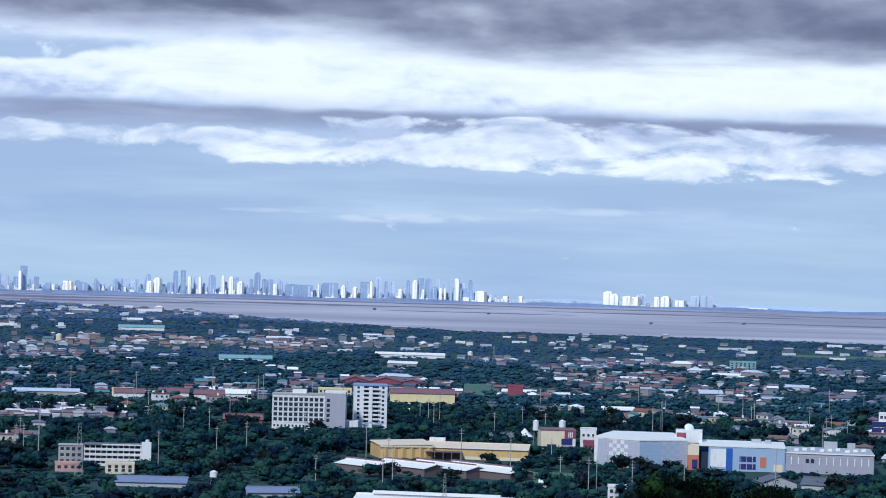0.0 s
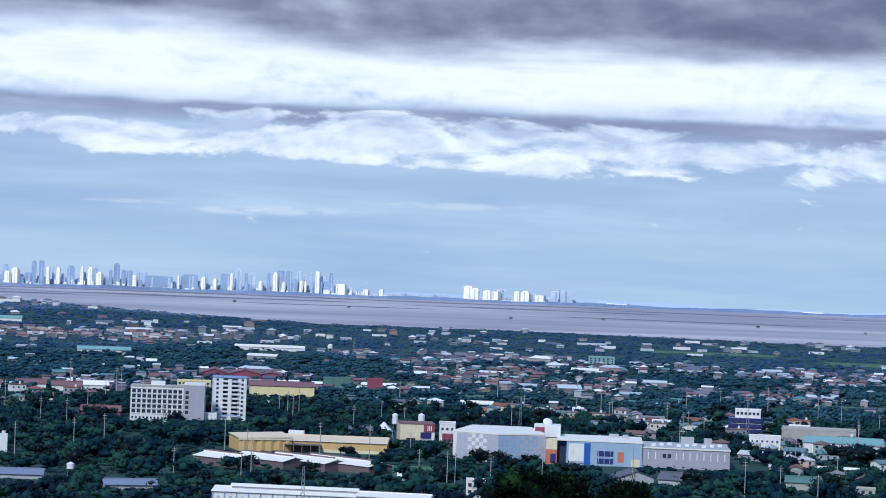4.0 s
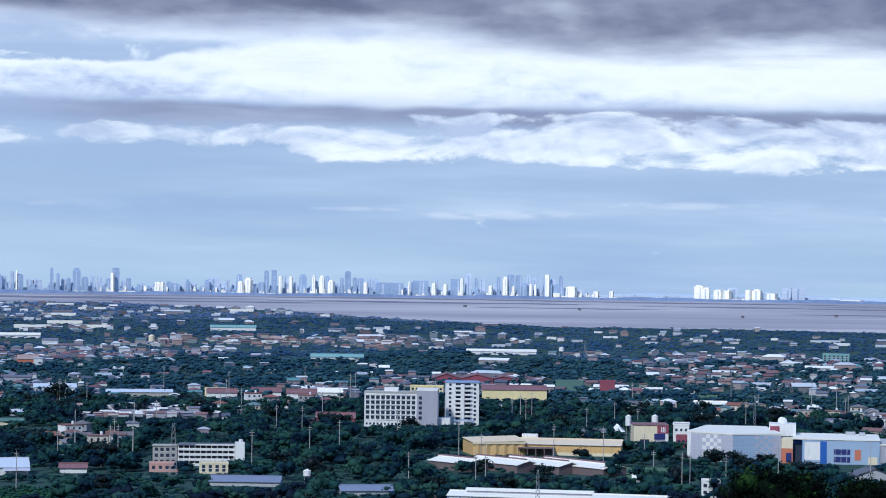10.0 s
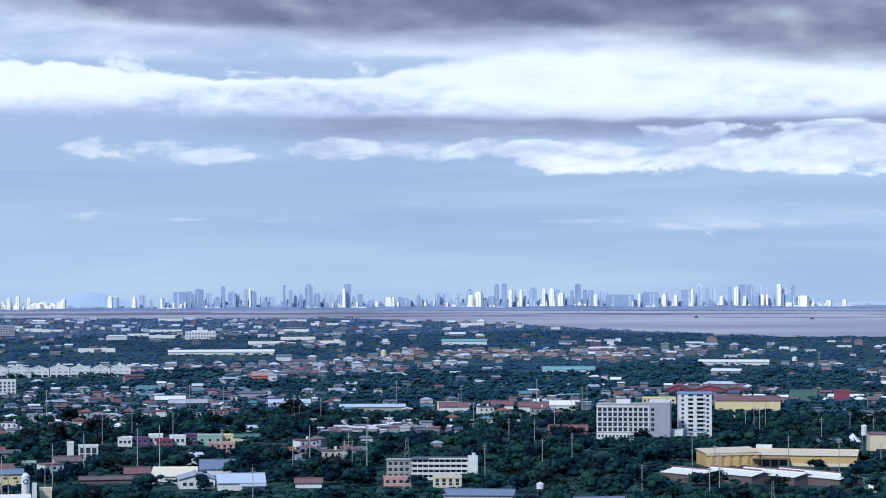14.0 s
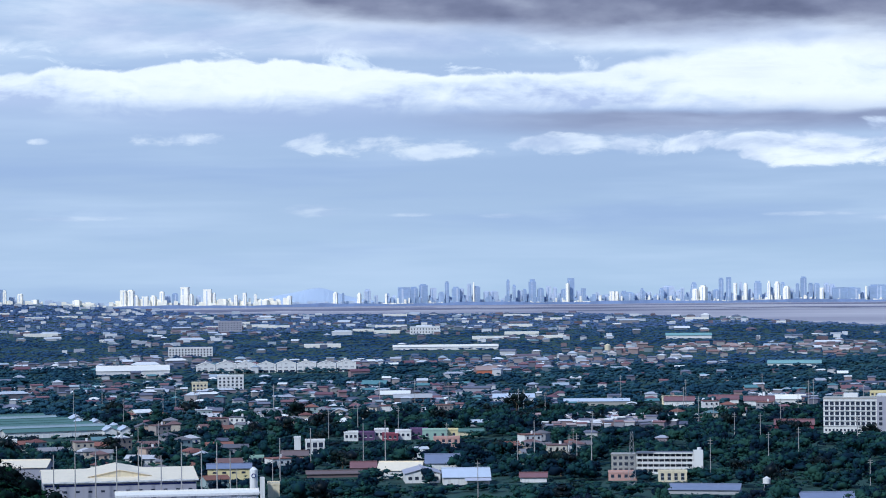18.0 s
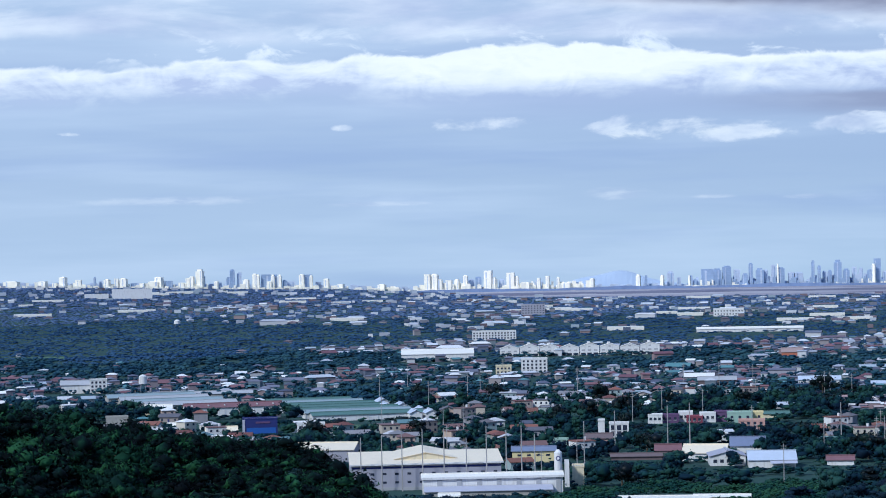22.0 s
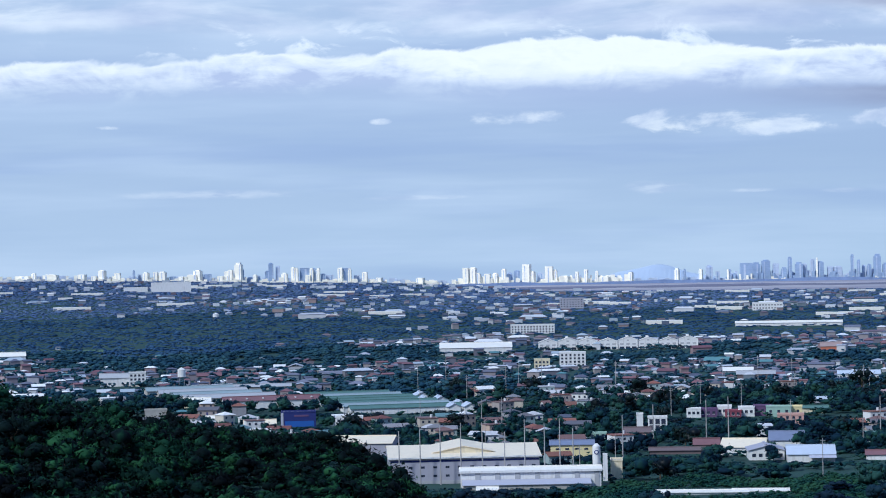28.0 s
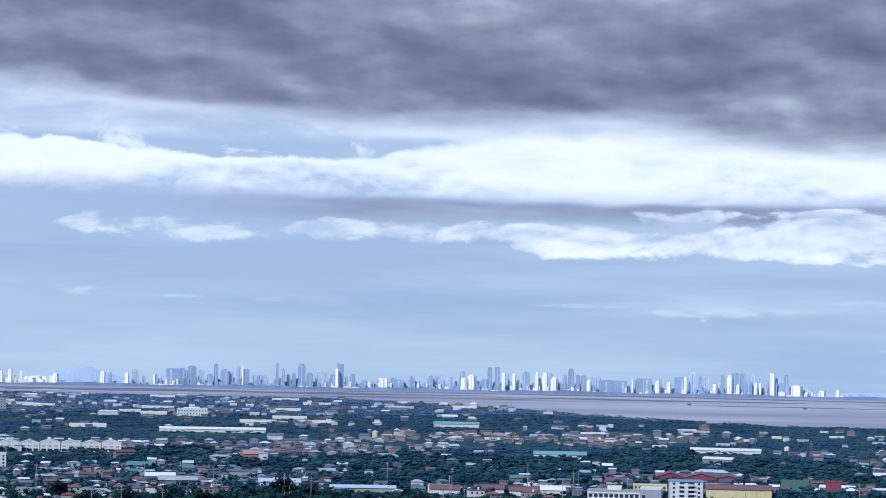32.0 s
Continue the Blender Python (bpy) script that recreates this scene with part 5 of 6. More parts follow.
block("white_shop_house", -16.22, 1362, 15, 9, 6.4, m_white, "white two-storey house with dark balcony", cols=5, rows=2, category="house")
shed("pale_roofed_shop", -18.25, 1376, 17, 10, 2.6, 2.4, m_white, m_creamroof, "low shop with a pale cream roof", category="shop")
shed("small_white_hut", -19.26, 1433, 10, 7, 2.2, 1.6, m_white, m_whiteroof, "small white-walled hut with pale roof", category="house")
block("grey_box_house", -20.6, 1483, 13, 8, 4.6, m_conc, "grey concrete box house", category="house")
shed("long_back_shed", -18.65, 1715, 67, 12, 3.0, 1.6, m_conc, m_grey, "long grey shed behind the market rows")
navy = block("navy_store", -17.37, 1388, 19, 10, 8.0, m_navy, "deep blue boxy store before long sheds")
part("white_pillar", Shape().box(-9.8, -8.4, -0.3, -0.02, -0.5, 8.0), m_palegrey, navy)
part("sign_band", Shape().box(-2.5, 5.5, -0.2, -0.02, 5.8, 6.8), m_purple, navy)
part("front_glass", Shape().box(-7.5, 8.5, -0.12, -0.02, 0.2, 3.4), m_deepblue, navy)
shed("white_house", -21.4, 1814, 28, 12, 6.0, 3.0, m_white, m_grey, "white two-storey house with grey roofs", category="house")
block("white_house_wing", -21.0, 1806, 12, 9, 9.6, m_white, "white three-storey house wing", cols=4, rows=3, category="house")
shed("orange_cottage", -24.18, 1878, 13, 9, 3.2, 2.4, m_pink, m_terra_isl, "orange-roofed cottage at a wood edge", category="house")
shed("red_roofed_house", -25.4, 2200, 34, 12, 5.2, 3.4, m_white, m_redroof, "white house with a red roof", category="house")
shed("white_villa", -24.0, 2239, 40, 12, 4.0, 3.4, m_white, m_whiteroof, "broad white villa among dark trees", category="house")
m_salmon = material("salmon_red_paint", (0.58, 0.17, 0.21), 0.6, vary=0.12, grain=0.3, stain=0.1)
block("orange_block", -25.05, 3163, 27, 14, 12.0, m_salmon, "salmon-red boxy building at a wood's edge", cols=6, rows=3)
block("white_long_block", -25.9, 3022, 60, 12, 9.4, m_white, "long white low-rise block beside woods", cols=18, rows=2)
block("far_low_warehouse", -21.0, 4255, 40, 30, 7.0, m_white, "low white wing beside a huge warehouse")
block("far_white_warehouse", -20.2, 4250, 67, 40, 15.5, m_white, "huge plain white warehouse far off")
block("far_white_block", -6.67, 3181, 38, 14, 9.0, m_white, "white low-rise block among far trees", cols=10, rows=2)
block("far_lilac_block", -11.1, 3381, 32, 16, 13.4, m_lilac, "pale grey mid-rise block far off", cols=8, rows=4)
block("white_offices", -12.0, 2572, 45, 14, 9.0, m_white, "white four-storey office block above houses", cols=14, rows=3)
block("white_flats", -11.1, 1925, 20, 12, 11.6, m_white, "white four-storey block of flats", cols=6, rows=4)
block("cream_flats", -11.8, 1918, 12, 10, 7.0, m_cream, "cream low-rise flats beside white ones", cols=4, rows=2)
shed("sports_hall", -13.3, 2169, 62, 34, 5.6, 3.6, m_white, m_whiteroof, "broad white sports hall with a low roof", bays=12)
shed("long_pale_shed", -6.2, 2679, 112, 16, 3.2, 1.8, m_white, m_whiteroof, "very long shed with a pale roof", bays=10)
shed("long_pale_shed", 5.44, 2395, 66, 18, 3.0, 1.6, m_white, m_whiteroof, "long shed with a bright white roof", bays=10)
shed("white_hall_far", 1.7, 2215, 46, 14, 4.0, 2.4, m_white, m_teal, "white hall with a greenish roof", bays=8)
shed("green_roof_far", -0.67, 2948, 53, 16, 3.6, 2.4, m_white, m_teal, "far hall with a pale teal roof")
shed("orange_house", -5.27, 2124, 17, 10, 4.2, 3.4, m_orange, m_terra_isl, "small house with orange walls and roof", category="house")
for k, a in enumerate((-0.9, 0.1, 0.9, 1.6)):
    shed("red_roofed_row", a, 1690 + 14 * (k % 2), 20, 12, 3.4, 2.6, m_white, m_whiteroof if k == 3 else m_redroof, "low row with a red roof", group="red-roofed row", category="row house")
shed("red_walled_house", 1.68, 1441, 22, 12, 4.6, 2.8, m_redpaint, m_redroof, "house with dull red walls and roof", category="house")
for k in range(8):
    up = (k * 5) % 3
    t = shed("terrace_house", -11.66 + 0.456 * k, 2216, 16.8, 12, 6.8 + 0.5 * up, 3.0, m_white, m_whiteroof, "white terrace house with a broad low gable", along="y", group="white terrace", category="row house", over=0.3)
    for x in (-5.4, 0, 5.4):
        part("window", Shape().box(x - 1.5, x + 1.5, -0.08, 0.03, 3.9, 5.2), m_grey, t)
        part("carport", Shape().box(x - 2.0, x + 2.0, -0.08, 0.03, 0.2, 2.3), m_glass, t)
    part("gable_vent", Shape().box(-1.0, 1.0, -0.08, 0.03, 7.3, 8.4), m_grey, t)
    part("party_wall", Shape().box(8.2, 8.6, -0.6, 12.2, -0.5, 7.6 + 0.5 * up), m_white, t)
    if up:
        part("dormer", Shape().box(-2.2, 0.4, 1.5, 6, 8.4 + 0.5 * up, 11.0 + 0.5 * up), m_white, t)

# ---- far city across the bay ----
WEST_TOWERS = [(-25.14, 34.1, 9.9, "w"), (-23.54, 30.3, 10.2, "w"), (-23.28, 8.3, 15.9, "w"), (-22.92, 28.8, 12.9, "w"), (-22.22, 15.2, 12.9, "w"),
    (-21.94, 9.1, 10.2, "w"), (-21.77, 12.9, 21.6, "w"), (-21.41, 11.4, 15.9, "w"), (-21.03, 4.6, 21.6, "b"), (-20.9, 7.6, 14.0, "g"),
    (-20.78, 10.6, 17.8, "w"), (-20.55, 7.6, 19.0, "w"), (-20.41, 13.7, 19.7, "w"), (-20.15, 11.4, 10.2, "b"), (-19.98, 9.9, 10.2, "w"),
    (-19.73, 19.0, 14.0, "w"), (-19.62, 15.2, 22.8, "w"), (-19.51, 7.6, 15.2, "b"), (-19.36, 13.7, 15.2, "b"), (-19.09, 11.4, 12.1, "w"),
    (-18.94, 7.6, 12.9, "w")]
AIRPORT_TOWERS = [(-18.95, 7.6, 21.2, "w"), (-18.87, 9.1, 24.3, "w"), (-18.69, 14.4, 38.3, "w"), (-18.58, 6.1, 25.0, "b"), (-18.31, 7.6, 15.5, "w"),
    (-18.21, 6.1, 12.9, "b"), (-18.02, 7.6, 23.1, "b"), (-17.93, 9.1, 38.3, "b"), (-17.77, 8.3, 32.6, "g"), (-17.64, 11.4, 19.3, "w"),
    (-17.44, 7.6, 30.7, "w"), (-17.36, 6.1, 29.6, "w"), (-17.17, 19.0, 28.8, "b"), (-17.02, 6.8, 28.8, "w"), (-16.87, 6.8, 28.8, "w"),
    (-16.95, 6.1, 28.8, "b"), (-17.1, 9.1, 15.5, "w")]
AIRPORT_TOWERS_MORE = [(-16.74, 7.6, 18.2, "b"), (-16.6, 15.2, 15.5, "g"), (-16.37, 9.9, 29.6, "w"), (-16.22, 15.2, 28.8, "b"), (-16.15, 6.1, 28.1, "w"),
    (-15.97, 9.9, 14.4, "g"), (-15.81, 9.9, 21.2, "w"), (-15.49, 11.4, 10.6, "w"), (-14.56, 15.2, 12.9, "w"), (-13.51, 11.4, 34.5, "w"),
    (-13.35, 13.7, 35.7, "w"), (-13.24, 11.4, 25.0, "w"), (-13.02, 11.4, 23.1, "w"), (-12.84, 9.9, 25.0, "w"), (-12.64, 8.3, 32.6, "w"),
    (-12.49, 11.4, 25.0, "g"), (-12.33, 11.4, 28.8, "b"), (-12.15, 11.4, 26.9, "w")]
MIDDLE_TOWERS = [(-12.13, 15.1, 40.4, "w"), (-12.01, 11.3, 27.2, "w"), (-11.79, 11.3, 23.4, "g"), (-11.61, 15.1, 35.5, "w"), (-11.47, 7.6, 29.1, "w"),
    (-11.28, 18.9, 16.6, "w"), (-10.97, 6.0, 24.2, "w"), (-10.77, 6.8, 28.0, "w"), (-10.95, 15.1, 18.9, "g"), (-10.52, 5.3, 25.3, "w"),
    (-10.38, 22.7, 14.0, "w"), (-10.09, 15.1, 14.0, "b"), (-9.76, 8.3, 21.5, "w")]
BAY_TOWERS = [(-8.71, 8.3, 27.3, "w"), (-8.52, 4.6, 25.4, "b"), (-8.17, 6.8, 25.4, "w"), (-7.96, 12.9, 31.9, "g"), (-7.77, 7.6, 19.7, "g"),
    (-7.55, 3.8, 23.5, "w"), (-7.5, 5.3, 23.5, "b"), (-7.12, 22.8, 34.9, "b"), (-6.9, 15.2, 35.7, "b"), (-6.68, 15.2, 40.6, "b"),
    (-6.46, 11.4, 33.0, "g"), (-6.28, 11.4, 25.4, "b"), (-6.15, 7.6, 45.5, "b"), (-5.95, 15.2, 34.9, "b"), (-5.82, 9.5, 31.9, "g"),
    (-5.64, 7.6, 40.6, "g"), (-5.55, 3.0, 43.2, "w"), (-5.47, 12.9, 35.7, "b"), (-5.25, 11.4, 25.4, "g"), (-5.07, 15.2, 25.4, "g"),
    (-4.76, 6.1, 48.2, "b"), (-4.62, 6.1, 37.9, "b"), (-4.5, 7.6, 27.3, "g"), (-4.38, 7.6, 29.2, "b"), (-4.2, 13.7, 48.2, "b"),
    (-4.01, 11.4, 31.1, "b"), (-3.83, 8.3, 34.1, "g")]
OLD_CITY_TOWERS = [(-3.84, 9.9, 34.1, "g"), (-3.69, 7.6, 32.2, "g"), (-3.49, 9.9, 28.4, "b"), (-3.32, 12.1, 49.3, "b"), (-3.42, 6.1, 39.8, "w"),
    (-3.15, 9.1, 24.7, "g"), (-3.04, 9.1, 29.2, "b"), (-2.67, 4.6, 15.2, "w"), (-2.4, 9.9, 22.8, "w"), (-2.3, 6.8, 22.8, "w"),
    (-2.13, 7.6, 23.9, "b"), (-2.02, 22.8, 20.9, "b"), (-1.71, 6.1, 28.4, "b"), (-1.67, 7.6, 22.8, "b"), (-1.42, 7.6, 14.0, "b"),
    (-1.27, 9.1, 28.4, "b"), (-1.11, 22.8, 32.2, "g"), (-0.89, 11.4, 24.7, "g"), (-0.8, 7.6, 28.4, "g"), (-0.61, 3.0, 26.5, "b"),
    (-0.54, 10.6, 39.1, "b"), (-0.53, 9.9, 26.5, "w"), (-0.36, 13.7, 33.0, "w")]
OLD_CITY_TOWERS_MORE = [(-0.22, 15.2, 20.9, "g"), (-0.04, 11.4, 24.7, "b"), (0.08, 8.3, 47.4, "b"), (0.25, 9.1, 48.2, "b"), (0.38, 6.1, 36.8, "w"),
    (0.51, 5.3, 37.9, "g"), (0.61, 6.8, 36.8, "w"), (0.73, 7.6, 24.7, "g"), (0.9, 14.4, 40.6, "b"), (1.14, 5.3, 40.6, "w"), (1.2, 7.6, 28.4, "b"),
    (1.32, 9.1, 39.1, "w"), (1.46, 8.3, 37.9, "b"), (1.52, 11.4, 30.3, "w"), (1.67, 7.6, 24.7, "g"), (1.79, 6.1, 35.3, "b"),
    (1.93, 10.6, 48.2, "b"), (2.09, 7.6, 36.0, "b"), (2.22, 11.4, 35.3, "b"), (2.32, 7.6, 26.5, "w"), (2.44, 9.1, 35.3, "g"),
    (2.57, 11.4, 33.0, "g"), (2.88, 34.1, 26.5, "b")]
PORT_TOWERS = [(2.7, 22.7, 26.5, "b"), (3.06, 22.7, 25.7, "b"), (3.31, 3.0, 29.5, "w"), (3.5, 18.9, 31.4, "b"), (3.67, 15.1, 31.4, "b"),
    (3.87, 8.3, 27.6, "w"), (3.96, 5.3, 37.8, "g"), (4.13, 7.6, 25.7, "w"), (4.38, 16.6, 35.2, "b"), (4.51, 5.3, 37.0, "w"),
    (4.67, 14.4, 46.1, "g"), (4.85, 5.3, 37.8, "b"), (4.99, 10.6, 38.9, "g"), (5.17, 7.6, 23.8, "w"), (5.28, 9.1, 25.7, "g"),
    (5.36, 6.0, 40.8, "b"), (5.5, 9.1, 41.6, "w"), (5.65, 11.3, 45.4, "b")]
PORT_TOWERS_MORE = [(5.82, 10.6, 45.4, "b"), (5.69, 5.3, 23.8, "w"), (6.04, 7.6, 46.5, "g"), (6.18, 8.3, 40.1, "g"), (5.95, 11.3, 29.5, "b"),
    (6.09, 6.0, 27.6, "w"), (6.19, 3.8, 27.6, "w"), (6.33, 5.3, 45.4, "g"), (6.46, 8.3, 46.5, "w"), (6.59, 11.3, 37.8, "g"), (6.78, 6.8, 44.6, "b"),
    (6.48, 16.6, 29.5, "b"), (6.7, 15.1, 27.6, "b"), (6.99, 18.9, 23.8, "w"), (7.18, 7.6, 20.0, "g"), (7.57, 9.8, 15.1, "w"),
    (7.92, 7.6, 16.3, "w"), (8.43, 7.6, 10.6, "g"), (9.12, 7.6, 10.6, "g")]
EAST_TOWERS = [(6.77, 11.9, 23.7, "b"), (9.9, 17.8, 29.7, "w"), (10.06, 13.3, 26.0, "w"), (10.32, 16.3, 22.2, "w"), (10.5, 16.3, 20.8, "w"),
    (10.67, 19.3, 26.0, "g"), (11.01, 10.4, 22.2, "w"), (11.2, 16.3, 23.7, "w"), (11.4, 11.9, 18.5, "g"), (11.53, 17.8, 16.3, "w"),
    (11.87, 16.3, 26.0, "g"), (12.15, 25.2, 28.2, "g"), (13.3, 44.5, 5.9, "w")]
r = random.Random(11)
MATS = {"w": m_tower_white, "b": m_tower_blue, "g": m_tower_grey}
LABELS = {"w": "pale sunlit high-rise on the far shore", "b": "haze-tinted blue-grey high-rise on the far shore", "g": "hazy grey high-rise on the far shore"}


def skyscraper(az, wide, high, kind):
    """A far tower: shaft, set-back crown, and a vertical strip of the other tone."""
    d = 4888 + (14 if kind == "g" else 6 if kind == "b" else 0) + r.uniform(0, 5)
    ob = tagged(thing("skyscraper", az, d, r.uniform(-34, -14) if kind == "w" else r.uniform(0, 14)), LABELS[kind], "skyscraper", "far skyline")
    deep = min(wide * r.uniform(0.6, 0.9), 14)
    top = r.choice((0.0, 0.05, 0.10)) if high > 12 else 0.0
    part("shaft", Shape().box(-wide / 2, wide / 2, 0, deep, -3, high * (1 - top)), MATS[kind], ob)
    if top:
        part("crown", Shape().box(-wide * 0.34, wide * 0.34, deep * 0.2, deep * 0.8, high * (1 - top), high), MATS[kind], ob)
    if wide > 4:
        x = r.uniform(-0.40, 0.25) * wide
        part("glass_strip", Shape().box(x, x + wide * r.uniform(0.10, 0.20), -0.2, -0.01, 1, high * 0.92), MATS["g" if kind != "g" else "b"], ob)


for row in (WEST_TOWERS, AIRPORT_TOWERS, AIRPORT_TOWERS_MORE, MIDDLE_TOWERS, BAY_TOWERS, OLD_CITY_TOWERS, OLD_CITY_TOWERS_MORE, PORT_TOWERS, PORT_TOWERS_MORE, EAST_TOWERS):
    for az, wide, high, kind in row:
        skyscraper(az, wide, high, kind)
skyscraper(-25.8, 9, 20, "b")


def low_blocks(name, count, a0, a1, d0, d1, wide, high, mat, label, seed):
    q = np.random.default_rng(seed)
    s = Shape()
    for k in range(count):
        az, d = q.uniform(a0, a1), q.uniform(d0, d1)
        if d < 4870 and d > shore(az) - 40 or d < 3500 and town(az, d) < 0.35:
            continue
        x, y = spot(az, d)
        wd, h = q.uniform(*wide), q.uniform(*high)
        s.box(-wd / 2, wd / 2, 0, wd * 0.5, -2, h, pose(x, y, ground_at(az, d), 0, 0, -az))
    tagged(new(name, s.mesh(name, mat)), label, "buildings", kind="stuff")


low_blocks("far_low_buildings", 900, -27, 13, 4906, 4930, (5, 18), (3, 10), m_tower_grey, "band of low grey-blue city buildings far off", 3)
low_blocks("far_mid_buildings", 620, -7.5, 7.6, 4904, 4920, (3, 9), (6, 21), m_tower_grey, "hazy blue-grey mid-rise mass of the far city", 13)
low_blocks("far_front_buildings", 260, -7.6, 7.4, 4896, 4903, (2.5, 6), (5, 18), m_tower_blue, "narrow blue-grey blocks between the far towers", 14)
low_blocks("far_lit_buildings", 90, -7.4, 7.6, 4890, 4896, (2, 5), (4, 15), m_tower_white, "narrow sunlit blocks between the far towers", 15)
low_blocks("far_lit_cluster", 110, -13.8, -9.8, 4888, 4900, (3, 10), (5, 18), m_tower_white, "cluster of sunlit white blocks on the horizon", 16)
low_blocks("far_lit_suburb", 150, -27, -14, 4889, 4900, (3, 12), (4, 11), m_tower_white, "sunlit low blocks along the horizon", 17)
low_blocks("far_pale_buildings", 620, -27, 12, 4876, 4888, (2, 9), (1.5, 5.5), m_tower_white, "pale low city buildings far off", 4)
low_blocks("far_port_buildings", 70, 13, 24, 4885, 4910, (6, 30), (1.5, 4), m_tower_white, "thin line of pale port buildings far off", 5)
# scattered pale roofs towards the horizon
low_blocks("far_roofs", 360, -28, 3, 2700, 4850, (4, 15), (3.0, 4.2), m_lightroof_isl, "scattered pale roofs among far tree cover", 8)
low_blocks("bayside_roofs", 80, 0, 21, 2500, 3080, (5, 20), (2.0, 2.9), m_lightroof_isl, "scattered pale roofs near the bay shore", 9)
low_blocks("far_dull_roofs", 330, -28, 3, 2700, 4860, (4, 13), (3.2, 4.6), m_roof_isl, "scattered haze-muted roofs among far tree cover", 10)
low_blocks("far_long_sheds", 75, -28, 2, 2750, 4800, (20, 52), (3.0, 3.9), m_whiteroof, "long pale sheds strung out across the far plain", 21)
s = Shape()
for k in range(105):
    a = -17 + k * 0.4
    h0, h1 = (4.6 + 1.2 * math.sin(j * 0.7) + 0.8 * math.sin(j * 2.3) for j in (k, k + 1))
    s.add([(*spot(a, 4872), -2), (*spot(a + 0.4, 4872), -2), (*spot(a + 0.4, 4875), h1), (*spot(a, 4875), h0), (*spot(a, 4880), 0), (*spot(a + 0.4, 4880), 0)], [(0, 1, 2, 3), (3, 2, 5, 4)])
tagged(new("far_shore_woods", s.mesh("far_shore_woods", m_shorewood)), "low wooded strip along the far shore in haze blue", "woods", kind="stuff")
low_blocks("horizon_roofs", 130, -28, -9, 4300, 4875, (3, 15), (4.5, 6), m_lightroof_isl, "thin line of pale sheds on the horizon", 12)
# low far headland and a faint mountain
s = Shape()
for k in range(60):
    a = 8 + k * 0.4
    h0, h1 = (9 + 3.5 * math.sin(j * 0.21) + 1.5 * math.sin(j * 0.9) for j in (k, k + 1))
    s.add([(*spot(a, 4950), -2), (*spot(a + 0.4, 4950), -2), (*spot(a + 0.4, 4958), max(h1, 1.5)), (*spot(a, 4958), max(h0, 1.5)), (*spot(a, 4966), -2), (*spot(a + 0.4, 4966), -2)], [(0, 1, 2, 3), (3, 2, 5, 4)])
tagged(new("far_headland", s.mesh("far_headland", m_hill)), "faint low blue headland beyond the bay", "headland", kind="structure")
s = Shape()
for k in range(40):
    u0, u1 = k / 40, (k + 1) / 40
    f = lambda u: 31 * math.exp(-((u - 0.52) / 0.23) ** 2) + 2.5 * math.sin(u * 25) * math.exp(-((u - 0.5) / 0.3) ** 2)
    a0, a1 = -11.6 + 4.6 * u0, -11.6 + 4.6 * u1
    s.add([(*spot(a0, 4940), -2), (*spot(a1, 4940), -2), (*spot(a1, 4962), f(u1) + 2), (*spot(a0, 4962), f(u0) + 2), (*spot(a0, 4985), -2), (*spot(a1, 4985), -2)], [(0, 1, 2, 3), (3, 2, 5, 4)])
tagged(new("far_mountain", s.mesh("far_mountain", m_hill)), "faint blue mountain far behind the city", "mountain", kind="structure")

# ---- houses of the plain ----


def house(wide, deep, high, kind, seed):
    """One house, with walls, roof, door and windows, at the origin and facing the viewer."""
    q = random.Random(seed)
    ob = new("house")
    part("wall", Shape().box(-wide / 2, wide / 2, 0, deep, -1, high), m_housewall, ob)
    if kind == "hip":
        part("roof", Shape().hip(-wide / 2, wide / 2, 0, deep, high, deep * 0.22, 0.6), m_houseroof, ob)
    elif kind == "flat":
        part("roof", Shape().box(-wide / 2 - 0.3, wide / 2 + 0.3, -0.3, deep + 0.3, high, high + 0.35), m_houseroof, ob)
        part("roof_tank", Shape().cyl(wide * 0.2, deep * 0.6, high + 0.3, high + 1.9, 0.7, 0.7, 8), m_white, ob)
    else:
        for x in (-wide / 2, wide / 2):
            part("gable_wall", Shape().add([(x, 0.0, high - 0.02), (x, deep, high - 0.02), (x, deep / 2, high + deep * 0.2)], [(0, 1, 2)]), m_housewall, ob)
        part("roof", Shape().gable(-wide / 2, wide / 2, 0, deep, high + 0.1, deep * 0.21, 0.6), m_houseroof, ob)
    floors = 2 if high > 4.5 else 1
    cols = max(2, int(wide / 3.2))
    for f in range(floors):
        for c in range(cols):
            x = -wide / 2 + wide * (c + 0.5) / cols
            if f == 0 and c == cols // 2:
                part("door", Shape().box(x - 0.55, x + 0.55, -0.06, 0.04, -0.2, 2.1), m_navy, ob)
            else:
                part("window", Shape().box(x - 0.6, x + 0.6, -0.06, 0.04, 1.0 + f * 2.9, 2.3 + f * 2.9), m_glass, ob)
    return ob


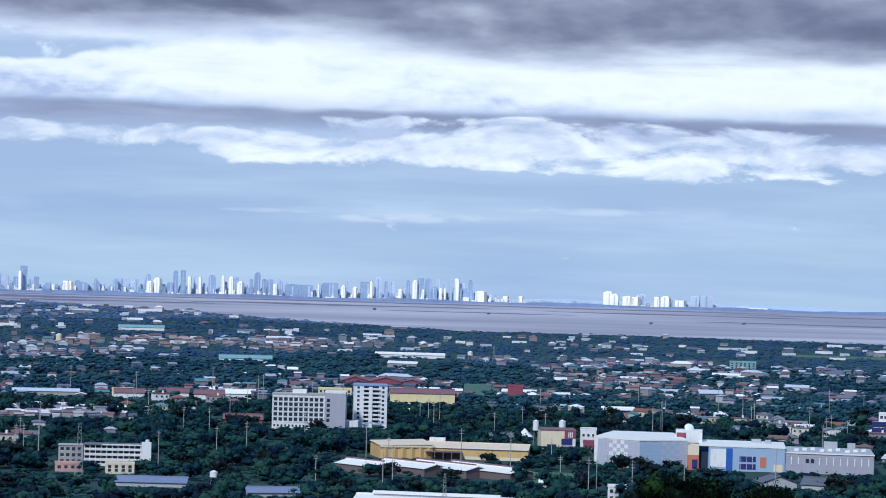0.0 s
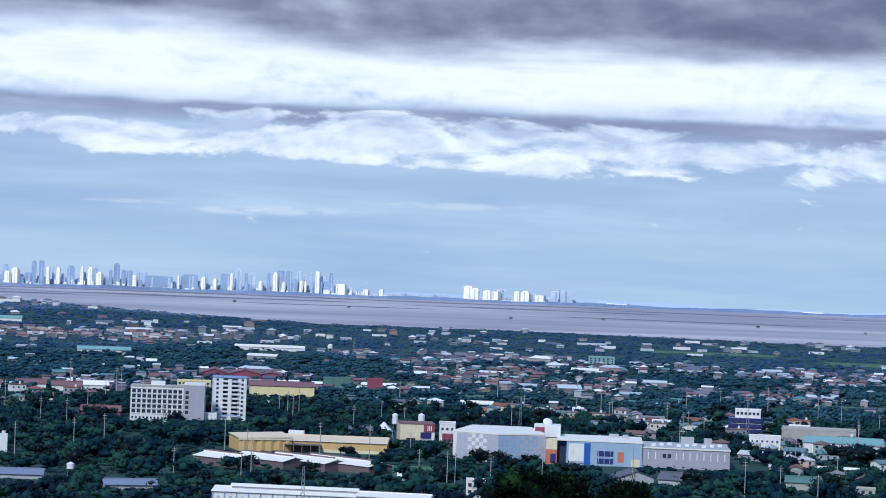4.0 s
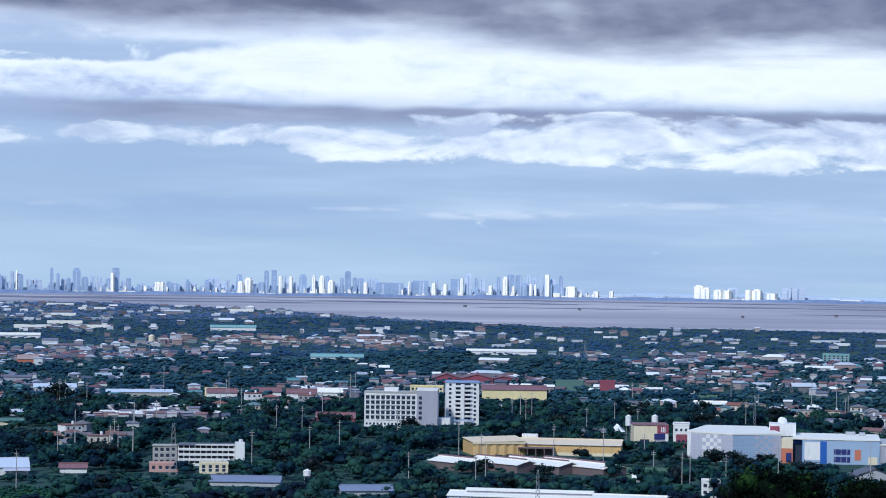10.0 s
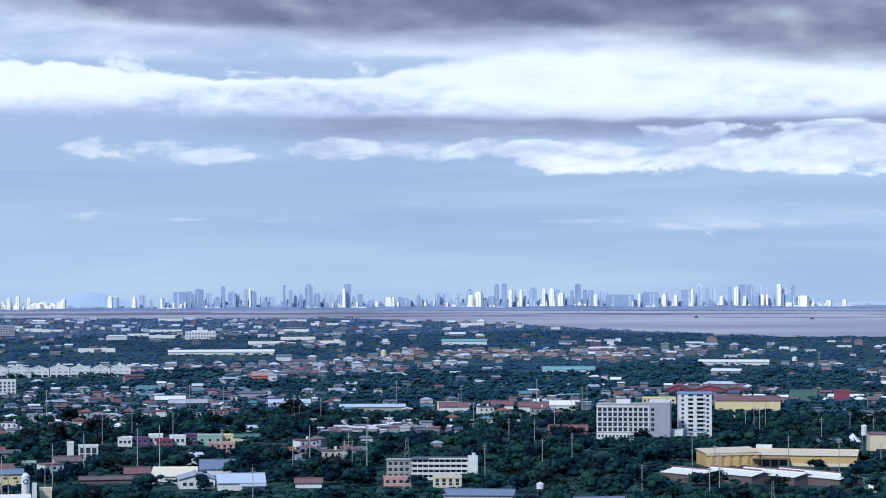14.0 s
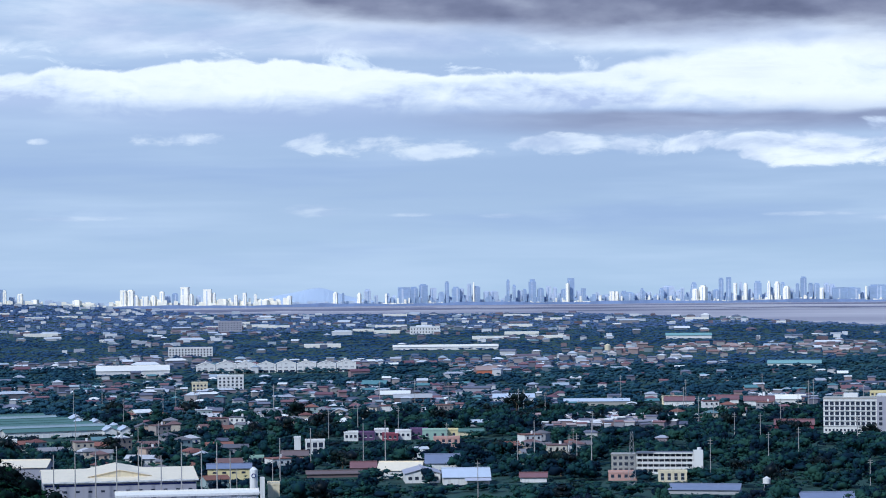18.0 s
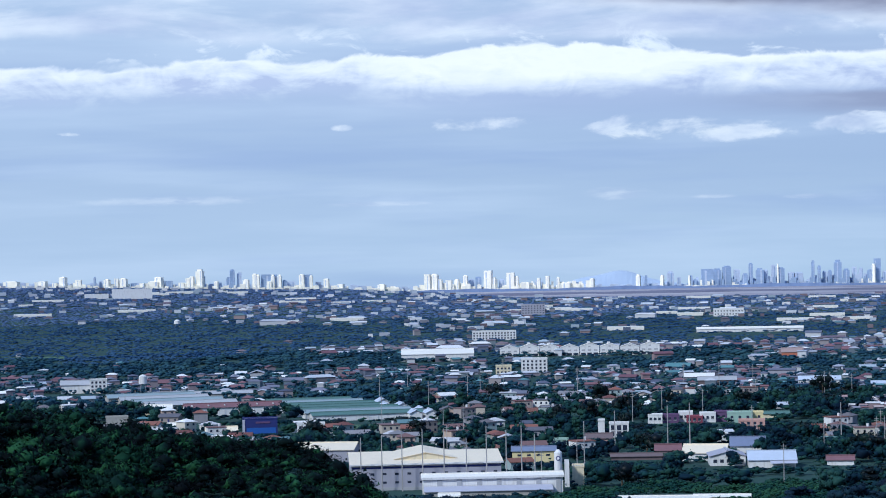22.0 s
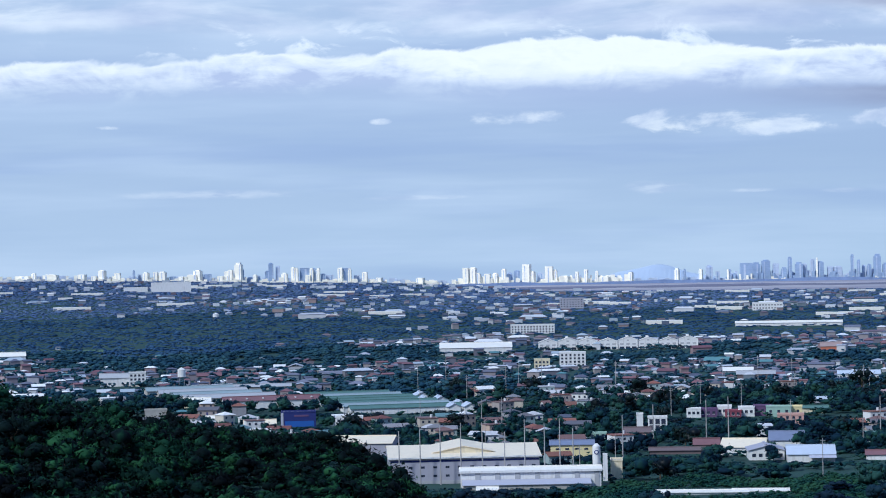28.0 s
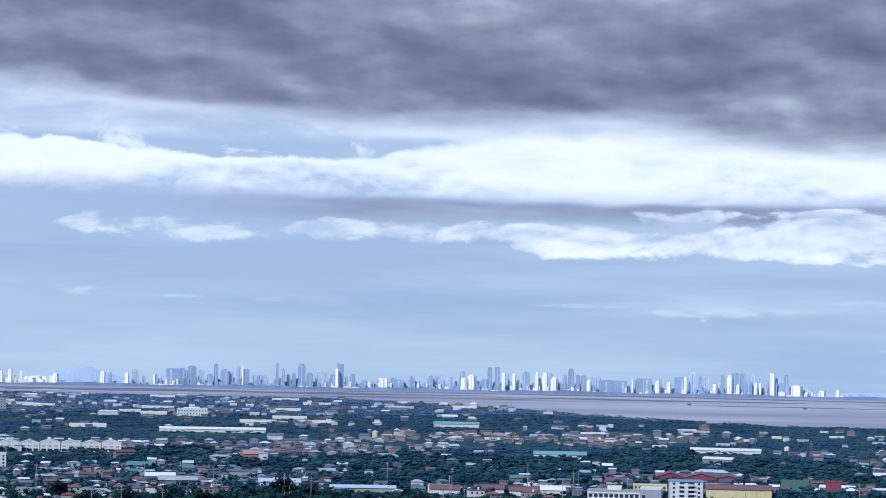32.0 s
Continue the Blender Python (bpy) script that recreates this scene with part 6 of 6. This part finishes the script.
HOUSES = [(house(9, 8, 3.2, "hip", 1), 9), (house(11, 8, 3.4, "gable", 2), 11), (house(8, 8, 6.0, "hip", 3), 9), (house(12, 9, 3.2, "gable", 4), 12), (house(10, 9, 6.2, "flat", 5), 10), (house(14, 8, 3.4, "gable", 6), 14)]
HOUSE_LABELS = ["small bungalow with a hipped roof among trees", "long low house with a gabled sheet roof", "two-storey house with a hipped roof", "low house with a broad gabled roof", "flat-roofed two-storey house with a roof tank", "long row house with a sheet roof"]
placed = 0
q = random.Random(23)
tries = 0
while placed < 240 and tries < 30000:
    tries += 1
    az, d = q.uniform(-27, 21), math.sqrt(q.uniform(985 ** 2, 1640 ** 2))
    if in_field(az, d) or town(az, d) < 0.62 or ground_at(az, d) > 1.5:
        continue
    x, y = spot(az, d)
    k = q.randrange(len(HOUSES))
    base, size = HOUSES[k]
    if not is_free(x, y, size * 0.62) or free_height(az, d) < 5:
        continue
    m = pose(x, y, 0, 0, 0, -az + q.choice((0, 90, 12, -14, 30)) + q.uniform(-8, 8))
    ob = copy_thing(base, m)
    tagged(ob, HOUSE_LABELS[k], "house", "houses of the plain")
    TAKEN.append((x, y, size * 0.6))
    placed += 1
for base, _ in HOUSES:
    for o in (*base.children_recursive, base):
        bpy.data.objects.remove(o)

# farther houses, joined by kind of roof
grid = {}


def grid_free(x, y, r):
    i, j = int(x // 20), int(y // 20)
    for a in (i - 1, i, i + 1):
        for b in (j - 1, j, j + 1):
            for (u, v, s) in grid.get((a, b), ()):
                if (x - u) ** 2 + (y - v) ** 2 < (r + s) ** 2:
                    return False
    grid.setdefault((i, j), []).append((x, y, r))
    return True


for (u, v, s) in TAKEN:
    if s < 20:
        grid.setdefault((int(u // 20), int(v // 20)), []).append((u, v, s))
BIG = [t for t in TAKEN if t[2] >= 20]
shapes = {k: (Shape(), Shape()) for k in ("village", "town", "terra", "pale")}
n_far, tries = 0, 0
while n_far < 2350 and tries < 110000:
    tries += 1
    az, d = q.uniform(-28, 22), math.sqrt(q.uniform(1240 ** 2, 4150 ** 2))
    if d > shore(az) - 60:
        continue
    if d > 2450 and q.random() < 0.45:
        continue
    lim = (0.60 if d > 1600 else 0.75) + (0.05 if az > 4 and d < 2400 else 0.0)
    if in_field(az, d) or town(az, d) < (lim + (0.45 if d > 2450 else 0.22) if q.random() > 0.06 else 0.1):
        continue
    x, y = spot(az, d)
    wd = q.uniform(4.5, 9.5) * (1.0 + max(0, d - 2200) / 3500)
    if q.random() < 0.08:
        wd *= q.uniform(1.8, 3.4)
    if not all((x - a) ** 2 + (y - b) ** 2 > (c + wd / 2) ** 2 for a, b, c in BIG) or not grid_free(x, y, wd * 0.5):
        continue
    if free_height(az, d) < 6:
        continue
    kind = "pale" if wd > 17 and q.random() < 0.75 else "town"
    if abs(az) < 3.2 and 2380 < d < 2720 and q.random() < 0.7 or 5 < az < 17 and 1850 < d < 2150 and q.random() < 0.35:
        kind = "terra"
    elif q.random() < (0.13 if d < 2350 else 0.20):
        kind = "pale"
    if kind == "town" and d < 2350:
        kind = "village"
    dp, h = min(wd, 12) * q.uniform(0.6, 0.9), q.uniform(1.9, 2.8) if q.random() < 0.8 else q.uniform(4.0, 5.4)
    m = pose(x, y, ground_at(az, d), 0, 0, -az + q.uniform(-18, 18) + (90 if q.random() < 0.2 and wd < 16 else 0))
    shapes[kind][0].box(-wd / 2, wd / 2, 0, dp, -1, h, m)
    if q.random() < 0.45:
        shapes[kind][1].hip(-wd / 2, wd / 2, 0, dp, h, dp * q.uniform(0.15, 0.28), 0.5, 0.45, m)
    else:
        shapes[kind][1].gable(-wd / 2, wd / 2, 0, dp, h + 0.1, dp * q.uniform(0.12, 0.26), 0.5, "x", 0.2, m)
    n_far += 1
for kind, roofs, lab in (("village", m_roof_near_isl, "crowded mixed-roof houses of the plain"), ("town", m_roof_isl, "far houses with haze-muted mixed roofs"), ("terra", m_terra_isl, "village houses with terracotta roofs"), ("pale", m_lightroof_isl, "pale-roofed sheds and halls among the houses")):
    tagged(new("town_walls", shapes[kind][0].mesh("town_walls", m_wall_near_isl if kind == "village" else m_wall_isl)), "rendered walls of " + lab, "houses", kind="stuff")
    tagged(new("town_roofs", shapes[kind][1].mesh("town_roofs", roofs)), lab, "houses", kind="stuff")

# ---- trees ----
NEAR_CROWNS = [crown_shape(2, 11, 260, 0.8, 100 + k, False, 0.2) for k in range(8)]
SPUR_CROWNS = [crown_shape(1, 13, 620, 0.8, 150 + k, True) for k in range(8)]
MID_CROWNS = [((v - np.array([0, 0, 0.16])) * np.array([1.25, 1.25, 0.86]), f) for v, f in (crown_shape(0, 6, 22, 0.85, 200 + k, False, 0.22) for k in range(8))]
FAR_CROWNS = [((v - np.array([0, 0, 0.27])) * np.array([1.35, 1.35, 0.85]), f) for v, f in (crown_shape(0, 3, 0, 0.7, 300 + k, False, 0.16) for k in range(8))]


def tree_objects(spots, name, label, group, shapes, leaf):
    """Single trees, each with a trunk and a crown on shared meshes."""
    crowns = [fast_mesh("crown", v, f, leaf) for v, f in shapes]
    s = Shape().cyl(0, 0, -0.1, 0.5, 0.035, 0.018, 7)
    for k in range(4):
        a = k * 1.7
        s.beam((0, 0, 0.28 + 0.04 * k), (0.22 * math.cos(a), 0.22 * math.sin(a), 0.52 + 0.02 * k), 0.012)
    trunk = s.mesh("trunk", m_bark)
    for i, (x, y, z, wide, high, turn) in enumerate(spots):
        ob = tagged(new(name), label, "tree", group)
        ob.matrix_world = Matrix.Translation((x, y, z)) @ pose(0, 0, 0, 0, 0, math.degrees(turn)) @ Matrix.Diagonal((wide, wide, high, 1))
        for n, me in (("trunk", trunk), ("crown", crowns[i % len(crowns)])):
            o = new(n, me)
            o.parent = ob


# wooded spur
spur = []
q = np.random.default_rng(31)
while len(spur) < 1500:
    az, d = q.uniform(-29, -12.5), q.uniform(400, 760)
    g = ground_at(az, d)
    if g < 16:
        continue
    x, y = spot(az, d)
    wide = q.uniform(5.5, 9.5) if q.random() < 0.7 else q.uniform(10, 14)
    spur.append((x, y, g - 0.5, wide, 1.8 + wide * q.uniform(0.5, 0.8), q.uniform(0, 6.28)))
spur.sort(key=lambda p: p[0] ** 2 + p[1] ** 2)
tree_objects(spur[::6], "spur_tree", "dense dark green broadleaf tree on a wooded spur", "trees on the spur", SPUR_CROWNS, m_leaf_spur_tree)
rest = [p for i, p in enumerate(spur) if i % 6]
scatter(SPUR_CROWNS, rest, m_leaf_spur, "spur_woods", "dark green broadleaf woods covering a spur", "woods")

# low growth that covers the spur's slope
low = []
while len(low) < 1500:
    az, d = q.uniform(-29, -12.0), q.uniform(380, 700)
    g = ground_at(az, d)
    if g > 10:
        low.append((*spot(az, d), g - 1.2, q.uniform(6, 11), q.uniform(3.5, 5.5), q.uniform(0, 6.28)))
scatter([crown_shape(0, 7, 110, 0.8, 170 + k, True) for k in range(5)], low, m_leaf_spur, "spur_undergrowth", "dark green undergrowth between trees on a spur", "bushes")

# trees of the plain
near, mid, far, farthest = [], [], [], []
tries = 0
while tries < 125000:
    tries += 1
    az, d = q.uniform(-28.5, 22), math.sqrt(q.uniform(930 ** 2, 4870 ** 2))
    if d > shore(az) - 12 or in_field(az, d) or in_scrub(az, d) and q.random() < 0.94:
        continue
    u = town(az, d)
    keep = 1.0 if u < 0.6 else (0.95 if u < 0.9 else 0.85)
    if d > 2400:
        keep *= 0.75
    if q.random() > keep:
        continue
    if d < 1600 and len(near) > 2500 or d > 2400 and len(far) + len(farthest) > 26000:
        continue
    if 1600 <= d <= 2300 and len(mid) > 7200:
        continue
    x, y = spot(az, d)
    wide = q.uniform(8, 16) * (1 + max(0, d - 1700) / 2300)
    high = q.uniform(6.0, 12.5) * (1.0 if d < 1700 else max(0.5, 1.0 - (d - 1700) / 2200))
    if u > 0.75:
        high, wide = high * 0.85, wide * 0.8
    if d > shore(az) - 250:
        high = min(high, q.uniform(3, 6))
    lim = free_height(az, d)
    if lim < 3.0:
        continue
    if high > lim:
        high, wide = lim, min(wide, lim * 1.6)
    if d < 1700 and not is_free(x, y, wide * 0.25):
        continue
    row = (x, y, ground_at(az, d) - 0.4, wide, high * 1.15, q.uniform(0, 6.28))
    (near if d < 1600 else mid if d < 2300 + 220 * noise.noise((x / 150, 0.3, 1.7)) else far if d < 3350 + 300 * noise.noise((x / 200, 0.5, 4.4)) else farthest).append(row)
near.sort(key=lambda p: p[0] ** 2 + p[1] ** 2)
tree_objects(near[:300], "broadleaf_tree", "round-crowned green broadleaf tree on the plain", "trees of the plain", NEAR_CROWNS, m_leaf)
scatter(NEAR_CROWNS, near[300:], m_leaf_isl, "near_woods", "green broadleaf trees between houses and halls", "woods", True)
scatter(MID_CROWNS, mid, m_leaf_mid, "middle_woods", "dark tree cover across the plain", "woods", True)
scatter(FAR_CROWNS, far, m_leaf_far, "far_woods", "tree cover towards the bay, tinted haze blue", "woods", True)
for k in range(3200):
    az, d = q.uniform(-28.5, -12.0), q.uniform(4000, 4935)
    if d < shore(az) - 15 or az < -13.2:
        farthest.append((*spot(az, d), ground_at(az, d) - 0.4, q.uniform(16, 34), q.uniform(3.5, 6.5), q.uniform(0, 6.28)))
scatter(FAR_CROWNS, farthest, m_leaf_farthest, "farthest_woods", "tree cover near the horizon, paled to haze blue", "woods", True)


# undergrowth that closes the gaps between the trees
bushes = []
while len(bushes) < 6400:
    az, d = q.uniform(-28, 22), math.sqrt(q.uniform(940 ** 2, 1750 ** 2))
    x, y = spot(az, d)
    lim = min(free_height(az, d), 4.5)
    if lim < 0.4 or in_field(az, d) or in_scrub(az, d) or ground_at(az, d) > 12 or not is_free(x, y, 1.0):
        continue
    bushes.append((x, y, ground_at(az, d) - 1.0, q.uniform(8, 15), (lim + 1.0) * q.uniform(0.8, 1.25), q.uniform(0, 6.28)))
scatter([crown_shape(0, 3, 14, 0.8, 500 + k) for k in range(5)], bushes, m_leaf_isl, "undergrowth", "dense green bushes and undergrowth between trees", "bushes", True)


# open green scrub on the flat below the slope
m_scrub = material("green_scrub", None, 0.85, vary=0.35, grain=0.16, stops=even((0.006, 0.030, 0.034), (0.010, 0.046, 0.042), (0.017, 0.062, 0.048), (0.026, 0.078, 0.046)), rnd="clump", hard=False, spec=0.08)
scrub = []
while len(scrub) < 1300:
    az, d = q.uniform(-11.6, -4.4), q.uniform(945, 1072)
    x, y = spot(az, d)
    if in_scrub(az, d) and is_free(x, y, 2.0):
        scrub.append((x, y, ground_at(az, d) - 0.8, q.uniform(5, 9), q.uniform(2.6, 4.6), q.uniform(0, 6.28)))
scatter([crown_shape(0, 6, 60, 0.8, 520 + k, False, 0.2) for k in range(5)], scrub, m_scrub, "green_scrub", "low dense bright green scrub on open ground", "scrub", True)


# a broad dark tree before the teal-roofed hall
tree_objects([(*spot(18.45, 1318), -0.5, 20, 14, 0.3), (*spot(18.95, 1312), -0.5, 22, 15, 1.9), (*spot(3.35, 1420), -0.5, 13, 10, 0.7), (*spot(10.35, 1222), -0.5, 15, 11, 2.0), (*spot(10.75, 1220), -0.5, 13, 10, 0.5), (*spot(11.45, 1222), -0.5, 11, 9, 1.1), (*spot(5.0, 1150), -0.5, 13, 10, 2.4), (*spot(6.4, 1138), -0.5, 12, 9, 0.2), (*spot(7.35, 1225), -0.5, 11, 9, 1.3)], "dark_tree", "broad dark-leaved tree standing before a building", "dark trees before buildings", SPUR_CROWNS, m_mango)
q3 = random.Random(91)
dark = []
while len(dark) < 75:
    az, d = q3.uniform(-20, 19), math.sqrt(q3.uniform(1000 ** 2, 1650 ** 2))
    x, y = spot(az, d)
    wide = q3.uniform(11, 19)
    high = min(wide * q3.uniform(0.7, 0.9), free_height(az, d))
    if high < 5 or in_field(az, d) or in_scrub(az, d) or ground_at(az, d) > 3 or not is_free(x, y, wide * 0.45):
        continue
    dark.append((x, y, ground_at(az, d) - 0.5, wide, high * 1.2, q3.uniform(0, 6.28)))
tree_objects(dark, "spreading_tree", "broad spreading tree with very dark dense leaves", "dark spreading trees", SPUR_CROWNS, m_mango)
# crowded strip of small pale shacks
q2 = random.Random(41)
wl, rf = Shape(), Shape()
for k in range(170):
    az, d = -2.6 + q2.gauss(0, 0.75), 1505 + q2.uniform(-35, 55)
    x, y = spot(az, d)
    wd, h = q2.uniform(3.5, 7.5), q2.uniform(2.4, 4.6)
    m = pose(x, y, 0, 0, 0, -az + q2.uniform(-25, 25))
    wl.box(-wd / 2, wd / 2, 0, wd * 0.8, -0.5, h, m)
    rf.gable(-wd / 2, wd / 2, 0, wd * 0.8, h + 0.1, wd * 0.12, 0.3, "x", 0.15, m)
tagged(new("shack_walls", wl.mesh("shack_walls", m_wall_near_isl)), "walls of crowded small pale shacks", "houses", kind="stuff")
tagged(new("shack_roofs", rf.mesh("shack_roofs", m_shackroof)), "pale sheet roofs of crowded shacks", "houses", kind="stuff")

# treetops just below the viewpoint
def near_tree(az, d, top, wide, seed):
    z = ground_at(az, d)
    high = top - z
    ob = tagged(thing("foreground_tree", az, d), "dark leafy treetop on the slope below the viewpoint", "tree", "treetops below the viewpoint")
    s = Shape().cyl(0, 0, -0.5, high * 0.6, 0.30, 0.14, 9)
    for k in range(7):
        a = k * 2.4
        s.beam((0, 0, high * (0.4 + 0.03 * k)), (wide * 0.3 * math.cos(a), wide * 0.3 * math.sin(a), high * (0.72 + 0.03 * (k % 4))), 0.07, 5)
    part("trunk", s, m_bark, ob)
    v, f = crown_shape(4, 40, 11000, 0.8, seed, True)
    v = v * np.array([wide, wide, wide * 1.15])
    v[:, 2] += high - v[:, 2].max()
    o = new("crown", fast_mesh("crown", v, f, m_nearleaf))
    o.parent = ob


near_tree(11.66, 175, 91.14, 6.4, 401)
near_tree(13.67, 180, 90.36, 4.0, 402)
near_tree(14.87, 178, 88.68, 2.6, 403)

# ---- poles and masts ----


def pole(az, d, high, arms=True, label="tall grey concrete utility pole", r=0.24):
    ob = tagged(thing("utility_pole", az, d), label, "pole", "utility poles")
    part("shaft", Shape().cyl(0, 0, -0.5, high, r, r * 0.6, 7), m_pole, ob)
    for z in (0.93, 0.86) if arms else ():
        part("crossarm", Shape().box(-1.1, 1.1, -0.08, 0.08, high * z, high * z + 0.16), m_pole, ob)


for az, d, high in ((-15.1, 1052, 23), (-14.62, 1052, 24), (-14.16, 1052, 25), (-13.69, 1053, 26), (-13.2, 1053, 26), (-12.69, 1053, 22), (-12.23, 1052, 27), (-11.78, 1052, 25), (-11.43, 1053, 27), (-11.13, 1053, 23), (-10.0, 1150, 21), (-9.3, 1200, 22), (-8.1, 1215, 23), (-7.6, 1190, 26), (-4.2, 1240, 22), (-2.9, 1230, 23)):
    pole(az, d, high, False, "tall slender grey steel mast beside a hall", 0.32)
q = random.Random(77)
for k in range(120):
    d = math.sqrt(q.uniform(1060 ** 2, 1750 ** 2))
    az = q.uniform(-16, 19.5)
    if is_free(*spot(az, d), 0.5):
        pole(az, d, q.uniform(13, 21))


def lattice_mast(az, d, high, wide):
    ob = tagged(thing("lattice_mast", az, d), "slender grey steel lattice mast", "mast")
    c = [(-1, -1), (1, -1), (1, 1), (-1, 1)]
    for x, y in c:
        part("leg", Shape().beam((x * wide, y * wide, -0.5), (x * wide * 0.25, y * wide * 0.25, high), 0.10), m_steel, ob)
    s = Shape()
    n = 9
    for k in range(n):
        f0, f1 = (wide * (1 - 0.75 * j / n) for j in (k, k + 1))
        z0, z1 = high * k / n, high * (k + 1) / n
        for i in range(4):
            a, b = c[i], c[(i + 1) % 4]
            s.beam((a[0] * f0, a[1] * f0, z0), (b[0] * f1, b[1] * f1, z1), 0.06)
            s.beam((b[0] * f0, b[1] * f0, z0), (a[0] * f1, a[1] * f1, z1), 0.06)
    part("bracing", s, m_steel, ob)
    return ob


lattice_mast(-1.99, 1113, 25, 2.0)
lattice_mast(16.35, 1470, 24, 1.2)
lattice_mast(7.35, 2350, 16, 1.6)
lattice_mast(-25.55, 1931, 28, 2.2)
lattice_mast(6.31, 963, 19.5, 1.2)
lattice_mast(11.2, 1470, 20, 0.9)

for k, (az, d, h) in enumerate(((16.3, 3120, 11), (16.6, 3110, 13), (17.9, 3120, 10), (19.8, 3100, 14))):
    mast = tagged(thing("shore_mast", az, d), "thin grey mast at the bay shore", "mast", "masts at the bay shore")
    part("shaft", Shape().cyl(0, 0, -0.5, h, 0.35, 0.2, 6), m_pole, mast)
for k, (az, d) in enumerate(((10.9, 3760), (13.0, 3900), (16.5, 3820), (4.6, 4150), (7.2, 4060), (18.9, 3700))):
    hut = tagged(thing("fishing_hut", az, d, k * 17.0, -0.6), "small dark fishing hut on stilts in the bay", "hut", "fishing huts in the bay")
    part("cabin", Shape().box(-2.4, 2.4, -1.8, 1.8, 1.2, 3.0), m_brown, hut)
    part("roof", Shape().gable(-2.4, 2.4, -1.8, 1.8, 3.1, 1.0, 0.3), m_darkroof, hut)
    for x in (-2, 2):
        for y in (-1.5, 1.5):
            part("stilt", Shape().cyl(x, y, -3, 1.2, 0.14, 0.14, 6), m_bark, hut)
